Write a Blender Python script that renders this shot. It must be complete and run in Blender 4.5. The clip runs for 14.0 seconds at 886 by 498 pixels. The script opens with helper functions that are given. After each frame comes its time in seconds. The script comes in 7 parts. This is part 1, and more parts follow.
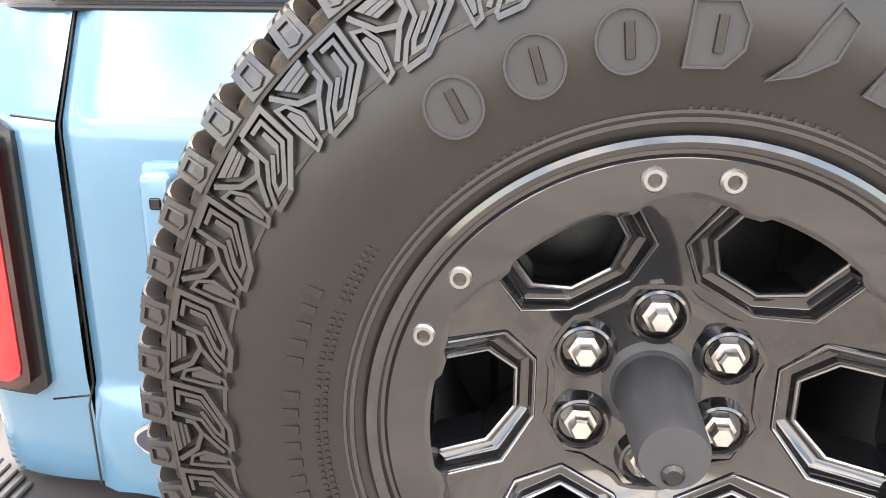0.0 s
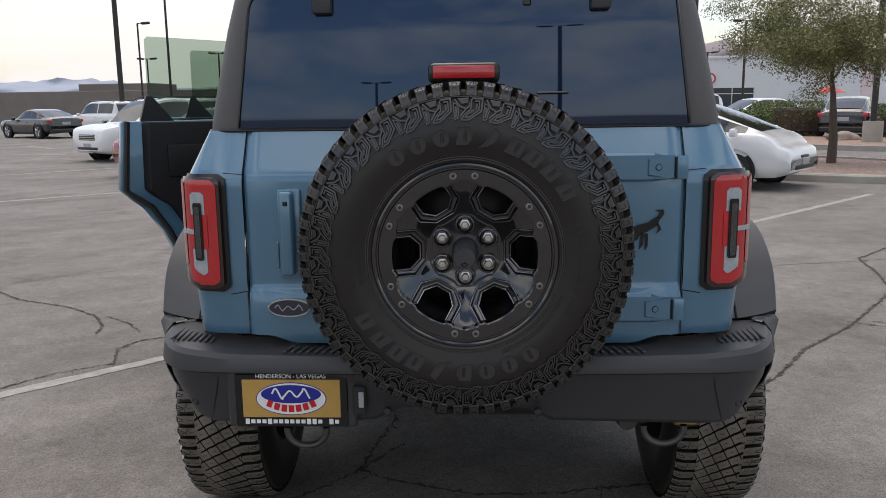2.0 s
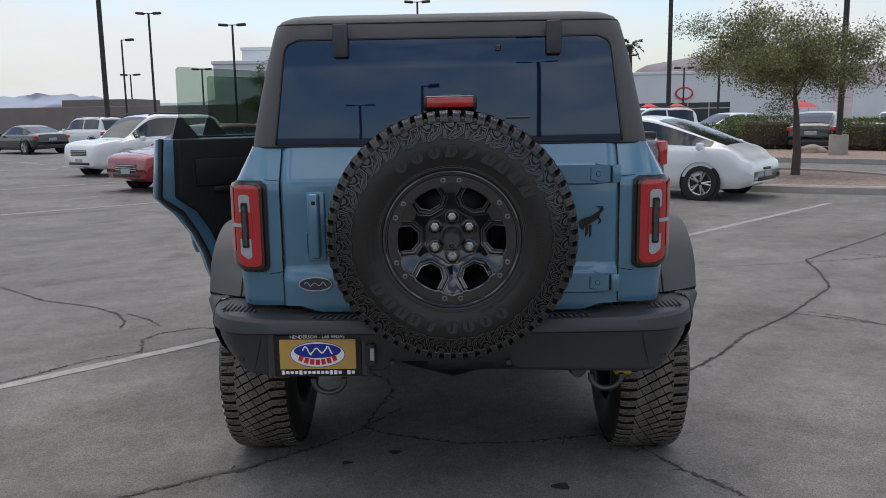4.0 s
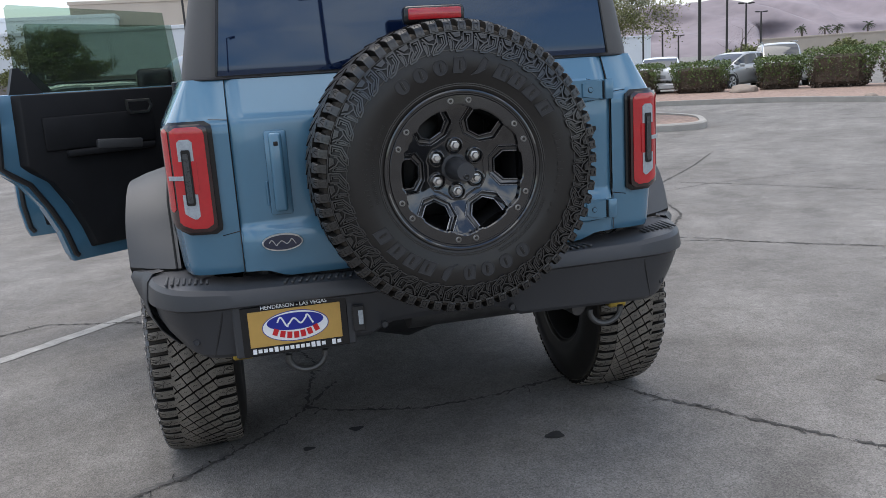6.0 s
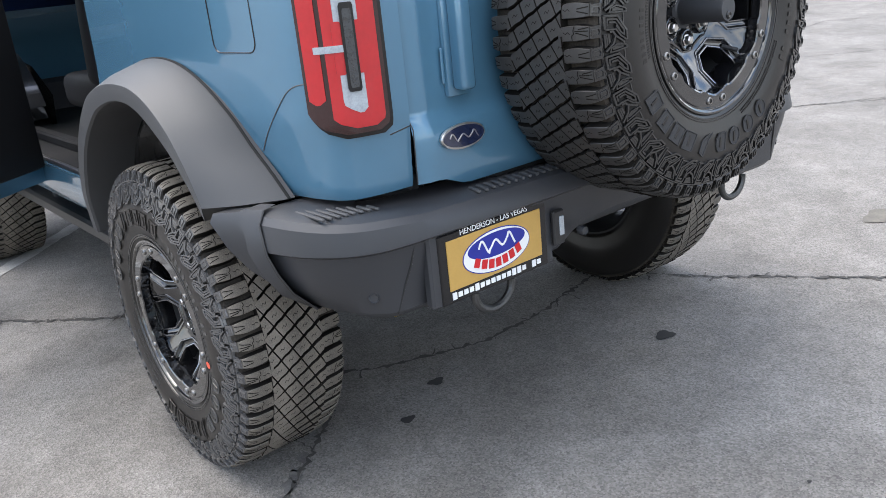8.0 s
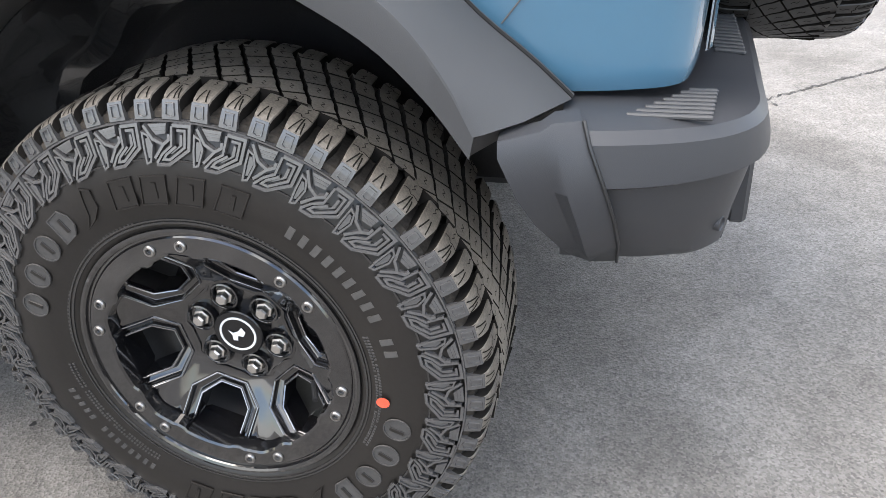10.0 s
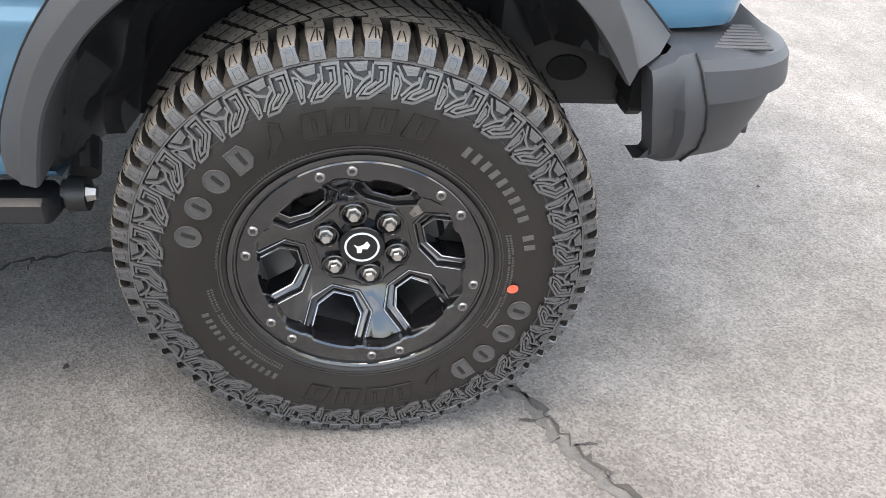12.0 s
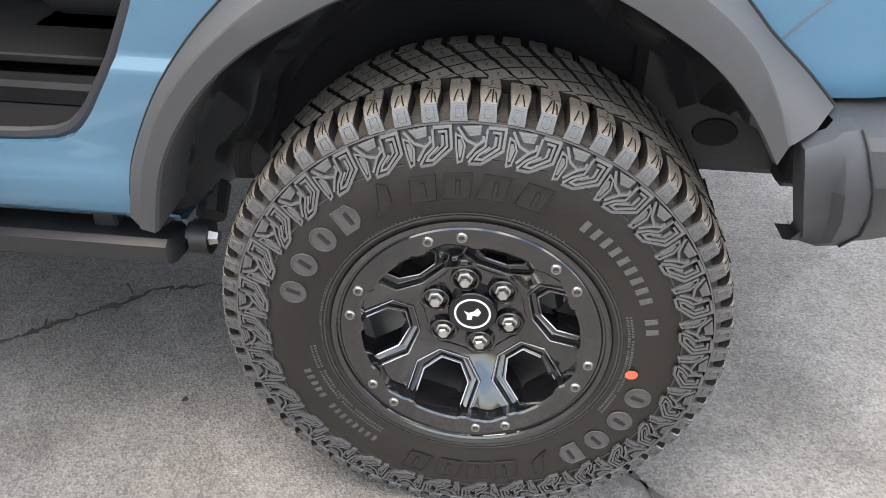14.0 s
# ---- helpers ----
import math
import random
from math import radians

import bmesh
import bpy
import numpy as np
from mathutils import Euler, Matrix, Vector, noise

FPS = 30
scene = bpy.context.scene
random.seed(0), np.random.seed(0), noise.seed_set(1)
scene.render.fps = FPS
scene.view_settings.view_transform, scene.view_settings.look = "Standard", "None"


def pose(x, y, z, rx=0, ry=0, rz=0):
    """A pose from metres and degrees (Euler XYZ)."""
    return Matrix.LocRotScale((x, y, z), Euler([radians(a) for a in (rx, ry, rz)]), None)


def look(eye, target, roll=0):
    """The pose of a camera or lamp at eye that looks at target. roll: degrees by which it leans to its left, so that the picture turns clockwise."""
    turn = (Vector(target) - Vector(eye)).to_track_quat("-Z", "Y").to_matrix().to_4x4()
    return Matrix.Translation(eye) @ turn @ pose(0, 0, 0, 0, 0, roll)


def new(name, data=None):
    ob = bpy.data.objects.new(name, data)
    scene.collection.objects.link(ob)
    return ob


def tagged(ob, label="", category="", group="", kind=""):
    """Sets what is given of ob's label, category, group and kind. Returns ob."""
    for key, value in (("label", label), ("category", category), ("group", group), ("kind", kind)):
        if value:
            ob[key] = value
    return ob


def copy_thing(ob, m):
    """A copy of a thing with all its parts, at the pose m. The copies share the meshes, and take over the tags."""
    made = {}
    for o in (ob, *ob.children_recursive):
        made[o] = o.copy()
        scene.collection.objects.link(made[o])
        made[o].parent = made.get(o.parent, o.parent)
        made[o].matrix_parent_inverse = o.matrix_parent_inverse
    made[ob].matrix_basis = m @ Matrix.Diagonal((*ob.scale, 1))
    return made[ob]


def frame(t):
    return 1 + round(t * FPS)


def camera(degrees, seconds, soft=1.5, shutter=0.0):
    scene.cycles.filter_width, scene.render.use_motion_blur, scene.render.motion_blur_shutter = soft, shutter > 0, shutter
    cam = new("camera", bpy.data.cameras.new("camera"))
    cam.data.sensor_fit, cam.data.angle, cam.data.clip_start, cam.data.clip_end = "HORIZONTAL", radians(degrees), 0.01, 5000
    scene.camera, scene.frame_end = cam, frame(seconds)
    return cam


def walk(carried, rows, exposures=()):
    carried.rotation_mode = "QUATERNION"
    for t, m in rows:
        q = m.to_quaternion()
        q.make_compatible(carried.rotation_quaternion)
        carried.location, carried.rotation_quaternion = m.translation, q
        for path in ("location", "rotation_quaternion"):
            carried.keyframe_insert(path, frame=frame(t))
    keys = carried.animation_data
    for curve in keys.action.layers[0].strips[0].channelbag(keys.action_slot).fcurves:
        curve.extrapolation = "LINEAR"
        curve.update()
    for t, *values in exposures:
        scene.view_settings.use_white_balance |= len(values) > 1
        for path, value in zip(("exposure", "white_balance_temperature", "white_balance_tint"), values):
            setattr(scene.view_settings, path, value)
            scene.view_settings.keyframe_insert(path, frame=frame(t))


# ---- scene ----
cam = camera(56.9, 14.0, 0.6)
PATH = [
    (0, (-0.122, -0.635, 1.491), (-0.3, 1.266, 0.898), 0.4),
    (0.5, (-0.035, -1.009, 1.496), (-0.214, 0.903, 0.937), -0.2),
    (1, (-0.016, -1.404, 1.56), (-0.17, 0.506, 0.989), -1.2),
    (1.5, (0.029, -1.749, 1.59), (-0.11, 0.186, 1.104), -1.2),
    (2, (0.045, -2.148, 1.555), (-0.046, -0.182, 1.199), -0.8),
    (2.5, (0.064, -2.486, 1.583), (-0.025, -0.515, 1.254), -0.8),
    (3, (0.073, -2.82, 1.587), (-0.01, -0.846, 1.27), -0.9),
    (3.2, (0.084, -2.895, 1.592), (0.006, -0.922, 1.274), -0.8),
    (5.3, (-0.302, -2.788, 1.508), (-0.128, -0.826, 1.158), -3.0),
    (5.5, (-0.394, -2.708, 1.481), (-0.138, -0.758, 1.117), -3.0),
    (6, (-0.658, -2.426, 1.45), (-0.194, -0.527, 1.028), -3.7),
    (6.5, (-0.999, -2.172, 1.423), (-0.303, -0.353, 0.971), -4.9),
    (7, (-1.268, -1.901, 1.38), (-0.395, -0.169, 0.892), -5.1),
    (7.5, (-1.507, -1.526, 1.345), (-0.499, 0.093, 0.742), -4.3),
    (8, (-1.747, -1.155, 1.315), (-0.581, 0.332, 0.658), -5.9),
    (8.5, (-1.868, -0.768, 1.265), (-0.559, 0.549, 0.521), -6.3),
    (8.7, (-1.875, -0.588, 1.266), (-0.536, 0.659, 0.459), -6.9),
    (10.8, (-2.095, 0.847, 1.215), (-0.359, 0.749, 0.226), 2.4),
    (11, (-2.119, 0.949, 1.225), (-0.4, 0.769, 0.219), 3.6),
    (11.5, (-2.201, 1.047, 1.278), (-0.547, 0.805, 0.179), 4.5),
    (12, (-2.256, 1.045, 1.346), (-0.64, 0.81, 0.192), 4.7),
    (12.5, (-2.272, 1.039, 1.378), (-0.627, 0.804, 0.264), 4.9),
    (13, (-2.277, 1.03, 1.375), (-0.63, 0.813, 0.262), 4.6),
    (13.5, (-2.263, 1.026, 1.37), (-0.605, 0.843, 0.266), 4.2),
    (14, (-2.143, 0.963, 1.355), (-0.486, 1.117, 0.244), 1.4),
]
EXPOSURES = [(0, 3.78, 8000, 15), (0.5, 3.08, 8050, 14), (1, 2.25, 7500, 14), (1.5, 1.48, 7200, 12), (2, 1.03, 7000, 13), (3, 0.73, 6750, 10), (5.5, 1.08, 6400, 10), (6, 1.32, 6400, 10), (6.5, 1.52, 6400, 10), (7, 1.62, 6400, 10), (7.5, 2.09, 6400, 10), (8.5, 2.31, 6550, 10), (8.7, 2.30, 6550, 10), (10.8, 2.78, 6850, 10), (12.5, 2.73, 6820, 10), (14, 2.88, 6980, 11)]
walk(cam, [(t, look(eye, target, roll)) for t, eye, target, roll in PATH], EXPOSURES)

# ---- world, sun ----
SUN_EL, SUN_AZ = 68.0, 14.0  # degrees; azimuth from +y towards -x


def make_world():
    w = bpy.data.worlds.new("overcast_sky")
    scene.world = w
    w.use_nodes = True
    nt = w.node_tree
    nt.nodes.clear()
    out = nt.nodes.new("ShaderNodeOutputWorld")
    bg = nt.nodes.new("ShaderNodeBackground")
    sky = nt.nodes.new("ShaderNodeTexSky")
    sky.sky_type, sky.sun_disc = "NISHITA", False
    sky.sun_elevation, sky.sun_rotation = radians(SUN_EL), radians(-SUN_AZ)
    sky.dust_density = 2.0
    tc = nt.nodes.new("ShaderNodeTexCoord")
    mp = nt.nodes.new("ShaderNodeMapping")
    mp.inputs["Scale"].default_value = (1.0, 1.0, 2.6)
    nz = nt.nodes.new("ShaderNodeTexNoise")
    nz.inputs["Scale"].default_value, nz.inputs["Detail"].default_value = 3.1, 7.0
    nz.inputs["Roughness"].default_value = 0.55
    ramp = nt.nodes.new("ShaderNodeValToRGB")
    ramp.color_ramp.elements[0].position, ramp.color_ramp.elements[0].color = 0.44, (0.0, 0.0, 0.0, 1)
    ramp.color_ramp.elements[1].position, ramp.color_ramp.elements[1].color = 0.60, (1, 1, 1, 1)
    cloud = nt.nodes.new("ShaderNodeRGB")
    cloud.outputs[0].default_value = (7.0, 7.15, 7.3, 1)
    # the cloud sheet is a little brighter overhead than at the horizon
    sep = nt.nodes.new("ShaderNodeSeparateXYZ")
    high = nt.nodes.new("ShaderNodeMapRange")
    high.inputs["To Min"].default_value, high.inputs["To Max"].default_value = 0.64, 1.26
    lift = nt.nodes.new("ShaderNodeMixRGB")
    lift.blend_type = "MULTIPLY"
    lift.inputs["Fac"].default_value = 1.0
    nt.links.new(tc.outputs["Generated"], sep.inputs[0])
    nt.links.new(sep.outputs["Z"], high.inputs["Value"])
    nt.links.new(cloud.outputs[0], lift.inputs["Color1"])
    nt.links.new(high.outputs[0], lift.inputs["Color2"])
    mix = nt.nodes.new("ShaderNodeMixRGB")
    nt.links.new(tc.outputs["Generated"], mp.inputs["Vector"])
    nt.links.new(mp.outputs[0], nz.inputs["Vector"])
    nt.links.new(nz.outputs["Fac"], ramp.inputs["Fac"])
    nt.links.new(ramp.outputs[0], mix.inputs["Fac"])
    nt.links.new(sky.outputs[0], mix.inputs["Color1"])
    nt.links.new(lift.outputs[0], mix.inputs["Color2"])
    nt.links.new(mix.outputs[0], bg.inputs["Color"])
    bg.inputs["Strength"].default_value = 0.10
    nt.links.new(bg.outputs[0], out.inputs["Surface"])


make_world()
sun = new("sun", bpy.data.lights.new("sun", "SUN"))
sun.data.energy, sun.data.angle, sun.data.color = 0.62, radians(48), (1.0, 0.95, 0.88)
_el, _az = radians(SUN_EL), radians(SUN_AZ)
sun.matrix_world = look((-math.sin(_az) * math.cos(_el) * 50, math.cos(_az) * math.cos(_el) * 50, math.sin(_el) * 50), (0, 0, 0))


# ---- materials ----
def mat(name, color, rough=0.5, metal=0.0, var=0.12, scale=8.0, fine=120.0, bump=0.0, coat=0.0, spec=0.5, tint=None, island=0.0):
    """Principled surface with two scales of colour change, roughness change and fine relief."""
    m = bpy.data.materials.new(name)
    m.use_nodes = True
    nt = m.node_tree
    b = nt.nodes["Principled BSDF"]
    tc = nt.nodes.new("ShaderNodeTexCoord")
    n1, n2 = nt.nodes.new("ShaderNodeTexNoise"), nt.nodes.new("ShaderNodeTexNoise")
    n1.inputs["Scale"].default_value, n1.inputs["Detail"].default_value = scale, 4
    n2.inputs["Scale"].default_value, n2.inputs["Detail"].default_value = fine, 3
    for n in (n1, n2):
        nt.links.new(tc.outputs["Object"], n.inputs["Vector"])
    add = nt.nodes.new("ShaderNodeMath")
    add.operation = "MULTIPLY_ADD"
    add.inputs[1].default_value = 0.6
    nt.links.new(n1.outputs["Fac"], add.inputs[0])
    half = nt.nodes.new("ShaderNodeMath")
    half.operation = "MULTIPLY"
    half.inputs[1].default_value = 0.4
    nt.links.new(n2.outputs["Fac"], half.inputs[0])
    nt.links.new(half.outputs[0], add.inputs[2])
    ramp = nt.nodes.new("ShaderNodeValToRGB")
    e = ramp.color_ramp.elements
    lo = [c * (1 - var) for c in color]
    hi = [min(1.0, c * (1 + var)) for c in (tint or color)]
    e[0].position, e[0].color = 0.3, (*lo, 1)
    e[1].position, e[1].color = 0.7, (*hi, 1)
    nt.links.new(add.outputs[0], ramp.inputs["Fac"])
    last = ramp.outputs[0]
    if island:
        rnd = nt.nodes.new("ShaderNodeNewGeometry").outputs["Random Per Island"]
        br = nt.nodes.new("ShaderNodeHueSaturation")
        mr = nt.nodes.new("ShaderNodeMapRange")
        mr.inputs["To Min"].default_value, mr.inputs["To Max"].default_value = 1 - island, 1 + island
        nt.links.new(rnd, mr.inputs["Value"])
        nt.links.new(mr.outputs[0], br.inputs["Value"])
        nt.links.new(last, br.inputs["Color"])
        last = br.outputs[0]
    nt.links.new(last, b.inputs["Base Color"])
    b.inputs["Metallic"].default_value = metal
    rr = nt.nodes.new("ShaderNodeMapRange")
    rr.inputs["To Min"].default_value, rr.inputs["To Max"].default_value = max(0.02, rough * 0.85), min(1, rough * 1.15)
    nt.links.new(add.outputs[0], rr.inputs["Value"])
    nt.links.new(rr.outputs[0], b.inputs["Roughness"])
    b.inputs["Specular IOR Level"].default_value = spec
    b.inputs["Coat Weight"].default_value = coat
    b.inputs["Coat Roughness"].default_value = 0.04
    if bump:
        bp = nt.nodes.new("ShaderNodeBump")
        bp.inputs["Strength"].default_value, bp.inputs["Distance"].default_value = bump, 0.004
        nt.links.new(add.outputs[0], bp.inputs["Height"])
        nt.links.new(bp.outputs[0], b.inputs["Normal"])
    return m


def glass_mat(name, color, rough=0.0, alpha=0.4):
    """Tinted glazing: a gloss over a coloured see-through sheet."""
    m = bpy.data.materials.new(name)
    m.use_nodes = True
    nt = m.node_tree
    nt.nodes.clear()
    out = nt.nodes.new("ShaderNodeOutputMaterial")
    tr, gl, mix, fr = (nt.nodes.new("ShaderNode" + k) for k in ("BsdfTransparent", "BsdfGlossy", "MixShader", "Fresnel"))
    tr.inputs["Color"].default_value = (*color, 1)
    gl.inputs["Roughness"].default_value = rough
    fr.inputs["IOR"].default_value = 1.5
    nt.links.new(fr.outputs[0], mix.inputs["Fac"])
    nt.links.new(tr.outputs[0], mix.inputs[1])
    nt.links.new(gl.outputs[0], mix.inputs[2])
    nt.links.new(mix.outputs[0], out.inputs["Surface"])
    return m


TRACK_TURN = -42


def asphalt_mat():
    m = bpy.data.materials.new("worn_asphalt")
    m.use_nodes = True
    nt = m.node_tree
    b = nt.nodes["Principled BSDF"]
    tc = nt.nodes.new("ShaderNodeTexCoord")

    def noise(scale, detail=5):
        n = nt.nodes.new("ShaderNodeTexNoise")
        n.inputs["Scale"].default_value, n.inputs["Detail"].default_value = scale, detail
        nt.links.new(tc.outputs["Object"], n.inputs["Vector"])
        return n.outputs["Fac"]

    def ramp(fac, p0, c0, p1, c1):
        r = nt.nodes.new("ShaderNodeValToRGB")
        e = r.color_ramp.elements
        e[0].position, e[0].color, e[1].position, e[1].color = p0, (*c0, 1), p1, (*c1, 1)
        nt.links.new(fac, r.inputs["Fac"])
        return r.outputs[0]

    def mix(kind, f, a, c):
        x = nt.nodes.new("ShaderNodeMixRGB")
        x.blend_type = kind
        x.inputs[0].default_value = f
        nt.links.new(a, x.inputs[1])
        nt.links.new(c, x.inputs[2])
        return x.outputs[0]

    vor = nt.nodes.new("ShaderNodeTexVoronoi")
    vor.inputs["Scale"].default_value = 190
    nt.links.new(tc.outputs["Object"], vor.inputs["Vector"])
    base = ramp(noise(0.5), 0.3, (0.158, 0.150, 0.141), 0.7, (0.215, 0.206, 0.196))
    stone = ramp(vor.outputs["Color"], 0.08, (0.56, 0.55, 0.54), 0.92, (1.40, 1.39, 1.37))
    col = mix("MULTIPLY", 0.8, base, stone)
    grit = nt.nodes.new("ShaderNodeTexVoronoi")
    grit.inputs["Scale"].default_value = 75
    nt.links.new(tc.outputs["Object"], grit.inputs["Vector"])
    col = mix("MULTIPLY", 0.8, col, ramp(grit.outputs["Distance"], 0.05, (0.80, 0.79, 0.78), 0.30, (1.03, 1.03, 1.03)))
    col = mix("MULTIPLY", 0.9, col, ramp(noise(9.5, 6), 0.34, (0.90, 0.895, 0.89), 0.64, (1.06, 1.06, 1.055)))
    col = mix("MULTIPLY", 0.8, col, ramp(noise(3.5, 5), 0.36, (0.88, 0.87, 0.86), 0.64, (1.07, 1.07, 1.07)))
    col = mix("MULTIPLY", 0.9, col, ramp(noise(26, 4), 0.3, (0.90, 0.90, 0.90), 0.7, (1.07, 1.07, 1.07)))
    col = mix("MULTIPLY", 0.6, col, ramp(noise(1.3, 6), 0.56, (1, 1, 1), 0.70, (0.60, 0.59, 0.58)))
    # long faint tyre tracks and drips
    mp = nt.nodes.new("ShaderNodeMapping")
    mp.inputs["Rotation"].default_value[2] = radians(TRACK_TURN)
    mp.vector_type = "TEXTURE"
    mp.inputs["Scale"].default_value = (0.8, 2.6, 1)
    nt.links.new(tc.outputs["Object"], mp.inputs["Vector"])
    tr = nt.nodes.new("ShaderNodeTexNoise")
    tr.inputs["Scale"].default_value, tr.inputs["Detail"].default_value = 1.6, 4
    nt.links.new(mp.outputs[0], tr.inputs["Vector"])
    col = mix("MULTIPLY", 0.55, col, ramp(tr.outputs["Fac"], 0.40, (1.13, 1.13, 1.13), 0.72, (0.66, 0.66, 0.66)))
    # large ragged patch beside the bay, darker towards its middle
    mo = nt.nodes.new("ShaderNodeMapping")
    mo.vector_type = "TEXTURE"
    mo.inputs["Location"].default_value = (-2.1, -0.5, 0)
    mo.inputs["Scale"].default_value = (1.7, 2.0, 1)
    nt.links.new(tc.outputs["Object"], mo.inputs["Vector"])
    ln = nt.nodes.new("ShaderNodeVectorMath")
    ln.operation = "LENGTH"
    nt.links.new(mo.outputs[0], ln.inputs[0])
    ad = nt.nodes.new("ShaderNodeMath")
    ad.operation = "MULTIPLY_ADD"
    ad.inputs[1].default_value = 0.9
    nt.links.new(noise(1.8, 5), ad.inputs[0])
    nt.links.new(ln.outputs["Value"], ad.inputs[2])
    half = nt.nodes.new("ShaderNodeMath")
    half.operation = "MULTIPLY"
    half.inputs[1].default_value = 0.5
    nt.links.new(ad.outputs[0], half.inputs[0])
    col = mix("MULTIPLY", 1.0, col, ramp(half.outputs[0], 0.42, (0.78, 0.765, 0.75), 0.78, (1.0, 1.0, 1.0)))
    nt.links.new(col, b.inputs["Base Color"])
    b.inputs["Roughness"].default_value = 0.85
    b.inputs["Specular IOR Level"].default_value = 0.3
    bp = nt.nodes.new("ShaderNodeBump")
    bp.inputs["Strength"].default_value, bp.inputs["Distance"].default_value = 0.5, 0.004
    nt.links.new(vor.outputs["Distance"], bp.inputs["Height"])
    nt.links.new(bp.outputs[0], b.inputs["Normal"])
    return m


BLUE = mat("blue_grey_paint", (0.078, 0.190, 0.286), 0.25, 0.20, 0.02, 1.5, 30, coat=1.0)
PLASTIC = mat("grey_moulded_plastic", (0.034, 0.035, 0.039), 0.44, 0, 0.12, 3, 900, 0.12, spec=0.5)
FLARE = mat("grey_flare_plastic", (0.056, 0.056, 0.058), 0.55, 0, 0.10, 3, 900, 0.15, spec=0.5)
HARDTOP = mat("grey_hardtop_texture", (0.095, 0.092, 0.092), 0.6, 0, 0.10, 3, 700, 0.3, spec=0.4)
BLACK = mat("black_liner_plastic", (0.017, 0.017, 0.018), 0.42, 0, 0.3, 6, 200, 0.2)
TRIMBLACK = mat("black_gloss_trim", (0.008, 0.008, 0.009), 0.2, 0, 0.2, 6, 200)
RUBBER = mat("tyre_rubber", (0.0138, 0.0120, 0.0108), 0.33, 0, 0.25, 5, 150, 0.06, spec=0.45)
TREAD = mat("dusty_tread_rubber", (0.086, 0.076, 0.065), 0.60, 0, 0.4, 12, 260, 0.35, spec=0.4, tint=(0.155, 0.136, 0.113))
CLEANTREAD = mat("unworn_tread_rubber", (0.036, 0.034, 0.032), 0.45, 0, 0.2, 9, 220, 0.2, spec=0.5)
LUG = mat("sidewall_lug_rubber", (0.019, 0.0183, 0.018), 0.22, 0, 0.2, 9, 200, 0.1, spec=0.8)
# paler copy of LUG for road wheels: sky sheen put into its colour
SHEENLUG = mat("pale_sheen_lug", (0.072, 0.070, 0.070), 0.24, 0, 0.2, 9, 200, 0.1, spec=1.0)
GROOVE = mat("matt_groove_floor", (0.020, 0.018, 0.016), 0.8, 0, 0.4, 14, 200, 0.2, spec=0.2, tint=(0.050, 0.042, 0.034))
# near-black rubber whose colour stands for the shade inside cuts and grooves
GROOVESHADE = mat("groove_shade_rubber", (0.014, 0.0125, 0.011), 0.9, 0, 0.2, 9, 200, spec=0.1)
LETTER = mat("grey_raised_letter", (0.055, 0.052, 0.050), 0.6, 0, 0.25, 20, 200, 0.1)
GLOSSBLACK = mat("gloss_black_alloy", (0.007, 0.007, 0.008), 0.08, 0, 0.2, 4, 100, coat=1.0, spec=0.7)
CHROME = mat("bright_steel", (0.60, 0.585, 0.565), 0.30, 1.0, 0.1, 30, 300)
BOLTSTEEL = mat("grey_bolt_steel", (0.30, 0.29, 0.28), 0.32, 0.9, 0.1, 30, 300)
UNDER = mat("dull_underbody_coating", (0.016, 0.016, 0.016), 0.75, 0, 0.3, 10, 120, 0.2, spec=0.2)
STAIN = mat("old_tan_stain", (0.115, 0.105, 0.088), 0.9, 0, 0.3, 12, 90)
# pale metal for highlights drawn along the window chamfers
EDGEGLINT = mat("edge_glint_metal", (0.30, 0.30, 0.31), 0.22, 0.9, 0.1, 20, 200)
STEELDARK = mat("dark_cast_steel", (0.10, 0.10, 0.10), 0.45, 0.9, 0.3, 20, 200)
BRAKE = mat("worn_brake_steel", (0.10, 0.085, 0.075), 0.45, 0.7, 0.3, 20, 200)
DARKGLASS = mat("privacy_glass", (0.004, 0.010, 0.034), 0.01, 0, 0.05, 2, 50, spec=1.0)
DARKGLASS.node_tree.nodes["Principled BSDF"].inputs["Specular Tint"].default_value = (0.64, 0.80, 1.0, 1)  # blue of the reflected cloudy sky, put into the glass colour
REDLENS = mat("red_lamp_lens", (0.46, 0.010, 0.015), 0.12, 0, 0.1, 14, 90, coat=1.0)
WHITELENS = mat("clear_lamp_lens", (0.36, 0.39, 0.42), 0.15, 0.0, 0.2, 60, 240, coat=1.0)
SMOKERED = mat("dark_smoked_red_lens", (0.022, 0.002, 0.003), 0.10, 0, 0.1, 14, 90, coat=1.0)
DARKLETTER = mat("matt_raised_letter", (0.034, 0.033, 0.034), 0.75, 0, 0.2, 20, 200, 0.1)
SMOKE = mat("smoked_lamp_core", (0.05, 0.055, 0.06), 0.15, 0.4, 0.4, 90, 300, coat=1.0)
GOLD = mat("gold_plate_card", (0.50, 0.30, 0.075), 0.5, 0, 0.06, 20, 200)
WHITE = mat("white_print", (0.80, 0.80, 0.80), 0.5, 0, 0.04, 20, 200)
NAVY = mat("navy_print", (0.012, 0.022, 0.26), 0.35, 0, 0.05, 20, 200)
BADGEBLUE = mat("dark_blue_enamel", (0.010, 0.016, 0.045), 0.12, 0, 0.05, 20, 200, coat=1.0)
REDPRINT = mat("red_print", (0.55, 0.01, 0.015), 0.5, 0, 0.05, 20, 200)
ORANGE = mat("orange_paint_dot", (0.75, 0.10, 0.05), 0.6, 0, 0.15, 60, 300)
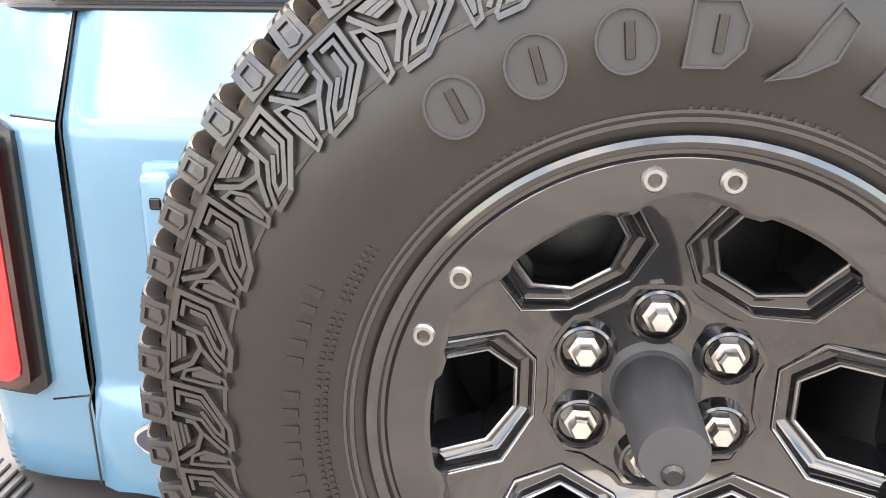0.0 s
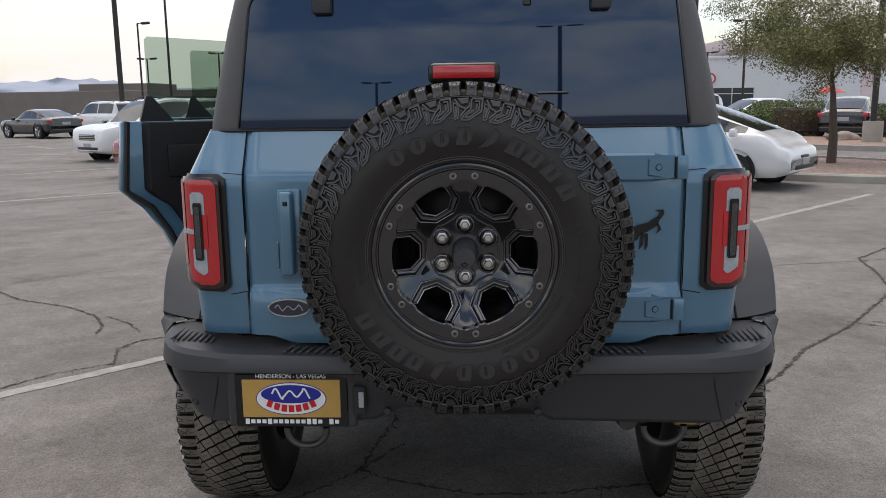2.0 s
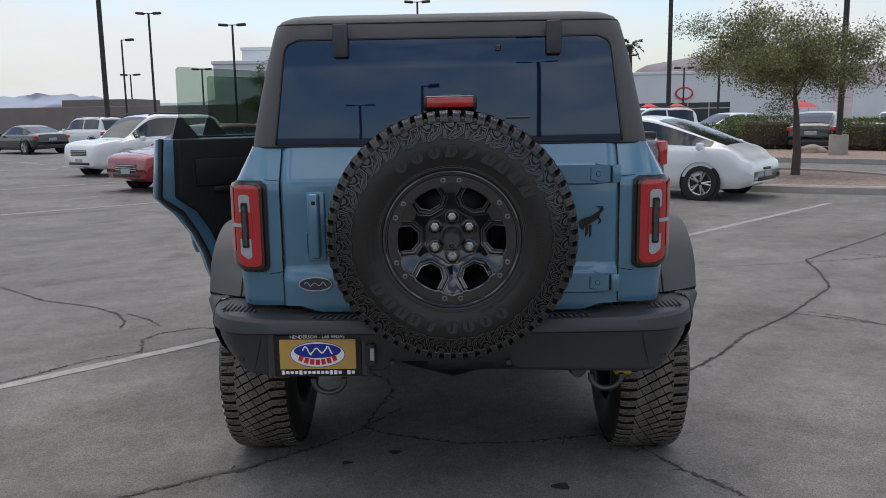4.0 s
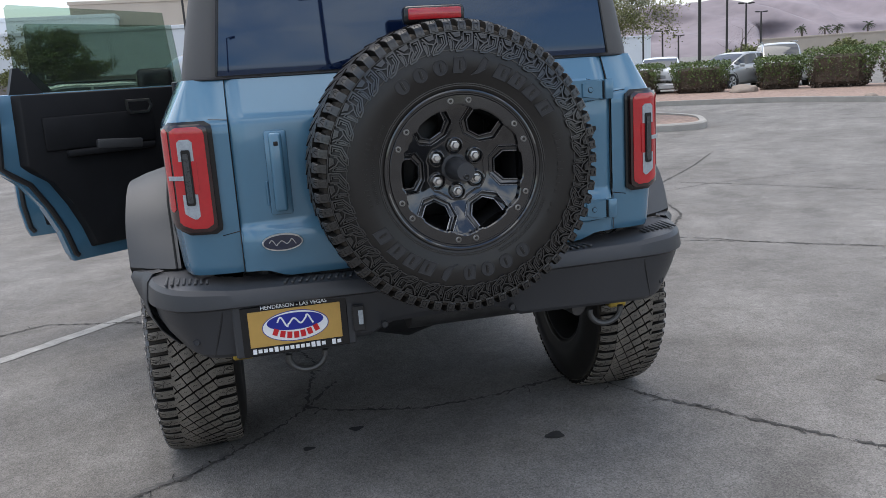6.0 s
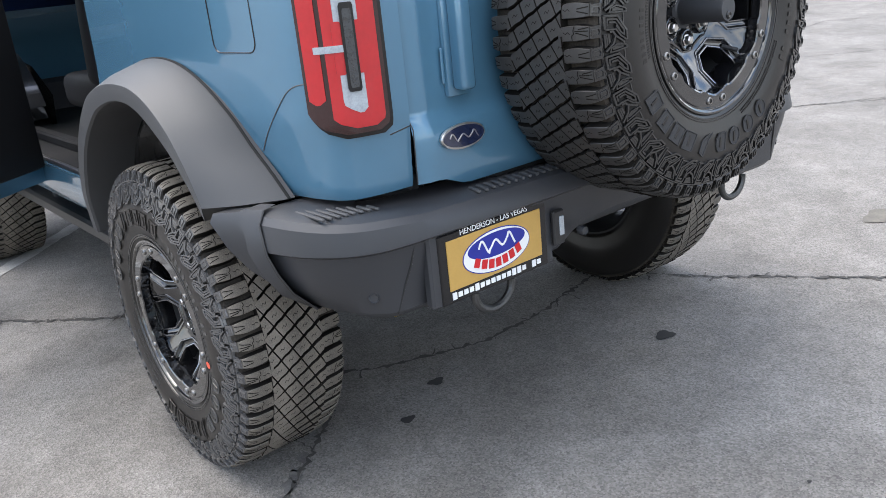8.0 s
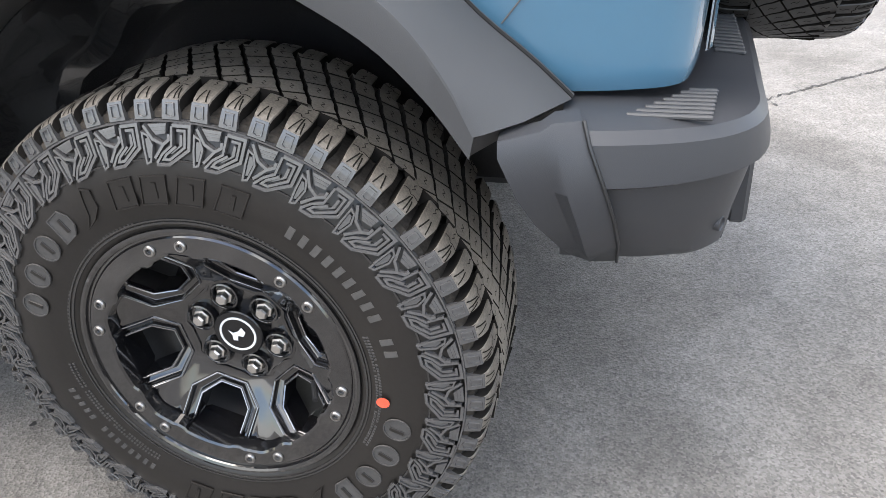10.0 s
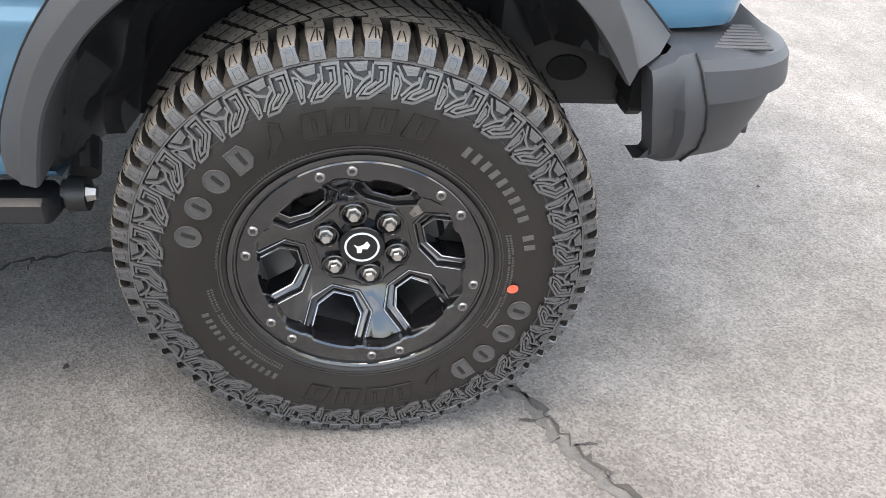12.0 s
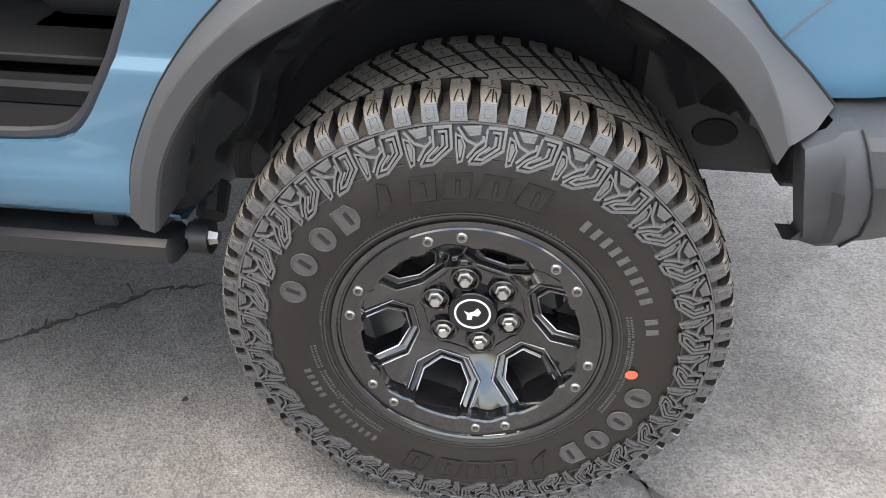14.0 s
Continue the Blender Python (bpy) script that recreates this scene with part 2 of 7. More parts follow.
PRINT = mat("pale_sidewall_print", (0.068, 0.064, 0.060), 0.6, 0, 0.2, 20, 200)
ZINC = mat("yellow_zinc_steel", (0.42, 0.30, 0.06), 0.4, 0.7, 0.2, 20, 100)
SEATMAT = mat("black_vinyl_seat", (0.013, 0.013, 0.0145), 0.6, 0, 0.2, 10, 200, 0.1, spec=0.25)
LINER = mat("ribbed_liner_plastic", (0.022, 0.022, 0.023), 0.24, 0, 0.3, 4, 160, 0.15, spec=1.0, coat=1.0)
MATTING = mat("grey_floor_mat", (0.014, 0.014, 0.014), 0.7, 0, 0.25, 10, 200, 0.2)
DOORGLASS = glass_mat("green_tinted_glass", (0.64, 0.71, 0.66))
CARGLASS = mat("far_car_glass", (0.010, 0.013, 0.015), 0.05, 0, 0.1, 2, 50, spec=0.8)
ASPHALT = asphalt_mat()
CRACKEDGE = mat("worn_crack_edge", (0.105, 0.100, 0.094), 0.95, 0, 0.35, 25, 200, 0.3)
CRACK = mat("open_asphalt_crack", (0.050, 0.046, 0.042), 0.95, 0, 0.4, 15, 200)
STRIPE = mat("worn_white_line", (0.31, 0.30, 0.28), 0.8, 0, 0.45, 9, 140, 0.2)
OIL = mat("oil_drip_stain", (0.022, 0.021, 0.020), 0.85, 0, 0.4, 30, 200)


# ---- mesh helpers ----
def finish(name, me, material, parent=None, label="", angle=35):
    me.materials.append(material)
    me.polygons.foreach_set("use_smooth", [True] * len(me.polygons))
    me.set_sharp_from_angle(angle=radians(angle))
    ob = new(name, me)
    if parent is not None:
        ob.parent = parent
    if label:
        ob["label"] = label
    return ob


def part(name, bm, material, parent=None, label="", angle=35):
    bmesh.ops.recalc_face_normals(bm, faces=bm.faces)
    me = bpy.data.meshes.new(name)
    bm.to_mesh(me)
    bm.free()
    return finish(name, me, material, parent, label, angle)


def thing(name, label, category, m=None, group="", kind=""):
    ob = tagged(new(name), label, category, group, kind)
    if m is not None:
        ob.matrix_basis = m
    return ob


def grid(bm, rows, wrap_row=False, wrap_col=False, keep=None):
    """Quads between rows of points."""
    vs = [[bm.verts.new(p) for p in r] for r in rows]
    nr, nc = len(vs), len(vs[0])
    for i in range(nr if wrap_row else nr - 1):
        for j in range(nc if wrap_col else nc - 1):
            q = [vs[i][j], vs[i][(j + 1) % nc], vs[(i + 1) % nr][(j + 1) % nc], vs[(i + 1) % nr][j]]
            if keep is None or keep(sum((v.co for v in q), Vector()) / 4):
                bm.faces.new(q)
    return vs


def box(bm, c, s, bevel=0.0, m=None, seg=1):
    """A box at centre c with sizes s, its edges bevelled."""
    r = bmesh.ops.create_cube(bm, size=1.0)
    vs = r["verts"]
    t = Matrix.Translation(c) @ (m or Matrix()) @ Matrix.Diagonal((*s, 1))
    bmesh.ops.transform(bm, matrix=t, verts=vs)
    if bevel:
        es = list({e for v in vs for e in v.link_edges})
        bmesh.ops.bevel(bm, geom=es, offset=bevel, segments=seg, affect="EDGES", profile=0.5)


def lathe(bm, prof, n=96, cap=False):
    """Turns (y, r) points round the y axis."""
    rows = [[(r * math.cos(a), y, r * math.sin(a)) for y, r in prof] for a in (2 * math.pi * i / n for i in range(n))]
    vs = grid(bm, rows, wrap_row=True)
    if cap:
        bm.faces.new([r[-1] for r in vs])
        bm.faces.new([r[0] for r in vs])


def prism(bm, pts, depth, bevel=0.0):
    """A flat outline (x, z) pushed along y from 0 to depth."""
    a = [bm.verts.new((x, 0, z)) for x, z in pts]
    b = [bm.verts.new((x, depth, z)) for x, z in pts]
    f = [bm.faces.new(a), bm.faces.new(b)]
    n = len(pts)
    for i in range(n):
        bm.faces.new((a[i], a[(i + 1) % n], b[(i + 1) % n], b[i]))
    if bevel:
        bmesh.ops.bevel(bm, geom=list(f[0].edges), offset=bevel, segments=1, affect="EDGES", profile=0.5)


def tube(bm, pts, radii, n=8, cap=True):
    """A tapered tube along points."""
    rows = []
    for i, p in enumerate(pts):
        p = Vector(p)
        d = (Vector(pts[min(i + 1, len(pts) - 1)]) - Vector(pts[max(i - 1, 0)])).normalized()
        u = d.orthogonal().normalized() if not rows else (u - d * u.dot(d)).normalized()
        v = d.cross(u)
        r = radii[i] if hasattr(radii, "__len__") else radii
        rows.append([p + (u * math.cos(a) + v * math.sin(a)) * r for a in (2 * math.pi * k / n for k in range(n))])
    vs = grid(bm, rows, wrap_col=True)
    if cap:
        bm.faces.new(vs[0])
        bm.faces.new(vs[-1])


def strip(bm, pts, width, height, base=0.0, closed=False):
    """A raised ridge with bevelled sides along flat points (x, z); it stands towards -y from y = base."""
    n = len(pts)
    ps = [Vector((p[0], p[1])) for p in pts]
    rows = []
    for i in range(n):
        a = ps[i - 1] if (closed or i) else ps[i] * 2 - ps[i + 1]
        c = ps[(i + 1) % n] if (closed or i < n - 1) else ps[i] * 2 - ps[i - 1]
        d0, d1 = (ps[i] - a).normalized(), (c - ps[i]).normalized()
        t = (d0 + d1).normalized() if (d0 + d1).length > 1e-6 else d0
        nn = Vector((-t.y, t.x)) / max(0.5, t.dot(d0))
        row = []
        for off, h in ((-0.5, 0), (-0.38, height), (0.38, height), (0.5, 0)):
            q = ps[i] + nn * (off * width)
            row.append((q.x, base - h, q.y))
        rows.append(row)
    grid(bm, rows, wrap_row=closed)


def smooth_path(pts, n):
    """Catmull-Rom through points, n samples at even chord."""
    p = [Vector(q) for q in pts]
    p = [p[0] * 2 - p[1], *p, p[-1] * 2 - p[-2]]
    dense = []
    for i in range(1, len(p) - 2):
        for k in range(24):
            t = k / 24
            a, b, c, d = p[i - 1], p[i], p[i + 1], p[i + 2]
            dense.append(0.5 * ((2 * b) + (c - a) * t + (2 * a - 5 * b + 4 * c - d) * t * t + (3 * b - a - 3 * c + d) * t**3))
    dense.append(p[-2])
    cum = [0.0]
    for a, b in zip(dense, dense[1:]):
        cum.append(cum[-1] + (b - a).length)
    out = []
    for k in range(n):
        s = cum[-1] * k / (n - 1)
        i = min(max(j for j in range(len(cum)) if cum[j] <= s + 1e-9), len(cum) - 2)
        f = (s - cum[i]) / max(1e-9, cum[i + 1] - cum[i])
        out.append(dense[i].lerp(dense[i + 1], f))
    return out


def lerp_table(table, x):
    """Straight lines between (x, value) rows."""
    if x <= table[0][0]:
        return table[0][1]
    for (a, va), (b, vb) in zip(table, table[1:]):
        if x <= b:
            return va + (vb - va) * (x - a) / (b - a)
    return table[-1][1]


def ground_z(x, y):
    """The lot is level near the vehicle and rises very slightly far off."""
    return 0.002 * min(max(0.0, math.hypot(x, y - 1) - 30), 60)


def on_ground(x, y, up=0.0):
    return (x, y, ground_z(x, y) + up)

# ---- ground ----
def ground():
    radii = [0, 0.6, 1.2, 1.8, 2.5, 3.2, 4, 5, 6, 7.5, 9, 11, 13, 16, 20, 26, 34, 45, 60, 74, 100, 160, 300, 700, 1800, 4500]
    bm = bmesh.new()
    rows = [[on_ground(r * math.cos(a), 1 + r * math.sin(a)) for r in radii] for a in (2 * math.pi * i / 96 for i in range(96))]
    grid(bm, rows, wrap_row=True)
    bmesh.ops.remove_doubles(bm, verts=bm.verts, dist=1e-4)
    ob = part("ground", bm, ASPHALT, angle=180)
    tagged(ob, "worn grey asphalt of a wide car park", "ground", kind="structure")


def crack_strip(bm, pts, width, rng, up=0.004):
    """A ragged open crack along ground points."""
    fine = []
    for (x0, y0), (x1, y1) in zip(pts, pts[1:]):
        n = max(2, int(math.hypot(x1 - x0, y1 - y0) / 0.016))
        for k in range(n):
            f = k / n
            j = min(0.011, math.hypot(x1 - x0, y1 - y0) * 0.08)
            fine.append((x0 + (x1 - x0) * f + rng.uniform(-j, j), y0 + (y1 - y0) * f + rng.uniform(-j, j)))
    fine.append(pts[-1])
    rows = []
    for i, (x, y) in enumerate(fine):
        a, c = fine[max(0, i - 1)], fine[min(len(fine) - 1, i + 1)]
        t = Vector((c[0] - a[0], c[1] - a[1], 0)).normalized()
        nn = Vector((-t.y, t.x, 0))
        w = width * rng.choice((0.15, 0.25, 0.35, 0.5, 0.6, 0.8, 1.1))
        rows.append([Vector(on_ground(x, y, up)) + nn * w * 0.5, Vector(on_ground(x, y, up)) - nn * w * 0.5])
    grid(bm, rows)


def ground_marks():
    rng = random.Random(4)
    cracks = [
        ([(6.3, 8.6), (5.47, 7.63), (5.0, 7.12), (4.16, 6.27), (3.7, 5.79), (3.58, 5.18), (3.35, 4.41), (2.58, 3.39), (2.06, 2.85), (1.74, 2.37), (1.48, 2.08), (1.1, 1.6), (0.9, 0.95)], 0.026),
        ([(2.77, 3.51), (2.99, 3.32), (3.2, 3.05), (4.2, 2.2), (5.2, 1.2)], 0.014),
        ([(2.45, 5.4), (3.04, 5.53), (3.68, 5.66), (4.64, 5.93), (6.5, 6.0)], 0.014),
        ([(-4.77, 5.07), (-4.13, 4.55), (-3.73, 4.21), (-3.17, 3.95), (-2.85, 3.69), (-2.66, 3.4), (-2.62, 3.22)], 0.022),
        ([(-2.19, 2.52), (-2.31, 2.86), (-2.24, 3.04), (-1.99, 3.2), (-1.4, 2.98), (-1.18, 2.73), (-0.99, 2.5), (-0.72, 2.23), (-0.55, 2.04), (-0.42, 1.88), (-0.38, 1.7), (-0.48, 1.12)], 0.02),
        ([(-2.85, 1.85), (-2.68, 2.07), (-2.49, 2.36), (-2.2, 2.56)], 0.016),
        ([(-2.78, 3.69), (-2.51, 3.49), (-2.32, 3.25)], 0.014),
        ([(-1.5, 0.3), (-1.24, 0.47), (-1.1, 0.56), (-0.97, 0.62), (-0.81, 0.76), (-0.6, 0.95), (-0.48, 1.12)], 0.018),
        ([(3.4, -2.2), (2.2, -0.9), (1.43, 0.01), (1.26, 0.25), (1.08, 0.52), (0.96, 0.69), (0.88, 0.85), (0.72, 1.0), (0.5, 0.96), (0.37, 0.92), (0.19, 0.91), (0.0, 0.91), (-0.13, 0.95), (-0.32, 1.02), (-0.48, 1.12), (-0.31, 1.39)], 0.020),
        ([(4.4, 6.2), (4.95, 5.49), (5.58, 4.56), (6.4, 3.7), (8.0, 2.2)], 0.022),
        ([(2.6, 3.5), (3.1, 3.14), (3.67, 2.62), (4.24, 2.13), (5.4, 1.2)], 0.014),
        ([(-4.16, 4.81), (-3.66, 5.22), (-2.86, 5.67)], 0.01),
        ([(9.0, 5.0), (9.4, 4.6), (10.2, 4.7), (10.6, 4.2)], 0.02),
    ]
    for pts, w in cracks:
        bm = bmesh.new()
        crack_strip(bm, pts, w * 1.15, rng)
        for (x0, y0), (x1, y1) in zip(pts, pts[1:]):
            for _ in range(int(math.hypot(x1 - x0, y1 - y0) / 0.16) + 1):
                f, a, ln = rng.random(), rng.uniform(0, 2 * math.pi), rng.uniform(0.02, 0.09)
                q = (x0 + (x1 - x0) * f, y0 + (y1 - y0) * f)
                crack_strip(bm, [q, (q[0] + ln * math.cos(a), q[1] + ln * math.sin(a))], w * 0.45, rng)
        if pts[0] == (-1.5, 0.3):
            # loose, darker edge of the open crack
            bw = bmesh.new()
            crack_strip(bw, [(x - 0.012, y + 0.010) for x, y in pts[:5]], 0.045, rng, 0.002)
            tagged(part("crack_edge", bw, CRACKEDGE), "crumbled dark edge along the asphalt crack", "crack", group="asphalt cracks", kind="structure")
        tagged(part("pavement_crack", bm, CRACK), "jagged dark crack in the grey asphalt", "crack", group="asphalt cracks", kind="structure")
    lines = [
        ((-3.9, 0.70), (-0.3, 4.30), 0.10), ((2.4, 7.1), (6.3, 11.15), 0.10), ((-18.0, 30.0), (-13.7, 25.7), 0.12), ((-19.0, 24.5), (-13.5, 24.2), 0.12),
        ((-9.6, 9.7), (-5.4, 13.3), 0.10), ((-13.0, 14.5), (-9.0, 18.3), 0.10),
    ]
    for a, b, w in lines:
        d = Vector((b[0] - a[0], b[1] - a[1], 0)).normalized()
        nn = Vector((-d.y, d.x, 0))
        bm = bmesh.new()
        rows = []
        for k in range(81):
            f = k / 80
            x, y = a[0] + (b[0] - a[0]) * f, a[1] + (b[1] - a[1]) * f
            c = Vector(on_ground(x, y, 0.003))
            rows.append([c + nn * (w / 2 + rng.uniform(-0.008, 0.008)), c - nn * (w / 2 + rng.uniform(-0.008, 0.008))])
        grid(bm, rows)
        tagged(part("parking_line", bm, STRIPE), "worn white painted parking line", "line", group="parking lines", kind="structure")
    for x, y, r in ((-0.506, 0.689, 0.022), (-0.295, 0.807, 0.026), (0.452, 0.435, 0.035), (-0.014, -0.331, 0.006), (2.1, 0.4, 0.10), (-0.83, 1.676, 0.008)):
        bm = bmesh.new()
        ph = rng.uniform(0, 6)
        ring = []
        for k in range(26):
            a = 2 * math.pi * k / 26
            q = r * (0.85 + 0.14 * math.sin(3 * a + ph) + rng.uniform(-0.06, 0.06))
            ring.append(on_ground(x + q * math.cos(a) * 1.3, y + q * math.sin(a), 0.003))
        bm.faces.new([bm.verts.new(p) for p in ring])
        tagged(part("oil_spot", bm, OIL if r < 0.05 else STAIN), "small black oil drip on the asphalt" if r < 0.05 else "old tan stain on the asphalt", "stain", group="oil drips", kind="structure")


ground()
ground_marks()

# ---- wheels ----
R_TYRE = 0.4365
LUGS, MOTIFS = 62, 31


def polar(r, a):
    return (r * math.cos(a), r * math.sin(a))


def tyre_carcass(parent):
    half = [(-0.062, 0.222), (-0.071, 0.234), (-0.079, 0.243), (-0.081, 0.250), (-0.0825, 0.262), (-0.0895, 0.283), (-0.0925, 0.308), (-0.0912, 0.330), (-0.0870, 0.352), (-0.0822, 0.367), (-0.0745, 0.390), (-0.0660, 0.408), (-0.052, 0.4165), (-0.035, 0.4180), (0.0, 0.4195), (0.0725, 0.4210)]
    prof = half + [(0.145 - y, r) for y, r in reversed(half[:-1])]
    bm = bmesh.new()
    lathe(bm, prof, 144)
    part("tyre", bm, RUBBER, parent, "black off-road tyre with raised letters", 50)
    bm = bmesh.new()
    for r, w in ((0.2490, 0.0022), (0.2545, 0.0016), (0.3500, 0.002)):
        y = -lerp_table([(rr, -yy) for yy, rr in half[2:12]], r)
        strip(bm, [polar(r, 2 * math.pi * k / 120) for k in range(120)], w * 2, 0.002, y + 0.0005, closed=True)
    part("tyre_rib", bm, LUG, parent)
    # matt dark floor of the grooves between the blocks, to keep them from shining
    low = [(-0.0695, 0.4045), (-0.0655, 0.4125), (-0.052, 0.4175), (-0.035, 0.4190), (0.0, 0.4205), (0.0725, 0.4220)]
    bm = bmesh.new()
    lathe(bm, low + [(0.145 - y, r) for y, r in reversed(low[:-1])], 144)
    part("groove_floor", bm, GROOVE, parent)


BAND, ROW_Y, SLANT = 2 * math.pi * 0.434 / LUGS, 0.0360, 0.0200  # across a band, length of a block, its lean


def tread_meshes(material):
    """Block meshes of the tread: two kinds of shoulder block and the cut pieces of a leaning band."""
    def keep_mesh(bm):
        me = bpy.data.meshes.new("tread_block")
        bmesh.ops.recalc_face_normals(bm, faces=bm.faces)
        bm.to_mesh(me)
        bm.free()
        me.materials.append(material)
        me.materials.append(GROOVESHADE)
        return me

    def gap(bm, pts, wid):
        """A thin flat dark line along points on the block, for a shaded cut."""
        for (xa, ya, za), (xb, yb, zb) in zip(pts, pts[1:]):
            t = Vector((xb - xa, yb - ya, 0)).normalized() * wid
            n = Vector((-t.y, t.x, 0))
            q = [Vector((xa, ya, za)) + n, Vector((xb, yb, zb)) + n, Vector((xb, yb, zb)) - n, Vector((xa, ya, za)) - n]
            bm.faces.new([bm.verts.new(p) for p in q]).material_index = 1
    def grid_faces(bm, rows):
        grid(bm, rows)
        bm.normal_update()
        return list(bm.faces)
    w = BAND
    shoulders = []
    for kind in range(2):
        bm = bmesh.new()
        end = 0.010 if kind else 0.0
        prof = [(-0.0680, 0.4255, 0.270, 0.0), (-0.0665, 0.4290, 0.275, 0.0), (-0.0600, 0.4335, 0.300, 0.0), (-0.0490, 0.4368, 0.335, 0.0), (-0.0400, 0.4384, 0.350, 0.0), (-0.020, 0.4394, 0.345, -0.02), (-0.008 + end, 0.4398, 0.32, -0.06), (-0.004 + end, 0.4390, 0.27, -0.08), (-0.003 + end, 0.418, 0.25, -0.08)]
        rows = []
        for y, r, wd, skew in prof:
            low = 0.4165 - 0.004 * (y < -0.06)
            rows.append([((u * wd + skew) * w, y, z) for u, z in ((-1.07, low), (-1.0, r - 0.0020), (-0.92, r), (0.0, r + 0.0004), (0.92, r), (1.0, r - 0.0020), (1.07, low))])
        # lower flanks take the dark colour as painted groove shade
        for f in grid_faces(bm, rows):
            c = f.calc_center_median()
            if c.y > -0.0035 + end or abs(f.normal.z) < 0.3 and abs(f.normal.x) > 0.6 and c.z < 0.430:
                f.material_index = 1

        def face(y):
            return lerp_table([(p[0], p[1]) for p in prof], y) + 0.0011
        lines = [(-0.15, 0.02, -0.040), (0.09, 0.09, -0.038), (0.24, 0.16, -0.046)] if kind else [(-0.16, -0.05, -0.043), (0.15, 0.05, -0.043)]
        for x0, x1, y1 in lines:
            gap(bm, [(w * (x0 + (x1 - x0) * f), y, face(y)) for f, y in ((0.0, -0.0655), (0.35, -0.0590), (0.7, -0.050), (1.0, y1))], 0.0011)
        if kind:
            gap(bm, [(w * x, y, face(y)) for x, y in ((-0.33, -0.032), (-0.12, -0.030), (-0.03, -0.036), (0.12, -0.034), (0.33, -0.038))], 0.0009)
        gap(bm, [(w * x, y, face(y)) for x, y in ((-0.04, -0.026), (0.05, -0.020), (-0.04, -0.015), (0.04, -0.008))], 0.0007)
        bmesh.ops.translate(bm, vec=(0, 0.040, -0.424), verts=bm.verts)
        shoulders.append(keep_mesh(bm))
    pieces = []
    for phase in range(2):
        for j in range(-1, 6):
            y0 = 0.0005 + (j + phase / 2.0) * ROW_Y
            bm = bmesh.new()
            h, v = 0.01675 - 0.0024, 0.5 * ROW_Y - 0.0013
            # leaning outline with a soft bend in its long sides
            loop = []
            for sx, ups in ((1, (-1.0, -0.45, 0.0, 0.45, 1.0)), (-1, (1.0, 0.45, 0.0, -0.45, -1.0))):
                for u in ups:
                    y = y0 + u * v + sx * h * 0.54
                    loop.append((sx * h - SLANT * u * 0.48 + 0.0014 * math.sin(u * math.pi) - SLANT * (y0 - 0.0725) / ROW_Y, y))
            cy = y0
            if min(y for x, y in loop) > 0.140 or max(y for x, y in loop) < 0.005:
                bm.free()
                continue
            cx = sum(x for x, y in loop) / len(loop)
            rings = [[bm.verts.new((cx + (x - cx) * g, cy + (y - cy) * g, z)) for x, y in loop] for g, z in ((1.0, 0.417), (1.0, 0.4386), (0.975, 0.4398))]
            for p, q in zip(rings, rings[1:]):
                for i in range(len(loop)):
                    bm.faces.new((p[i], p[(i + 1) % len(loop)], q[(i + 1) % len(loop)], q[i]))
            # sides are painted with the groove shade; only the top keeps the tread
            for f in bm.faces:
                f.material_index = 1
            bm.faces.new(rings[-1])
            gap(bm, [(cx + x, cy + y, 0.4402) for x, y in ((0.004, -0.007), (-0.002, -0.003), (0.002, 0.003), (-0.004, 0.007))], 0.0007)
            for co, no in (((0, -0.004, 0), (0, -1, 0)), ((0, 0.149, 0), (0, 1, 0))):
                bmesh.ops.bisect_plane(bm, geom=bm.verts[:] + bm.edges[:] + bm.faces[:], plane_co=co, plane_no=no, clear_outer=True)
                edge = [e for e in bm.edges if e.is_boundary and all(abs(q.co.y - co[1]) < 1e-5 for q in e.verts)]
                if edge:
                    bmesh.ops.contextual_create(bm, geom=edge)
            if not bm.faces:
                bm.free()
                continue
            bmesh.ops.translate(bm, vec=(0, -0.0725, -0.424), verts=bm.verts)
            pieces.append((phase, keep_mesh(bm)))
    return shoulders, pieces


def tread(parent, meshes):
    """Shoulder blocks and leaning bands of cut blocks, each its own piece."""
    shoulders, pieces = meshes
    rng = random.Random(2)
    step = 2 * math.pi / LUGS

    def place(name, me, ang, y, turn):
        ob = new(name, me)
        ob.parent = parent
        m = Matrix.Rotation(-ang, 4, "Y") @ Matrix.Translation((0.424, y, 0)) @ Matrix.Rotation(math.pi / 2, 4, "Y") @ Matrix.Rotation(turn, 4, "Z")
        ob.matrix_basis = m @ Matrix.Diagonal((1, 1, rng.uniform(0.97, 1.03), 1))
    for k in range(LUGS):
        place("shoulder_block", shoulders[k % 2], step * k, -0.040, 0.0)
        place("shoulder_block", shoulders[k % 2], step * (k + 0.5), 0.185, math.pi)
        for phase, me in pieces:
            if phase == k % 2:
                place("tread_block", me, step * (k + 0.5), 0.0725, 0.0)


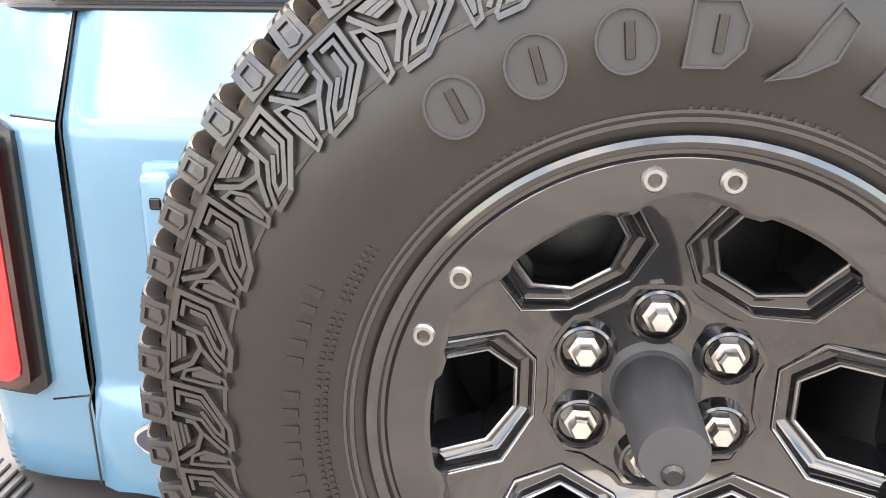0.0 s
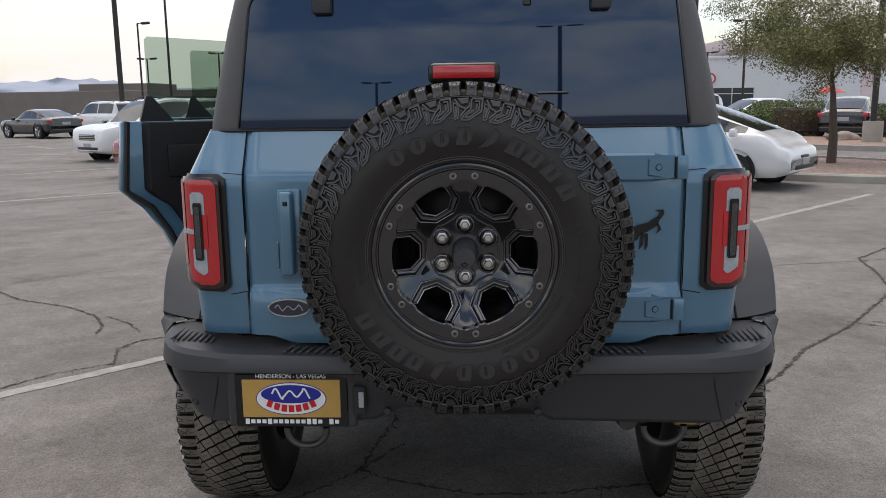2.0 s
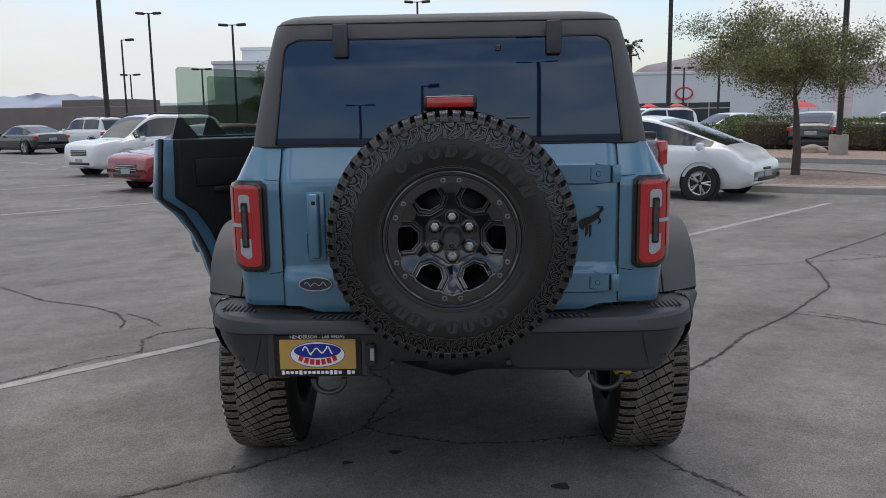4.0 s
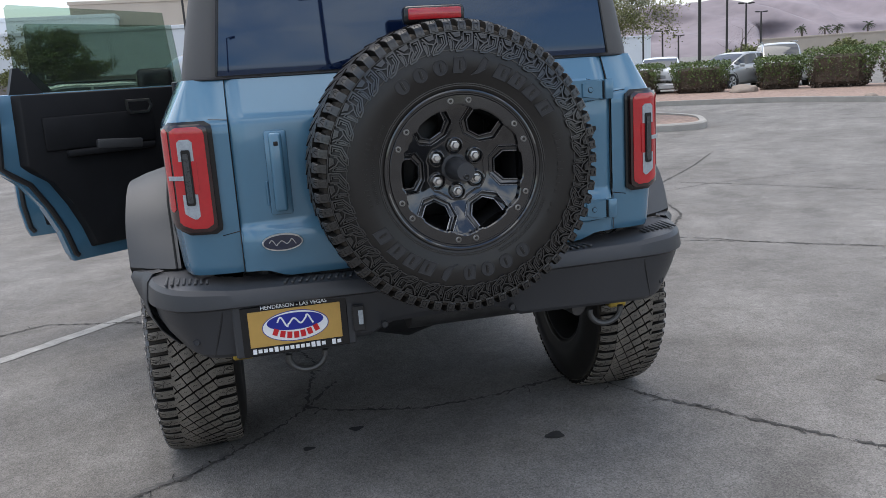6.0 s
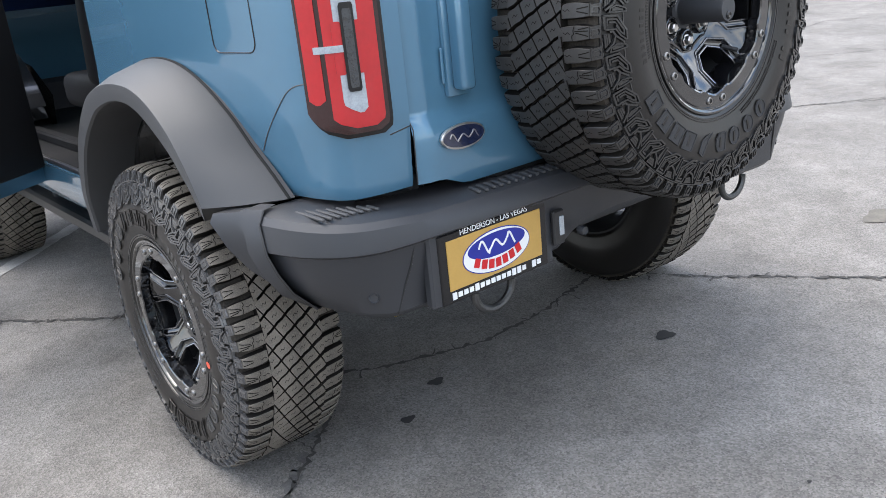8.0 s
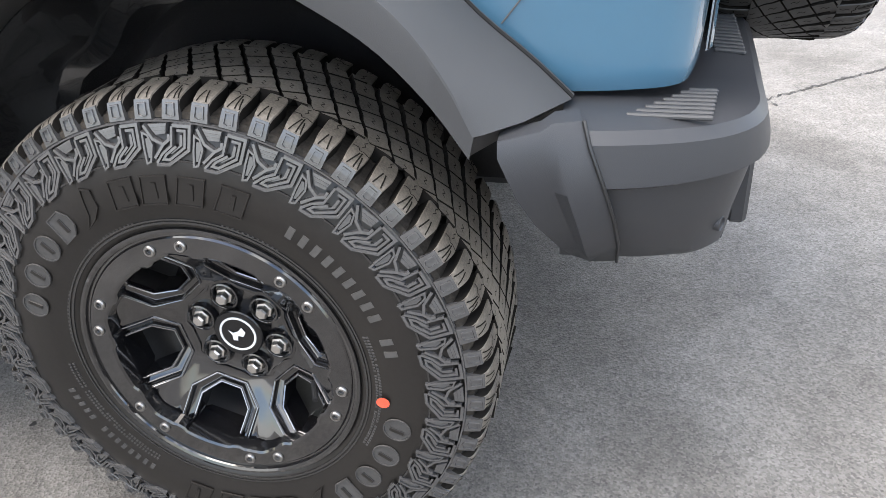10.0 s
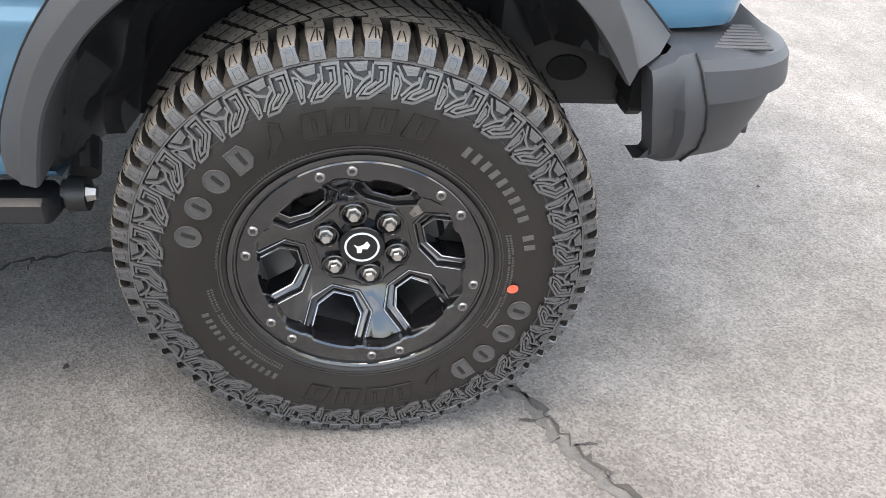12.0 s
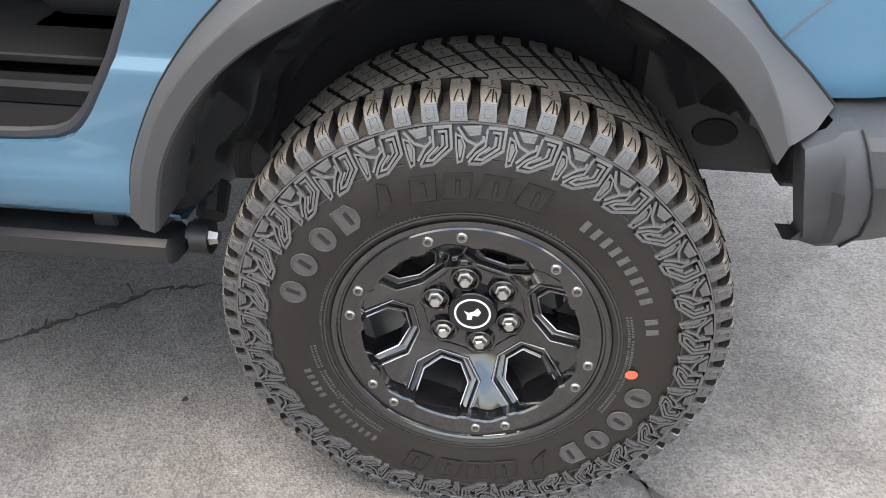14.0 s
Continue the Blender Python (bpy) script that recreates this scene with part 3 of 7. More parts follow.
def shoulder_lugs(parent, lug):
    """Ribs that carry the shoulder blocks down to the sidewall, and the bracket pattern below them."""
    rib = bmesh.new()
    step = 2 * math.pi / LUGS
    rows = []
    for r, y, wd in ((0.4300, -0.0690, 0.262), (0.4180, -0.0735, 0.285), (0.4050, -0.0768, 0.310), (0.4032, -0.0755, 0.312)):
        rows.append([polar(r, sgn * wd * step) + (y + 0.014 * (d > 0),) for sgn, d in ((-1.04, 1), (-1, 0), (1, 0), (1.04, 1))])
    grid(rib, [[(x, y, z) for x, z, y in row] for row in rows])
    # raised oblong frame on the rib
    q = [polar(r, sgn * step) for r, sgn in ((0.4255, -0.13), (0.4255, 0.13), (0.4110, 0.15), (0.4085, 0.0), (0.4110, -0.15))]
    strip(rib, q, 0.0020, 0.0024, 0.0, closed=True)
    for v in rib.verts:
        if v.co.y > -0.03 and v.co.y < 0.03:
            v.co.y += -lerp_table([(0.4032, 0.0768), (0.4050, 0.0768), (0.4180, 0.0735), (0.4285, 0.0695)], math.hypot(v.co.x, v.co.z))
    me = bpy.data.meshes.new("shoulder_rib")
    rib.to_mesh(me)
    rib.free()
    me.materials.append(lug)
    for k in range(LUGS):
        ob = new("shoulder_rib", me)
        ob.parent = parent
        ob.matrix_basis = Matrix.Rotation(-k * step, 4, "Y")
    bm = bmesh.new()
    ring = [polar(0.4020, 2 * math.pi * k / 124) for k in range(124)]
    strip(bm, ring, 0.0034, 0.0100, -0.0665, closed=True)
    part("tyre_seam", bm, lug, parent)
    # three raised pieces a motif, repeated round the wheel
    st = 2 * math.pi / MOTIFS

    def at(u, v):
        return polar(0.3455 + 0.0550 * v, -u * st)

    def bend(bm):
        for v in bm.verts:
            r = math.hypot(v.co.x, v.co.z)
            v.co.y += -0.0876 + max(0.0, r - 0.345) * 0.26

    def plateau(bm, pts, h):
        """A raised flat piece with sloped sides."""
        c = Vector((sum(p[0] for p in pts) / len(pts), sum(p[1] for p in pts) / len(pts)))
        top = [bm.verts.new((c.x + (x - c.x) * 0.97, -h, c.y + (z - c.y) * 0.97)) for x, z in pts]
        low = [bm.verts.new((x, 0.002, z)) for x, z in pts]
        f = bm.faces.new(top)
        for k in range(len(pts)):
            bm.faces.new((top[k], top[(k + 1) % len(pts)], low[(k + 1) % len(pts)], low[k]))
        bmesh.ops.triangulate(bm, faces=[f])

    def bracket(bm):
        strip(bm, [at(0.53, 0.95), at(0.85, 0.96), at(0.85, 0.40), at(0.44, 0.0), at(0.17, -0.01)], 0.0056, 0.0068)
        strip(bm, [at(0.18, 0.03), at(0.32, 0.27), at(0.50, 0.46), at(0.52, 0.93)], 0.0044, 0.0066)
        strip(bm, [at(0.615, 0.84), at(0.765, 0.84), at(0.765, 0.45), at(0.46, 0.12), at(0.33, 0.12), at(0.39, 0.24), at(0.60, 0.46)], 0.0046, 0.0066)
        plateau(bm, [at(0.665, 0.74), at(0.715, 0.74), at(0.715, 0.48), at(0.50, 0.25), at(0.46, 0.25), at(0.655, 0.47)], 0.0050)

    def grid_panel(bm):
        plateau(bm, [at(0.06, 0.96), at(0.42, 0.99), at(0.40, 0.74), at(0.20, 0.70)], 0.0056)
        for a, b in (((0.12, 0.87), (0.40, 0.90)), ((0.16, 0.79), (0.39, 0.82))):
            strip(bm, [at(*a), at(*b)], 0.0014, 0.0066)
        strip(bm, [at(-0.02, 0.94), at(0.14, 0.60), at(0.34, 0.48), at(0.455, 0.60), at(0.455, 0.74)], 0.0052, 0.0066)
        strip(bm, [at(0.34, 0.48), at(0.14, 0.14)], 0.0050, 0.0062)

    def wedge(bm):
        strip(bm, [at(-0.06, 0.76), at(0.04, 0.70), at(0.11, 0.46), at(0.05, 0.06), at(-0.04, 0.02), at(-0.06, 0.40)], 0.0036, 0.0066, closed=True)
        plateau(bm, [at(-0.03, 0.62), at(0.025, 0.62), at(0.075, 0.46), at(0.025, 0.14), at(-0.02, 0.12)], 0.0044)

    for name, build in (("sidewall_bracket", bracket), ("sidewall_panel", grid_panel), ("sidewall_wedge", wedge)):
        bm = bmesh.new()
        build(bm)
        bend(bm)
        bmesh.ops.recalc_face_normals(bm, faces=bm.faces)
        me = bpy.data.meshes.new(name)
        bm.to_mesh(me)
        bm.free()
        me.materials.append(lug)
        for k in range(MOTIFS):
            ob = new(name, me)
            ob.parent = parent
            ob.matrix_basis = Matrix.Rotation(-k * st, 4, "Y")


def oval_pts(cx, cz, rx, rz, n=22):
    return [(cx + rx * math.cos(2 * math.pi * k / n), cz + rz * math.sin(2 * math.pi * k / n)) for k in range(n)]


def raised_marks(parent, start, plain):
    """The maker's name on the sidewall as plain raised shapes: ovals and slanted slabs, twice round."""
    spread = [46.5, 35.0, 23.4, 12.5, 0.0, -12.3, -22.0, -32.5, -44.0]
    for half in range(2):
        for k in range(9):
            ang = radians(start + 180 * half + spread[k])
            bm = bmesh.new()
            rm, h = 0.306, 0.0215
            if k < 3:
                pts = oval_pts(0, 0, 0.0205, h)
            elif k == 3:
                pts = [(-0.020, -h), (0.006, -h), (0.018, -0.010), (0.020, 0.006), (0.012, h), (-0.016, h)]
            elif k == 4:
                pts = [(-0.026, -0.028), (-0.006, -0.020), (0.012, -0.006), (0.018, 0.020), (0.004, 0.028), (-0.004, 0.010), (-0.012, -0.012)]
            else:
                pts = [(-0.024, -h), (0.016, -h), (0.024, h), (-0.016, h)]
            fill = bm.faces.new([bm.verts.new((x, -0.0008, z)) for x, z in pts])
            strip(bm, pts, 0.0024, 0.0026, 0, closed=True)
            m = Matrix.Rotation(-ang, 4, "Y") @ Matrix.Translation((rm, -0.0922, 0)) @ Matrix.Rotation(math.pi / 2, 4, "Y")
            bmesh.ops.transform(bm, matrix=m, verts=bm.verts)
            mark = part("raised_mark", bm, DARKLETTER if plain else (LETTER if k < 4 else RUBBER), parent)
            if k != 4:
                bm = bmesh.new()
                strip(bm, [(0.001, -h * 0.55), (0.003, h * 0.55)], 0.0075, 0.0022, -0.0006)
                bmesh.ops.transform(bm, matrix=m, verts=bm.verts)
                part("mark_slot", bm, RUBBER, mark)
    # small writing as fine bars
    for r0, a0, a1, n, ww, hh, skip in ((0.302, -61, -106, 12, 0.0100, 0.020, (9,)), (0.296, 80, 118, 14, 0.007, 0.013, (5,)), (0.270, 70, 118, 40, 0.003, 0.004, (9, 18, 27)), (0.276, 70, 118, 40, 0.003, 0.004, (9, 22)), (0.266, -100, -146, 40, 0.003, 0.004, (12, 25)), (0.272, -100, -146, 40, 0.003, 0.004, (8, 30)), (0.256, -60, 60, 70, 0.003, 0.004, tuple(range(12, 30)) + tuple(range(44, 56)))):
        bm = bmesh.new()
        for k in range(n):
            if k in skip:
                continue
            a = radians(start + a0 + (a1 - a0) * k / (n - 1))
            x, z = polar(r0, a)
            yy = -lerp_table([(0.250, 0.081), (0.262, 0.0825), (0.283, 0.0895), (0.308, 0.0925)], r0)
            box(bm, (x, yy, z), (hh, 0.0026, ww), 0, Matrix.Rotation(-a, 4, "Y"))
        part("sidewall_print", bm, RUBBER if plain else (PRINT if n == 12 else LETTER), parent)["kind"] = "stuff"


def wheel_face(parent):
    """Six-spoke face: a dished plate with six chamfered windows."""
    def depth(r):
        return lerp_table([(0.0, 0.012), (0.085, 0.012), (0.100, 0.004), (0.185, -0.048), (0.20, -0.055)], r)

    win = [(0.192, -0.062), (0.192, 0.062), (0.128, 0.062), (0.102, 0.028), (0.102, -0.028), (0.128, -0.062)]
    inner = [(0.192, -0.042), (0.192, 0.042), (0.145, 0.042), (0.121, 0.018), (0.121, -0.018), (0.145, -0.042)]

    def shrink(f):
        return [(a[0] + (b[0] - a[0]) * f, a[1] + (b[1] - a[1]) * f) for a, b in zip(win, inner)]
    bm = bmesh.new()

    def rot(p, a):
        return (p[0] * math.cos(a) - p[1] * math.sin(a), p[0] * math.sin(a) + p[1] * math.cos(a))

    def loop(pts):
        vs = [bm.verts.new((x, 0, z)) for x, z in pts]
        return vs, [bm.edges.new((vs[i], vs[(i + 1) % len(vs)])) for i in range(len(vs))]
    edges = []
    _, e = loop([polar(0.212, 2 * math.pi * k / 72) for k in range(72)])
    edges += e
    _, e = loop([polar(0.044, 2 * math.pi * k / 24) for k in range(24)])
    edges += e
    for k in range(6):
        _, e = loop([rot(p, k * math.pi / 3) for p in win])
        edges += e
    bmesh.ops.triangle_fill(bm, use_beauty=True, use_dissolve=False, edges=edges)
    bmesh.ops.subdivide_edges(bm, edges=[e for e in bm.edges if not e.is_boundary], cuts=1)
    for v in bm.verts:
        v.co.y = depth(math.hypot(v.co.x, v.co.z))
    part("wheel_face", bm, GLOSSBLACK, parent, "gloss black six-spoke alloy face", 25)
    for k in range(6):
        bm = bmesh.new()
        a = k * math.pi / 3

        def ring(pts, add):
            return [(*rot(p, a), depth(math.hypot(*p)) + add) for p in pts]
        rows = []
        for pts, add in ((shrink(-0.06), 0.001), (shrink(0.02), -0.0025), (shrink(0.16), -0.0025), (shrink(0.30), 0.010), (shrink(0.72), 0.0135), (shrink(0.80), 0.0070), (shrink(0.92), 0.0075), (inner, 0.018), (inner, 0.060)):
            rows.append([(x, y, z) for x, z, y in ring(pts, add)])
        grid(bm, rows, wrap_col=True)
        es = [e for e in bm.edges if not e.is_boundary]
        bmesh.ops.bevel(bm, geom=es, offset=0.0012, segments=2, affect="EDGES", profile=0.5)
        fr = part("window_frame", bm, GLOSSBLACK, parent, "", 30)
        # thin bright tubes added as the glints on the chamfered edges
        for f, add, rad in ((0.93, 0.0076, 0.0019), (0.05, -0.0022, 0.0009)):
            bm = bmesh.new()
            pts = shrink(f)
            line = [(*rot(p, a), depth(math.hypot(*p)) + add) for p in [(0.182, pts[1][1])] + pts[2:] + [(0.182, pts[0][1])]]
            tube(bm, [(x, y, z) for x, z, y in line], rad, 6)
            part("chamfer_glint", bm, EDGEGLINT, fr, "pale metal line for the highlight on a window edge")
    # raised webs between the lug seats
    for k in range(6):
        bm = bmesh.new()
        a = math.pi / 6 + k * math.pi / 3
        x, z = polar(0.06985, a)
        lathe(bm, [(0.014, 0.0175), (0.010, 0.0185), (0.002, 0.0200), (0.000, 0.0220), (0.001, 0.0245), (0.013, 0.0290)], 28)
        bmesh.ops.translate(bm, vec=(x, 0, z), verts=bm.verts)
        part("lug_seat", bm, GLOSSBLACK, parent)
        bm = bmesh.new()
        lathe(bm, [(0.014, 0.0150), (0.003, 0.0145), (0.002, 0.0112), (-0.008, 0.0108), (-0.0108, 0.0086), (-0.0112, 0.0)], 6)
        bmesh.ops.remove_doubles(bm, verts=bm.verts, dist=1e-5)
        bmesh.ops.translate(bm, vec=(x, 0, z), verts=bm.verts)
        part("lug_nut", bm, CHROME, parent, "bright steel lug nut", 25)
    # raised outline of the hub plate, stepping round each lug seat
    bm = bmesh.new()
    pts = []
    for k in range(6):
        c = math.pi / 6 + k * math.pi / 3
        pts += [polar(0.090, c - 0.34), polar(0.0985, c - 0.20), polar(0.0985, c + 0.20), polar(0.090, c + 0.34)]
    strip(bm, pts, 0.006, 0.005, 0.008, closed=True)
    part("hub_edge", bm, GLOSSBLACK, parent, "", 30)


def trim_ring(parent):
    """Outer trim ring with its scalloped inner edge and twelve bolts in pairs."""
    n = 180
    bm = bmesh.new()
    rows = []
    for k in range(n):
        a = 2 * math.pi * k / n
        near = min(abs((math.degrees(a) - c + 180) % 360 - 180) for c in range(30, 390, 60))
        ri = 0.186 + 0.006 * math.exp(-((near / 6.0) ** 2)) - 0.004 * (1 if 10 < near < 18 else 0)
        rows.append([(r * math.cos(a), y, r * math.sin(a)) for y, r in ((-0.052, ri), (-0.0745, ri + 0.001), (-0.077, ri + 0.005), (-0.0765, 0.221), (-0.074, 0.224), (-0.074, 0.227), (-0.079, 0.229), (-0.081, 0.233), (-0.080, 0.2375), (-0.070, 0.239))])
    grid(bm, rows, wrap_row=True)
    part("trim_ring", bm, GLOSSBLACK, parent, "gloss black trim ring with scalloped edge", 28)
    for k in range(6):
        for d in (-7.6, 7.6):
            a = radians(30 + 60 * k + d)
            x, z = polar(0.207, a)
            bm = bmesh.new()
            lathe(bm, [(-0.074, 0.0095), (-0.0790, 0.0095), (-0.0812, 0.0078), (-0.0812, 0.0052), (-0.0765, 0.0046), (-0.0765, 0.0)], 16)
            bmesh.ops.remove_doubles(bm, verts=bm.verts, dist=1e-5)
            bmesh.ops.translate(bm, vec=(x, 0, z), verts=bm.verts)
            part("ring_bolt", bm, BOLTSTEEL, parent, "small steel ring bolt", 30)


def make_wheel(parent, name, tread_set, start, plain=False, swell=1.0):
    """Barrel with tyre, face, ring, nuts and brake; it faces -y."""
    bm = bmesh.new()
    lathe(bm, [(-0.070, 0.236), (-0.066, 0.222), (-0.040, 0.205), (0.02, 0.192), (0.10, 0.188), (0.18, 0.20), (0.215, 0.225), (0.215, 0.236)], 72)
    w = part(name, bm, BLACK, parent, "black off-road wheel with chunky tread")
    tyre_carcass(w)
    tread(w, tread_set)
    shoulder_lugs(w, LUG if plain else SHEENLUG)
    raised_marks(w, start, plain)
    # a tyre under air stands taller than the unworn spare
    for ob in list(w.children):
        ob.matrix_basis = Matrix.Diagonal((swell, 1, swell, 1)) @ ob.matrix_basis
    wheel_face(w)
    trim_ring(w)
    bm = bmesh.new()
    tube(bm, [(0.150 * math.cos(-0.72), -0.02, 0.150 * math.sin(-0.72)), (0.166 * math.cos(-0.72), -0.055, 0.166 * math.sin(-0.72))], [0.006, 0.005], 8)
    part("valve_stem", bm, BLACK, w)
    return w


def brakes(w):
    """Disc and caliper behind a road wheel."""
    bm = bmesh.new()
    lathe(bm, [(0.06, 0.05), (0.06, 0.150), (0.072, 0.152), (0.085, 0.150), (0.085, 0.05)], 48)
    part("brake_disc", bm, BRAKE, w, "worn steel brake disc")
    bm = bmesh.new()
    box(bm, (0.125, 0.058, 0.03), (0.065, 0.055, 0.15), 0.012)
    part("brake_caliper", bm, STEELDARK, w)

# ---- the parked off-road vehicle ----
XC = -0.010
suv = thing("suv", "blue-grey four-door off-road vehicle with open side doors and spare wheel", "car", pose(XC, 0, 0))

SPARE_Z, AXLE_Y, AXLE_Z = 1.154, 1.015, 0.437
tread_set = tread_meshes(TREAD)
spare = make_wheel(suv, "spare_wheel", tread_meshes(CLEANTREAD), 77.0, True)
spare["label"] = "black spare wheel mounted on the tailgate"


def hub_camera(w):
    bm = bmesh.new()
    lathe(bm, [(0.03, 0.0), (0.03, 0.044), (0.012, 0.044), (0.010, 0.036), (0.006, 0.033), (-0.10, 0.0285), (-0.106, 0.0265), (-0.106, 0.0)], 40)
    bmesh.ops.remove_doubles(bm, verts=bm.verts, dist=1e-5)
    part("camera_housing", bm, PLASTIC, w, "dark plastic camera tube at the hub", 30)
    bm = bmesh.new()
    lathe(bm, [(-0.104, 0.0), (-0.109, 0.0), (-0.110, 0.006), (-0.107, 0.009), (-0.104, 0.0095)], 20)
    bmesh.ops.translate(bm, vec=(0, 0, -0.014), verts=bm.verts)
    part("camera_lens", bm, TRIMBLACK, w)


def centre_cap(w):
    bm = bmesh.new()
    lathe(bm, [(0.02, 0.044), (-0.002, 0.044), (-0.004, 0.042), (-0.005, 0.0)], 40)
    bmesh.ops.remove_doubles(bm, verts=bm.verts, dist=1e-5)
    part("centre_cap", bm, TRIMBLACK, w, "black hub cap with white ring")
    bm = bmesh.new()
    strip(bm, [polar(0.031, 2 * math.pi * k / 40) for k in range(40)], 0.004, 0.0012, -0.0045, closed=True)
    bm.faces.new([bm.verts.new((x, -0.0062, z)) for x, z in ((-0.012, -0.010), (-0.004, -0.012), (0.0, -0.003), (0.009, -0.006), (0.016, 0.002), (0.012, 0.012), (0.004, 0.006), (-0.006, 0.004), (-0.014, 0.010), (-0.010, 0.0))])
    part("cap_emblem", bm, WHITE, w, "white ring and plain emblem")


# the road wheels are copies of the first one
rear_left = make_wheel(suv, "wheel", tread_set, 104.5, swell=1.0)
centre_cap(rear_left)
brakes(rear_left)
bm = bmesh.new()
bm.faces.new([bm.verts.new((x, 0, z)) for x, z in oval_pts(0, 0, 0.0108, 0.0098, 14)])
bmesh.ops.transform(bm, matrix=Matrix.Translation((0, -0.0928, 0)), verts=bm.verts)
dot = part("paint_dot", bm, ORANGE, rear_left, "orange paint dot on the sidewall")
dot.location = (0.2615, -0.0005, -0.094)
X_NUT = 0.962
GROW = Matrix.Scale(1.02, 4)
rear_left.matrix_basis = pose(-X_NUT, AXLE_Y, AXLE_Z, 0, 0, -90) @ pose(0, 0, 0, 0, -13, 0) @ GROW
for xs, y, rz, turn in ((1, AXLE_Y, 90, 40), (-1, AXLE_Y + 2.95, -90, 70), (1, AXLE_Y + 2.95, 90, 10)):
    copy_thing(rear_left, pose(xs * X_NUT, y, AXLE_Z, 0, 0, rz) @ pose(0, 0, 0, 0, turn, 0) @ GROW)
spare.matrix_basis = pose(0.014, 0.037, SPARE_Z) @ Matrix.Scale(1.025, 4)
hub_camera(spare)
bm = bmesh.new()
lathe(bm, [(0.17, 0.0), (0.17, 0.06), (0.15, 0.08), (0.175, 0.205)], 40)
bmesh.ops.remove_doubles(bm, verts=bm.verts, dist=1e-5)
part("carrier_plate", bm, BLACK, spare, "black mounting plate behind the spare")

# -- body surface: plan line from the tailgate seam round the corner and along the side --
PLAN = smooth_path([(0.673, 0.284, 0), (0.73, 0.286, 0), (0.785, 0.294, 0), (0.828, 0.309, 0), (0.856, 0.338, 0), (0.874, 0.385, 0), (0.888, 0.45, 0), (0.905, 0.62, 0), (0.922, 0.95, 0), (0.93, 1.25, 0)], 60)
PLAN_D = [0.0]
for _a, _b in zip(PLAN, PLAN[1:]):
    PLAN_D.append(PLAN_D[-1] + (_b - _a).length)


def body_inset(z):
    return lerp_table([(0.80, 0.034), (0.86, 0.014), (0.94, 0.008), (1.02, 0.0), (1.325, 0.0), (1.345, 0.006), (1.475, 0.076)], z)


def body_point(side, d, z, off=0.0):
    """A point of the quarter panel: d along the plan line, pushed outwards by off."""
    i = min(max(k for k in range(len(PLAN_D)) if PLAN_D[k] <= d + 1e-9), len(PLAN_D) - 2) if d > 0 else 0
    f = (d - PLAN_D[i]) / (PLAN_D[i + 1] - PLAN_D[i])
    p = PLAN[i].lerp(PLAN[i + 1], f)
    t = (PLAN[min(i + 2, len(PLAN) - 1)] - PLAN[max(i - 1, 0)]).normalized()
    n = Vector((t.y, -t.x, 0))
    p = p + n * (off - body_inset(z))
    return Vector((side * p.x, p.y, z))


ARCH = [(0.57, 0.30), (0.57, 0.88), (0.595, 0.935), (0.645, 0.992), (0.71, 1.047), (0.80, 1.092), (0.90, 1.116), (1.05, 1.115), (1.20, 1.082), (1.305, 1.03), (1.40, 0.960), (1.46, 0.905), (1.520, 0.827), (1.565, 0.74), (1.598, 0.64), (1.605, 0.59), (1.59, 0.566), (1.555, 0.556), (1.545, 0.30)]


def inside(loop, x, y):
    """Whether a point lies in a flat outline."""
    odd = False
    for (xa, ya), (xb, yb) in zip(loop, loop[1:] + loop[:1]):
        if (ya > y) != (yb > y) and x < xa + (y - ya) * (xb - xa) / (yb - ya):
            odd = not odd
    return odd


FLAP = (0.52, 0.70, 1.17, 1.32)  # y0, y1, z0, z1
OPENING = [(0.683, 2.05), (0.686, 1.90), (0.690, 1.82), (0.697, 1.765), (0.71, 1.733), (0.73, 1.710), (0.76, 1.686), (0.84, 1.635), (0.96, 1.575), (1.12, 1.53), (1.475, 1.50)]


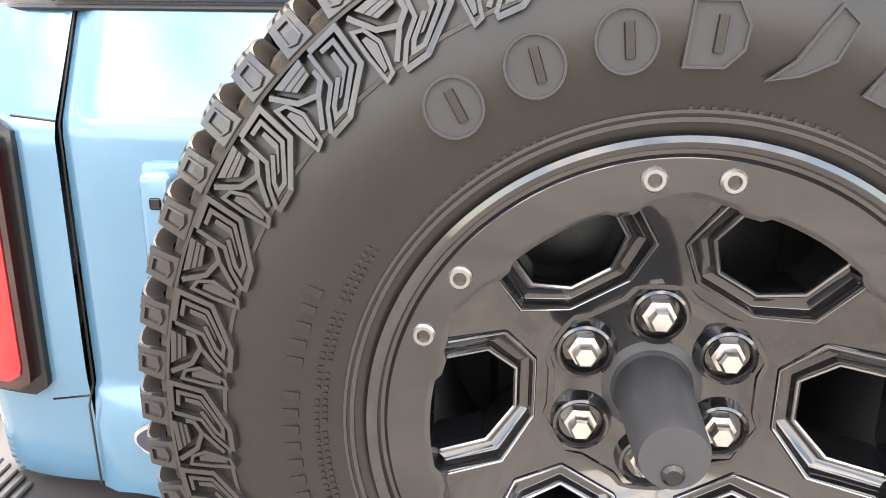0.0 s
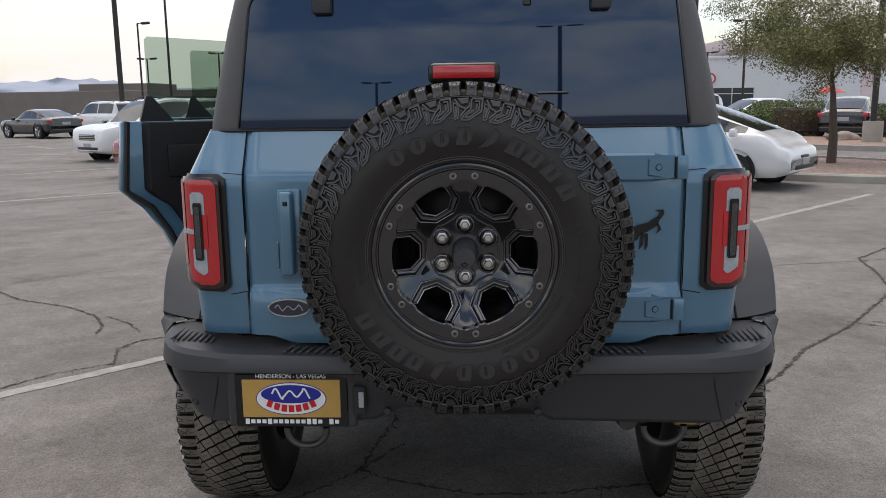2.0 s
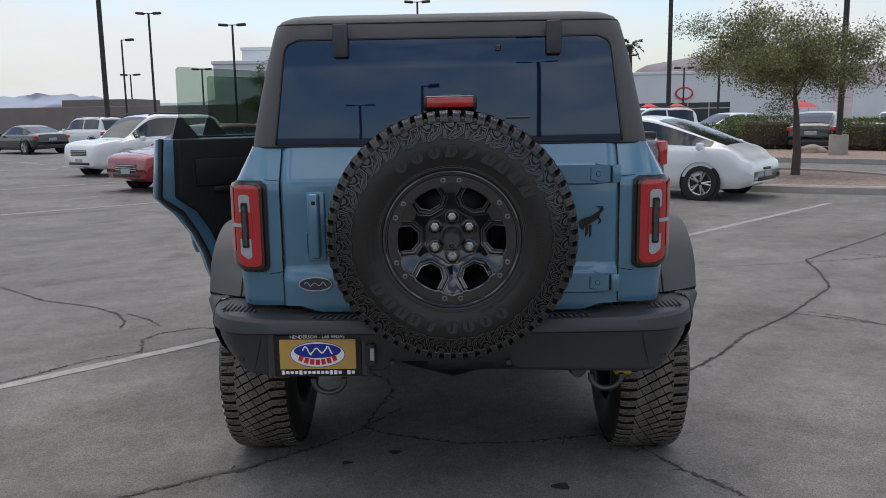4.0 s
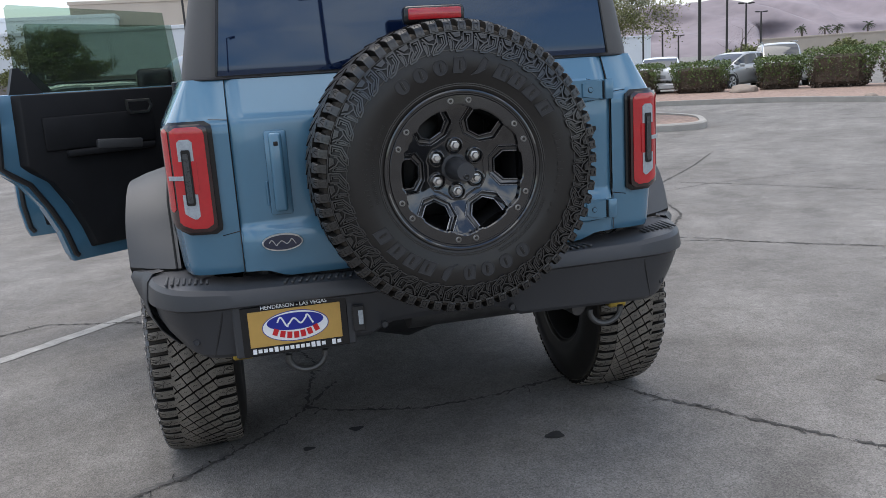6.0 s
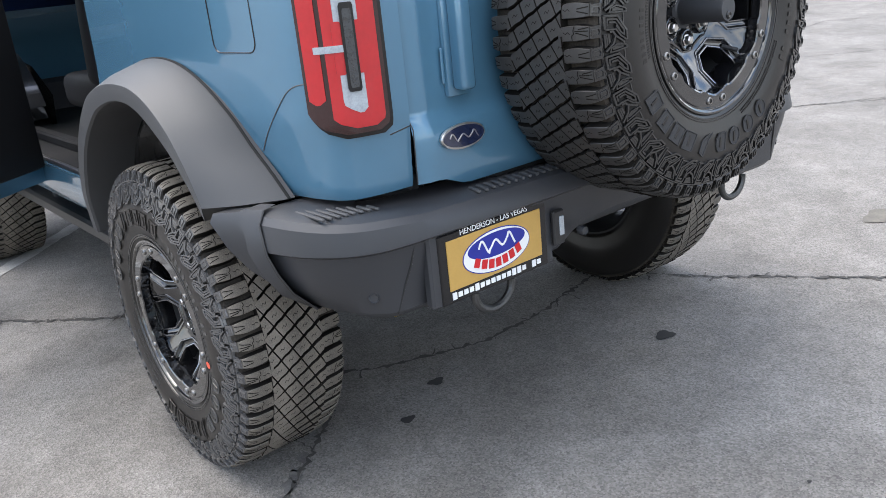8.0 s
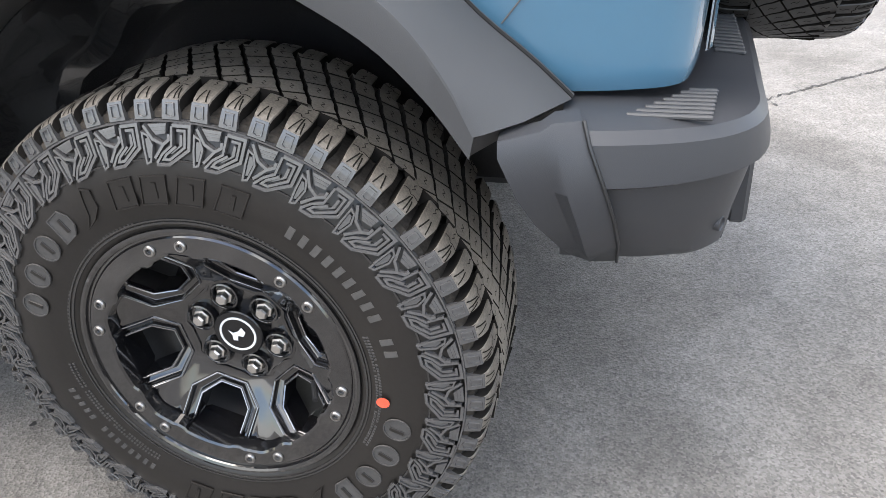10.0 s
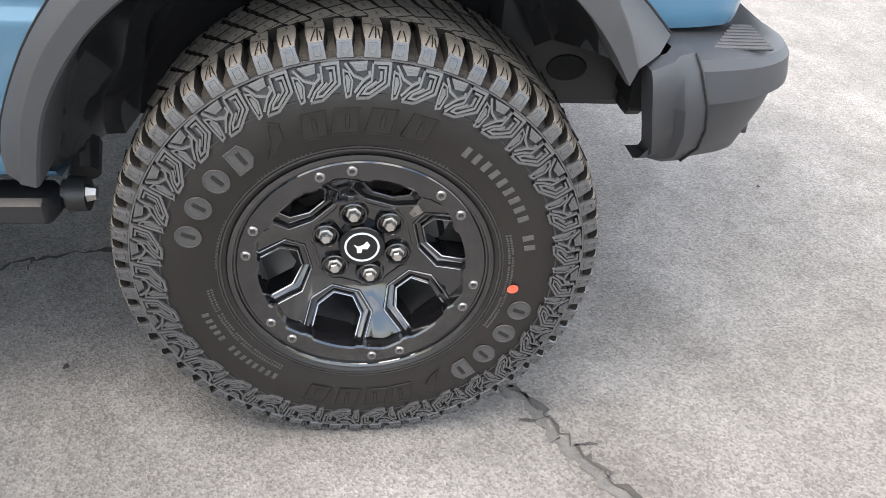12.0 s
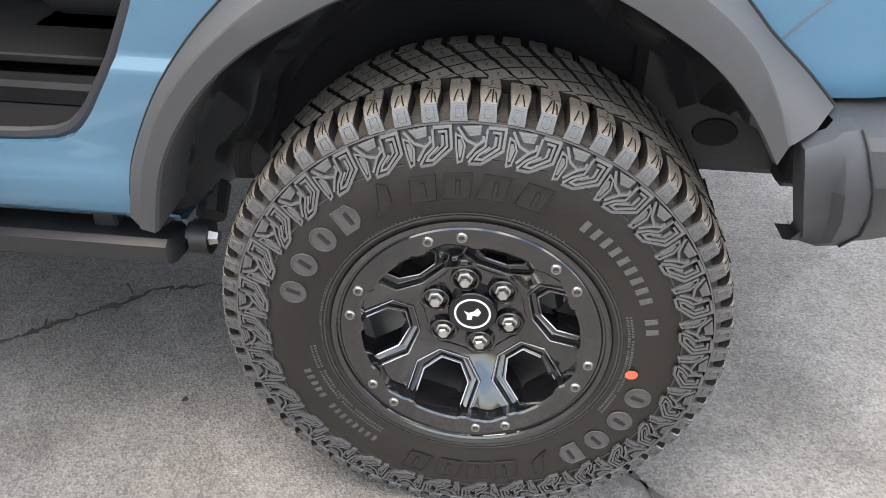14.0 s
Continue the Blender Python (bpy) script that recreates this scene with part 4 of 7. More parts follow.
def quarter_panel(side):
    """Rear quarter with wheel opening, door jamb and the sill that runs forward under the doors."""
    zs = [0.532, 0.534, 0.545, 0.56, 0.58, 0.605, 0.63, 0.645, 0.660, 0.670, 0.680, 0.683, 0.686, 0.690, 0.697, 0.71, 0.725] + [0.74 + 0.015 * k for k in range(30)] + [1.19, 1.24, 1.30, 1.325, 1.335, 1.345, 1.36, 1.40, 1.44, 1.475]
    rows = []
    for z in zs:
        row = [body_point(side, d, z) for d in PLAN_D[:-1]]
        if z < 0.85:
            x = lerp_table([(0.532, 0.80), (0.534, 0.886), (0.545, 0.906), (0.56, 0.915), (0.60, 0.922), (0.63, 0.923), (0.66, 0.919), (0.70, 0.919), (0.85, 0.925)], z)
            row = [Vector((side * x, p.y, z)) if p.y > 1.0 else p for p in row]
        edge = lerp_table(OPENING, z) if z > 0.682 else 3.55
        last = row[-1]
        near = min(edge, 1.72)
        for k in range(1, 17):
            row.append(Vector((last.x, last.y + (near - last.y) * k / 16, z)))
        for k in range(1, 4):
            row.append(Vector((last.x, near + (edge - near) * k / 3 + 0.0004 * k, z)))
        # turned-in jamb
        row.append(Vector((last.x - side * 0.03, edge + 0.008, z)))
        row.append(Vector((last.x - side * 0.10, edge + 0.008, z)))
        rows.append(row)
    bm = bmesh.new()

    def keep(c):
        if inside(ARCH, c.y, c.z):
            return False
        return not (c.y < 1.0 and c.z < 0.84)
    grid(bm, rows, keep=keep)
    part("quarter_panel", bm, BLUE, suv, "blue-grey painted rear quarter panel and sill", 40)
    bm = bmesh.new()
    tube(bm, [(side * 0.885, 3.4, 0.690)] + [(side * 0.892, y + 0.010, z + 0.006) for z, y in OPENING], 0.013, 8)
    part("door_opening_seal", bm, PLASTIC, suv, "dark rubber seal round the door opening")
    # seams
    for z0, z1, d0, d1 in ((0.985, 0.975, 0.0, 0.055), (1.345, 1.350, 0.0, 0.06)):
        bm = bmesh.new()
        tube(bm, [body_point(side, d0, z0, 0.0), body_point(side, d1, z1, 0.0)], 0.0016, 6)
        part("panel_seam", bm, TRIMBLACK, suv)
    bm = bmesh.new()
    pts = [body_point(side, d, z, 0.0010) for d, z in ((0.235, 1.105), (0.275, 1.098), (0.31, 1.078), (0.36, 1.03), (0.405, 0.985), (0.438, 0.945))]
    tube(bm, smooth_path(pts, 24), 0.0012, 6)
    part("panel_seam", bm, HARDTOP, suv)
    if side < 0:
        bm = bmesh.new()
        loop = []
        for cy, cz, a0 in ((FLAP[1] - 0.025, FLAP[3] - 0.025, 0), (FLAP[0] + 0.025, FLAP[3] - 0.025, 90), (FLAP[0] + 0.025, FLAP[2] + 0.025, 180), (FLAP[1] - 0.025, FLAP[2] + 0.025, 270)):
            for k in range(5):
                a = radians(a0 + 22.5 * k)
                y = cy + 0.025 * math.cos(a)
                loop.append(Vector((-(0.9005 + 0.0005 + lerp_table([(0.40, -0.018), (0.45, -0.0115), (0.62, 0.0055), (0.95, 0.0225), (1.25, 0.0300)], y)), y, cz + 0.025 * math.sin(a))))
        tube(bm, loop + loop[:1], 0.0018, 6, cap=False)
        part("fuel_flap_seam", bm, TRIMBLACK, suv)


def shell_patch(name, side, d0, d1, z0, z1, off, material, parent, r0=0.012, r1=0.012, cut=0.0, nz=28, nd=18, lip=0.012, label=""):
    """A rounded, raised lamp piece that follows the body; cut slants the outer foot."""
    d0, d1 = 0.050 + (d0 - 0.046) * 0.892, 0.050 + (d1 - 0.046) * 0.892
    rows = []
    zs = [z0 + (z1 - z0) * k / nz for k in range(nz + 1)]
    for z in zs:
        def inset(r):
            e = min(z - z0, z1 - z)
            return 0 if e >= r else r - math.sqrt(max(0.0, r * r - (r - e) ** 2))
        a, b = d0 + inset(r0), d1 - inset(r1)
        if cut:
            b -= max(0.0, cut - (z - z0)) * 0.9
        rows.append([body_point(side, a + (b - a) * k / nd, z, off) for k in range(nd + 1)])
    bm = bmesh.new()
    grid(bm, rows)
    edge = [e for e in bm.edges if e.is_boundary]
    r = bmesh.ops.extrude_edge_only(bm, edges=edge)
    c = Vector((side * 0.70, 0.7, (z0 + z1) / 2))
    for v in r["geom"]:
        if isinstance(v, bmesh.types.BMVert):
            n = (c - v.co)
            v.co += Vector((n.x * 0.03, abs(lip) if v.co.y < 0.33 else lip * 0.3, n.z * 0.02))
            if v.co.y > 0.34:
                v.co.x -= side * lip
    return part(name, bm, material, parent, label, 40)


def tail_lamp(side):
    h = shell_patch("tail_lamp", side, 0.046, 0.250, 0.985, 1.348, 0.010, TRIMBLACK, suv, 0.022, 0.03, 0.05, label="red tail lamp with clear reverse lens in a black surround")
    # red ring in four bars round the clear core
    shell_patch("smoked_lens", side, 0.062, 0.244, 0.996, 1.340, 0.0215, SMOKERED, h, 0.022, 0.03, 0.045, label="dark smoked red lens edge")
    shell_patch("red_lens", side, 0.074, 0.186, 1.008, 1.332, 0.0235, REDLENS, h, 0.020, 0.020, 0.02, label="glossy red lens")
    shell_patch("side_lens", side, 0.198, 0.234, 1.062, 1.330, 0.0230, REDLENS, h, 0.010, 0.012, nd=6, label="red side marker lens")
    shell_patch("clear_lens", side, 0.116, 0.162, 1.040, 1.294, 0.0255, WHITELENS, h, 0.008, 0.006, 0.02, label="clear reverse lens")
    shell_patch("lamp_bar", side, 0.124, 0.153, 1.085, 1.262, 0.0300, TRIMBLACK, h, 0.003, 0.003, nd=6, label="smoked vertical bar")
    shell_patch("lamp_core", side, 0.130, 0.147, 1.093, 1.250, 0.0315, SMOKE, h, 0.002, 0.002, nd=4)
    for z0, z1 in ((1.120, 1.226),):
        shell_patch("side_infill", side, 0.108, 0.126, z0, z1, 0.0262, REDLENS, h, 0.004, 0.004, nd=4)
        shell_patch("side_infill", side, 0.152, 0.170, z0, z1, 0.0262, REDLENS, h, 0.004, 0.004, nd=4)
    shell_patch("lamp_tick", side, 0.150, 0.205, 1.166, 1.180, 0.0285, WHITELENS, h, 0.001, 0.001, nd=6)


def tailgate_y(z):
    return lerp_table([(0.815, 0.283), (0.84, 0.276), (0.975, 0.271), (1.0, 0.287), (1.33, 0.284), (1.345, 0.288), (1.475, 0.356)], z)


def tailgate():
    bm = bmesh.new()
    rows = []
    zs = [0.0, 0.02, 0.05, 0.10, 0.15, 0.160, 0.172, 0.185, 0.2, 0.3, 0.4, 0.5, 0.515, 0.525, 0.54, 0.58, 0.62, 0.655]
    for dz in zs:
        row = []
        for k in range(53):
            x = -0.669 + 1.338 * k / 52
            foot = 0.848 - 0.027 * max(0.0, min(1.0, (0.60 - abs(x)) / 0.07))
            z = foot + (1.475 - foot) * (dz / 0.655)
            y = tailgate_y(z)
            if abs(abs(x) - 0.669) < 0.001:
                y += 0.012
            row.append((x, y, z))
        rows.append(row)
    grid(bm, rows)
    g = part("tailgate", bm, BLUE, suv, "blue-grey side-hinged tailgate", 30)
    for s in (-1, 1):
        bm = bmesh.new()
        tube(bm, [(s * 0.6715, tailgate_y(z) + 0.008, z) for z in (0.852, 0.975, 1.0, 1.2, 1.34, 1.475)], 0.0016, 6)
        part("gate_seam", bm, BLACK, g)
    # handle in its pocket
    bm = bmesh.new()
    box(bm, (-0.528, 0.281, 1.165), (0.074, 0.018, 0.275), 0.008, seg=2)
    part("handle_pocket", bm, BLUE, g)
    bm = bmesh.new()
    box(bm, (-0.530, 0.254, 1.17), (0.043, 0.042, 0.255), 0.011, seg=3)
    h = part("gate_handle", bm, BLUE, g, "blue upright grab handle")
    bm = bmesh.new()
    box(bm, (-0.530, 0.2325, 1.262), (0.014, 0.003, 0.014), 0.002)
    part("handle_button", bm, TRIMBLACK, h)
    bm = bmesh.new()
    for x, z0, z1, w in ((-0.570, 1.06, 1.14, 0.008),):
        box(bm, (x, 0.279, 1.1), (w, 0.006, z1 - z0), 0.002)
    part("pocket_edge", bm, BLUE, g)
    # oval badge, plain
    bm = bmesh.new()
    prism(bm, oval_pts(0, 0, 0.068, 0.029, 40), 0.008, 0.002)
    bmesh.ops.translate(bm, vec=(-0.539, 0.262, 0.938), verts=bm.verts)
    b = part("oval_badge", bm, CHROME, g, "dark blue oval badge with chrome rim")
    bm = bmesh.new()
    prism(bm, oval_pts(0, 0, 0.063, 0.0245, 40), 0.002, 0.0005)
    bmesh.ops.translate(bm, vec=(-0.539, 0.2605, 0.938), verts=bm.verts)
    part("badge_field", bm, BADGEBLUE, b)
    bm = bmesh.new()
    strip(bm, [(-0.539 - 0.044 + 0.088 * k / 40, 0.938 + 0.0075 * math.sin(k * 0.42) * (1.25 if k < 12 or k > 32 else 0.7)) for k in range(41)], 0.0034, 0.001, 0.2604)
    part("badge_mark", bm, CHROME, b)
    # horizontal pressings and hinges on the hinge side
    for z0, z1, y in ((1.318, 1.394, 0.2725), (0.893, 0.972, 0.2615)):
        bm = bmesh.new()
        prism(bm, [(0.30, z0 - 0.004), (0.575, z0 - 0.004), (0.618, z0 + 0.010), (0.655, z0 + 0.012), (0.655, z1 - 0.012), (0.618, z1 - 0.010), (0.575, z1 + 0.004), (0.30, z1 + 0.004)], 0.030, 0.007)
        bmesh.ops.translate(bm, vec=(0, y, 0), verts=bm.verts)
        part("gate_pressing", bm, BLUE, g, "", 30)
        zc = (z0 + z1) / 2
        bm = bmesh.new()
        prism(bm, [(0.555, zc - 0.024), (0.600, zc - 0.026), (0.634, zc - 0.036), (0.634, zc + 0.036), (0.600, zc + 0.026), (0.555, zc + 0.024)], 0.012, 0.003)
        bmesh.ops.translate(bm, vec=(0, y - 0.006, 0), verts=bm.verts)
        box(bm, (0.655, y - 0.002, zc), (0.034, 0.026, 0.070), 0.006, seg=2)
        hg = part("gate_hinge", bm, BLUE, g, "blue painted hinge", 30)
        bm = bmesh.new()
        box(bm, (0.636, y - 0.004, zc), (0.0035, 0.012, 0.060), 0)
        part("hinge_gap", bm, TRIMBLACK, hg)
        for r0, m, dy in ((0.0105, TRIMBLACK, 0.0), (0.0085, BLUE, -0.002)):
            bm = bmesh.new()
            lathe(bm, [(y - 0.0055 + dy, r0), (y - 0.0075 + dy, r0 - 0.001), (y - 0.0078 + dy, 0.0)], 18)
            bmesh.ops.remove_doubles(bm, verts=bm.verts, dist=1e-5)
            bmesh.ops.translate(bm, vec=(0.586, 0, zc), verts=bm.verts)
            part("hinge_bolt", bm, m, hg)
    # dark decal shape
    bm = bmesh.new()
    for pts in (
        [(0.472, 1.135), (0.488, 1.150), (0.520, 1.160), (0.545, 1.180), (0.556, 1.176), (0.550, 1.150), (0.520, 1.128), (0.500, 1.118), (0.490, 1.095), (0.478, 1.105)],
        [(0.500, 1.125), (0.510, 1.118), (0.508, 1.080), (0.496, 1.062), (0.500, 1.095)],
        [(0.512, 1.122), (0.522, 1.120), (0.522, 1.075), (0.514, 1.058)],
        [(0.545, 1.160), (0.556, 1.150), (0.560, 1.135), (0.545, 1.118), (0.552, 1.138)],
        [(0.546, 1.178), (0.556, 1.196), (0.538, 1.204), (0.566, 1.206), (0.568, 1.190), (0.556, 1.172)],
    ):
        bm.faces.new([bm.verts.new((0.512 + (x - 0.472) * 1.02, 0.2795, 1.106 + (z - 1.058) * 0.84)) for x, z in pts])
    part("tailgate_decal", bm, TRIMBLACK, g, "black decal")
    # carrier behind the spare wheel
    bm = bmesh.new()
    box(bm, (0.012, 0.228, SPARE_Z), (0.30, 0.12, 0.34), 0.03, seg=2)
    box(bm, (0.012, 0.245, SPARE_Z + 0.33), (0.10, 0.03, 0.36), 0.01)
    part("wheel_carrier", bm, BLACK, g)
    bm = bmesh.new()
    box(bm, (0.012, 0.205, 1.632), (0.204, 0.05, 0.058), 0.016, seg=3)
    bl = part("brake_lamp", bm, TRIMBLACK, g, "high red brake lamp in a black case")
    bm = bmesh.new()
    box(bm, (0.012, 0.180, 1.634), (0.176, 0.012, 0.036), 0.005, seg=2)
    part("brake_lens", bm, REDLENS, bl)


def rounded(w, y0, y1, r, z, n=7):
    """Plan loop, open at the front: right front, right rear corner, left rear corner, left front."""
    pts = [(w, y1, z), (w, (y0 + y1) / 2, z)]
    for k in range(n):
        a = math.pi / 2 * k / (n - 1)
        pts.append((w - r + r * math.cos(a), y0 + r - r * math.sin(a), z))
    pts.append((0.0, y0 - 0.004, z))
    return pts + [(-x, y, zz) for x, y, zz in reversed(pts[:-1])]


def hardtop():
    rows = []
    for z, w, y0, r in ((1.470, 0.806, 0.358, 0.10), (1.50, 0.802, 0.356, 0.10), (1.62, 0.778, 0.364, 0.10), (1.78, 0.742, 0.376, 0.10), (1.89, 0.712, 0.386, 0.10), (1.940, 0.697, 0.392, 0.10), (1.964, 0.676, 0.404, 0.10), (1.979, 0.645, 0.43, 0.10), (1.987, 0.60, 0.47, 0.10), (1.998, 0.40, 0.65, 0.10), (2.004, 0.12, 0.9, 0.08)):
        rows.append(rounded(w, y0, 3.25, r, z))
    bm = bmesh.new()
    vs = grid(bm, rows)
    bm.faces.new(vs[-1])
    h = part("hardtop", bm, HARDTOP, suv, "grey textured hardtop", 50)
    # roof seam and rear glass
    bm = bmesh.new()
    tube(bm, [Vector(p) + Vector((0, -0.001, 0)) for p in rounded(0.690, 0.3955, 2.2, 0.10, 1.947)], 0.0035, 6)
    tube(bm, [Vector(p) + Vector((0, -0.001, 0)) for p in rounded(0.809, 0.3565, 1.50, 0.10, 1.474)], 0.004, 6)
    part("roof_seam", bm, BLACK, h)
    bm = bmesh.new()
    rows = []
    for k in range(25):
        z = 1.482 + (1.885 - 1.482) * k / 24
        w = 0.690 - 0.050 * k / 24
        e = 1.885 - z
        if e < 0.05:
            w -= 0.05 - math.sqrt(max(0, 0.05**2 - (0.05 - e) ** 2))
        y = lerp_table([(1.47, 0.354), (1.50, 0.352), (1.62, 0.360), (1.78, 0.372), (1.88, 0.382)], z)
        rows.append([(w * u, y - 0.008 + 0.02 * max(0, abs(u) * w - 0.60) , z) for u in (-1, -0.96, -0.9, -0.6, -0.3, 0, 0.3, 0.6, 0.9, 0.96, 1)])
    grid(bm, rows)
    g = part("rear_glass", bm, DARKGLASS, h, "dark tinted rear window", 60)
    for s in (-1, 1):
        bm = bmesh.new()
        box(bm, (s * 0.418, 0.358, 1.878), (0.060, 0.034, 0.128), 0.009, Matrix.Rotation(radians(-2), 4, "X"), 2)
        part("glass_hinge", bm, PLASTIC, h, "grey hinge cap")
    bm = bmesh.new()
    box(bm, (0.278, 0.346, 1.575), (0.095, 0.010, 0.008), 0.003)
    part("rear_wiper", bm, TRIMBLACK, h)
    bm = bmesh.new()
    tube(bm, [Vector(r[0]) + Vector((0, -0.001, 0)) for r in rows] + [Vector(r[-1]) + Vector((0, -0.001, 0)) for r in reversed(rows)], 0.0042, 6)
    part("glass_seal", bm, TRIMBLACK, g, "thin black seal round the rear window")
    bm = bmesh.new()
    box(bm, (0.200, 0.368, 1.842), (0.024, 0.008, 0.024), 0.003)
    part("glass_sensor", bm, TRIMBLACK, g)
    for s in (-1, 1):
        bm = bmesh.new()
        pts = [(0.70, 1.545), (1.46, 1.520), (1.48, 1.80), (0.86, 1.82)]
        vsq = [bm.verts.new((s * (0.806 - (z - 1.47) * 0.206 + 0.007), y, z)) for y, z in pts]
        bm.faces.new(vsq)
        part("quarter_glass", bm, DARKGLASS, h, "dark tinted side window")
        # pillars between roof and body
        bm = bmesh.new()
        box(bm, (s * 0.775, 2.62, 1.66), (0.07, 0.12, 0.52), 0.012)
        part("door_pillar", bm, BLACK, h)


STEP_LIFT = [(0.0, 0.0), (0.70, 0.010), (0.80, 0.020), (0.93, 0.026), (0.99, 0.034)]


def bumper():
    path = [(-0.992, 0.475), (-0.985, 0.415), (-0.965, 0.345), (-0.936, 0.290), (-0.898, 0.243), (-0.850, 0.212), (-0.78, 0.195), (-0.62, 0.187), (-0.32, 0.178), (0.0, 0.176)]
    path = smooth_path([(x, y, 0) for x, y in path], 44)
    path = path + [Vector((-p.x, p.y, 0)) for p in reversed(path[:-1])]
    rows = []
    for i, p in enumerate(path):
        t = (path[min(i + 1, len(path) - 1)] - path[max(i - 1, 0)]).normalized()
        n = Vector((t.y, -t.x, 0))
        ax = abs(p.x)
        lift = lerp_table(STEP_LIFT, ax)
        side = lerp_table([(0.80, 0.0), (0.99, 1.0)], ax)
        foot = lerp_table([(0.0, 0.632), (0.20, 0.628), (0.27, 0.590), (0.75, 0.575), (0.95, 0.585), (1.01, 0.590)], ax)
        row = []
        for o, z in ((-0.20, 0.800 + lift), (-0.105, 0.803 + lift), (-0.045, 0.803 + lift), (-0.018, 0.797 + lift), (-0.005, 0.785 + lift * 0.9), (0.003, 0.768), (0.004, 0.757), (-0.014, 0.747), (-0.024, 0.70), (-0.034 - side * 0.012, 0.655), (-0.044 - side * 0.046, foot + 0.014), (-0.058 - side * 0.056, foot), (-0.16, foot + 0.004)):
            row.append(p + n * o + Vector((0, 0, z)))
        rows.append(row)
    bm = bmesh.new()
    grid(bm, rows)
    b = part("rear_bumper", bm, PLASTIC, suv, "dark grey moulded rear bumper", 28)
    # tread ribs on top
    for s in (-1, 1):
        for k in range(8):
            x = 0.785 + 0.0185 * k
            y0, y1 = 0.272 + 0.002 * k, 0.315 + 0.012 * k
            bm = bmesh.new()
            box(bm, (s * x, (y0 + y1) / 2, 0.8080 + lerp_table(STEP_LIFT, x)), (0.009, y1 - y0, 0.007), 0.0022)
            part("step_rib", bm, FLARE, b)
        for k in range(12):
            x = 0.27 + 0.024 * k
            bm = bmesh.new()
            box(bm, (s * x, 0.238, 0.8050 + lerp_table(STEP_LIFT, x)), (0.010, 0.052, 0.007), 0.002, Matrix.Rotation(s * 0.25, 4, "Z"))
            part("step_rib", bm, FLARE, b)
    for x, y, z in ((-0.228, 0.160, 0.637), (0.225, 0.160, 0.637), (-0.840, 0.2345, 0.640), (0.838, 0.2360, 0.640)):
        bm = bmesh.new()
        lathe(bm, [(0.018, 0.012), (0.000, 0.012), (-0.002, 0.0108), (0.0010, 0.0092), (0.0010, 0.0)], 20)
        bmesh.ops.transform(bm, matrix=pose(x, y + 0.016, z, 0, 0, -26 if x < -0.5 else (26 if x > 0.5 else 0)), verts=bm.verts)
        part("parking_sensor", bm, PLASTIC, b, "round parking sensor")
    for s in (-1, 1):
        bm = bmesh.new()
        tube(bm, [(s * 0.745, 0.2085, 0.751), (s * 0.755, 0.2155, 0.70), (s * 0.768, 0.2275, 0.655), (s * 0.786, 0.2430, 0.588)], 0.0028, 6)
        part("bumper_seam", bm, BLACK, b)
    # end caps beside the wheel arch: they flare out towards the wheel
    seam = [(0.93, 0.46, 0.846), (0.965, 0.452, 0.842), (0.986, 0.442, 0.815), (0.992, 0.418, 0.752), (0.980, 0.405, 0.705), (0.955, 0.398, 0.655), (0.900, 0.400, 0.597), (0.86, 0.41, 0.590)]
    fold = [(0.95, 0.49, 0.848), (0.990, 0.488, 0.846), (1.008, 0.480, 0.818), (1.013, 0.465, 0.755), (0.998, 0.450, 0.700), (0.962, 0.440, 0.640), (0.905, 0.438, 0.596), (0.86, 0.44, 0.590)]
    crease = [(0.97, 0.505, 0.842), (1.004, 0.502, 0.840), (1.018, 0.497, 0.815), (1.004, 0.482, 0.755), (0.985, 0.466, 0.700), (0.948, 0.452, 0.640), (0.900, 0.450, 0.597), (0.86, 0.45, 0.591)]
    front = [(1.00, 0.548, 0.840), (1.040, 0.552, 0.838), (1.052, 0.550, 0.820), (1.030, 0.530, 0.755), (0.998, 0.508, 0.700), (0.942, 0.478, 0.636), (0.898, 0.465, 0.600), (0.86, 0.46, 0.594)]
    inner = [(x - 0.05, y + 0.004, z) for x, y, z in front]
    for s in (-1, 1):
        bm = bmesh.new()
        grid(bm, [[(s * x, y, z) for x, y, z in c] for c in (seam, fold, crease, front, inner)])
        part("bumper_end", bm, PLASTIC, b, "grey plastic bumper end", 38)
        bm = bmesh.new()
        tube(bm, [(s * (x + 0.0015), y - 0.002, z) for x, y, z in seam[1:-1]], 0.0028, 6)
        part("bumper_seam", bm, BLACK, b)
        bm = bmesh.new()
        box(bm, (s * 0.70, 0.36, 0.548), (0.07, 0.05, 0.035), 0.006)
        part("zinc_bracket", bm, ZINC, b, "yellow zinc bracket under the bumper")
    # plate
    bm = bmesh.new()
    box(bm, (-0.521, 0.213, 0.668), (0.395, 0.03, 0.178), 0.006)
    pl = part("plate_bracket", bm, PLASTIC, b)
    bm = bmesh.new()
    box(bm, (-0.521, 0.199, 0.665), (0.345, 0.010, 0.168), 0.003)
    pf = part("plate_frame", bm, TRIMBLACK, b, "black dealer plate frame")
    bm = bmesh.new()
    box(bm, (-0.521, 0.1935, 0.672), (0.300, 0.004, 0.120), 0.001)
    part("plate_card", bm, GOLD, pf, "gold dealer card")
    y = 0.1905
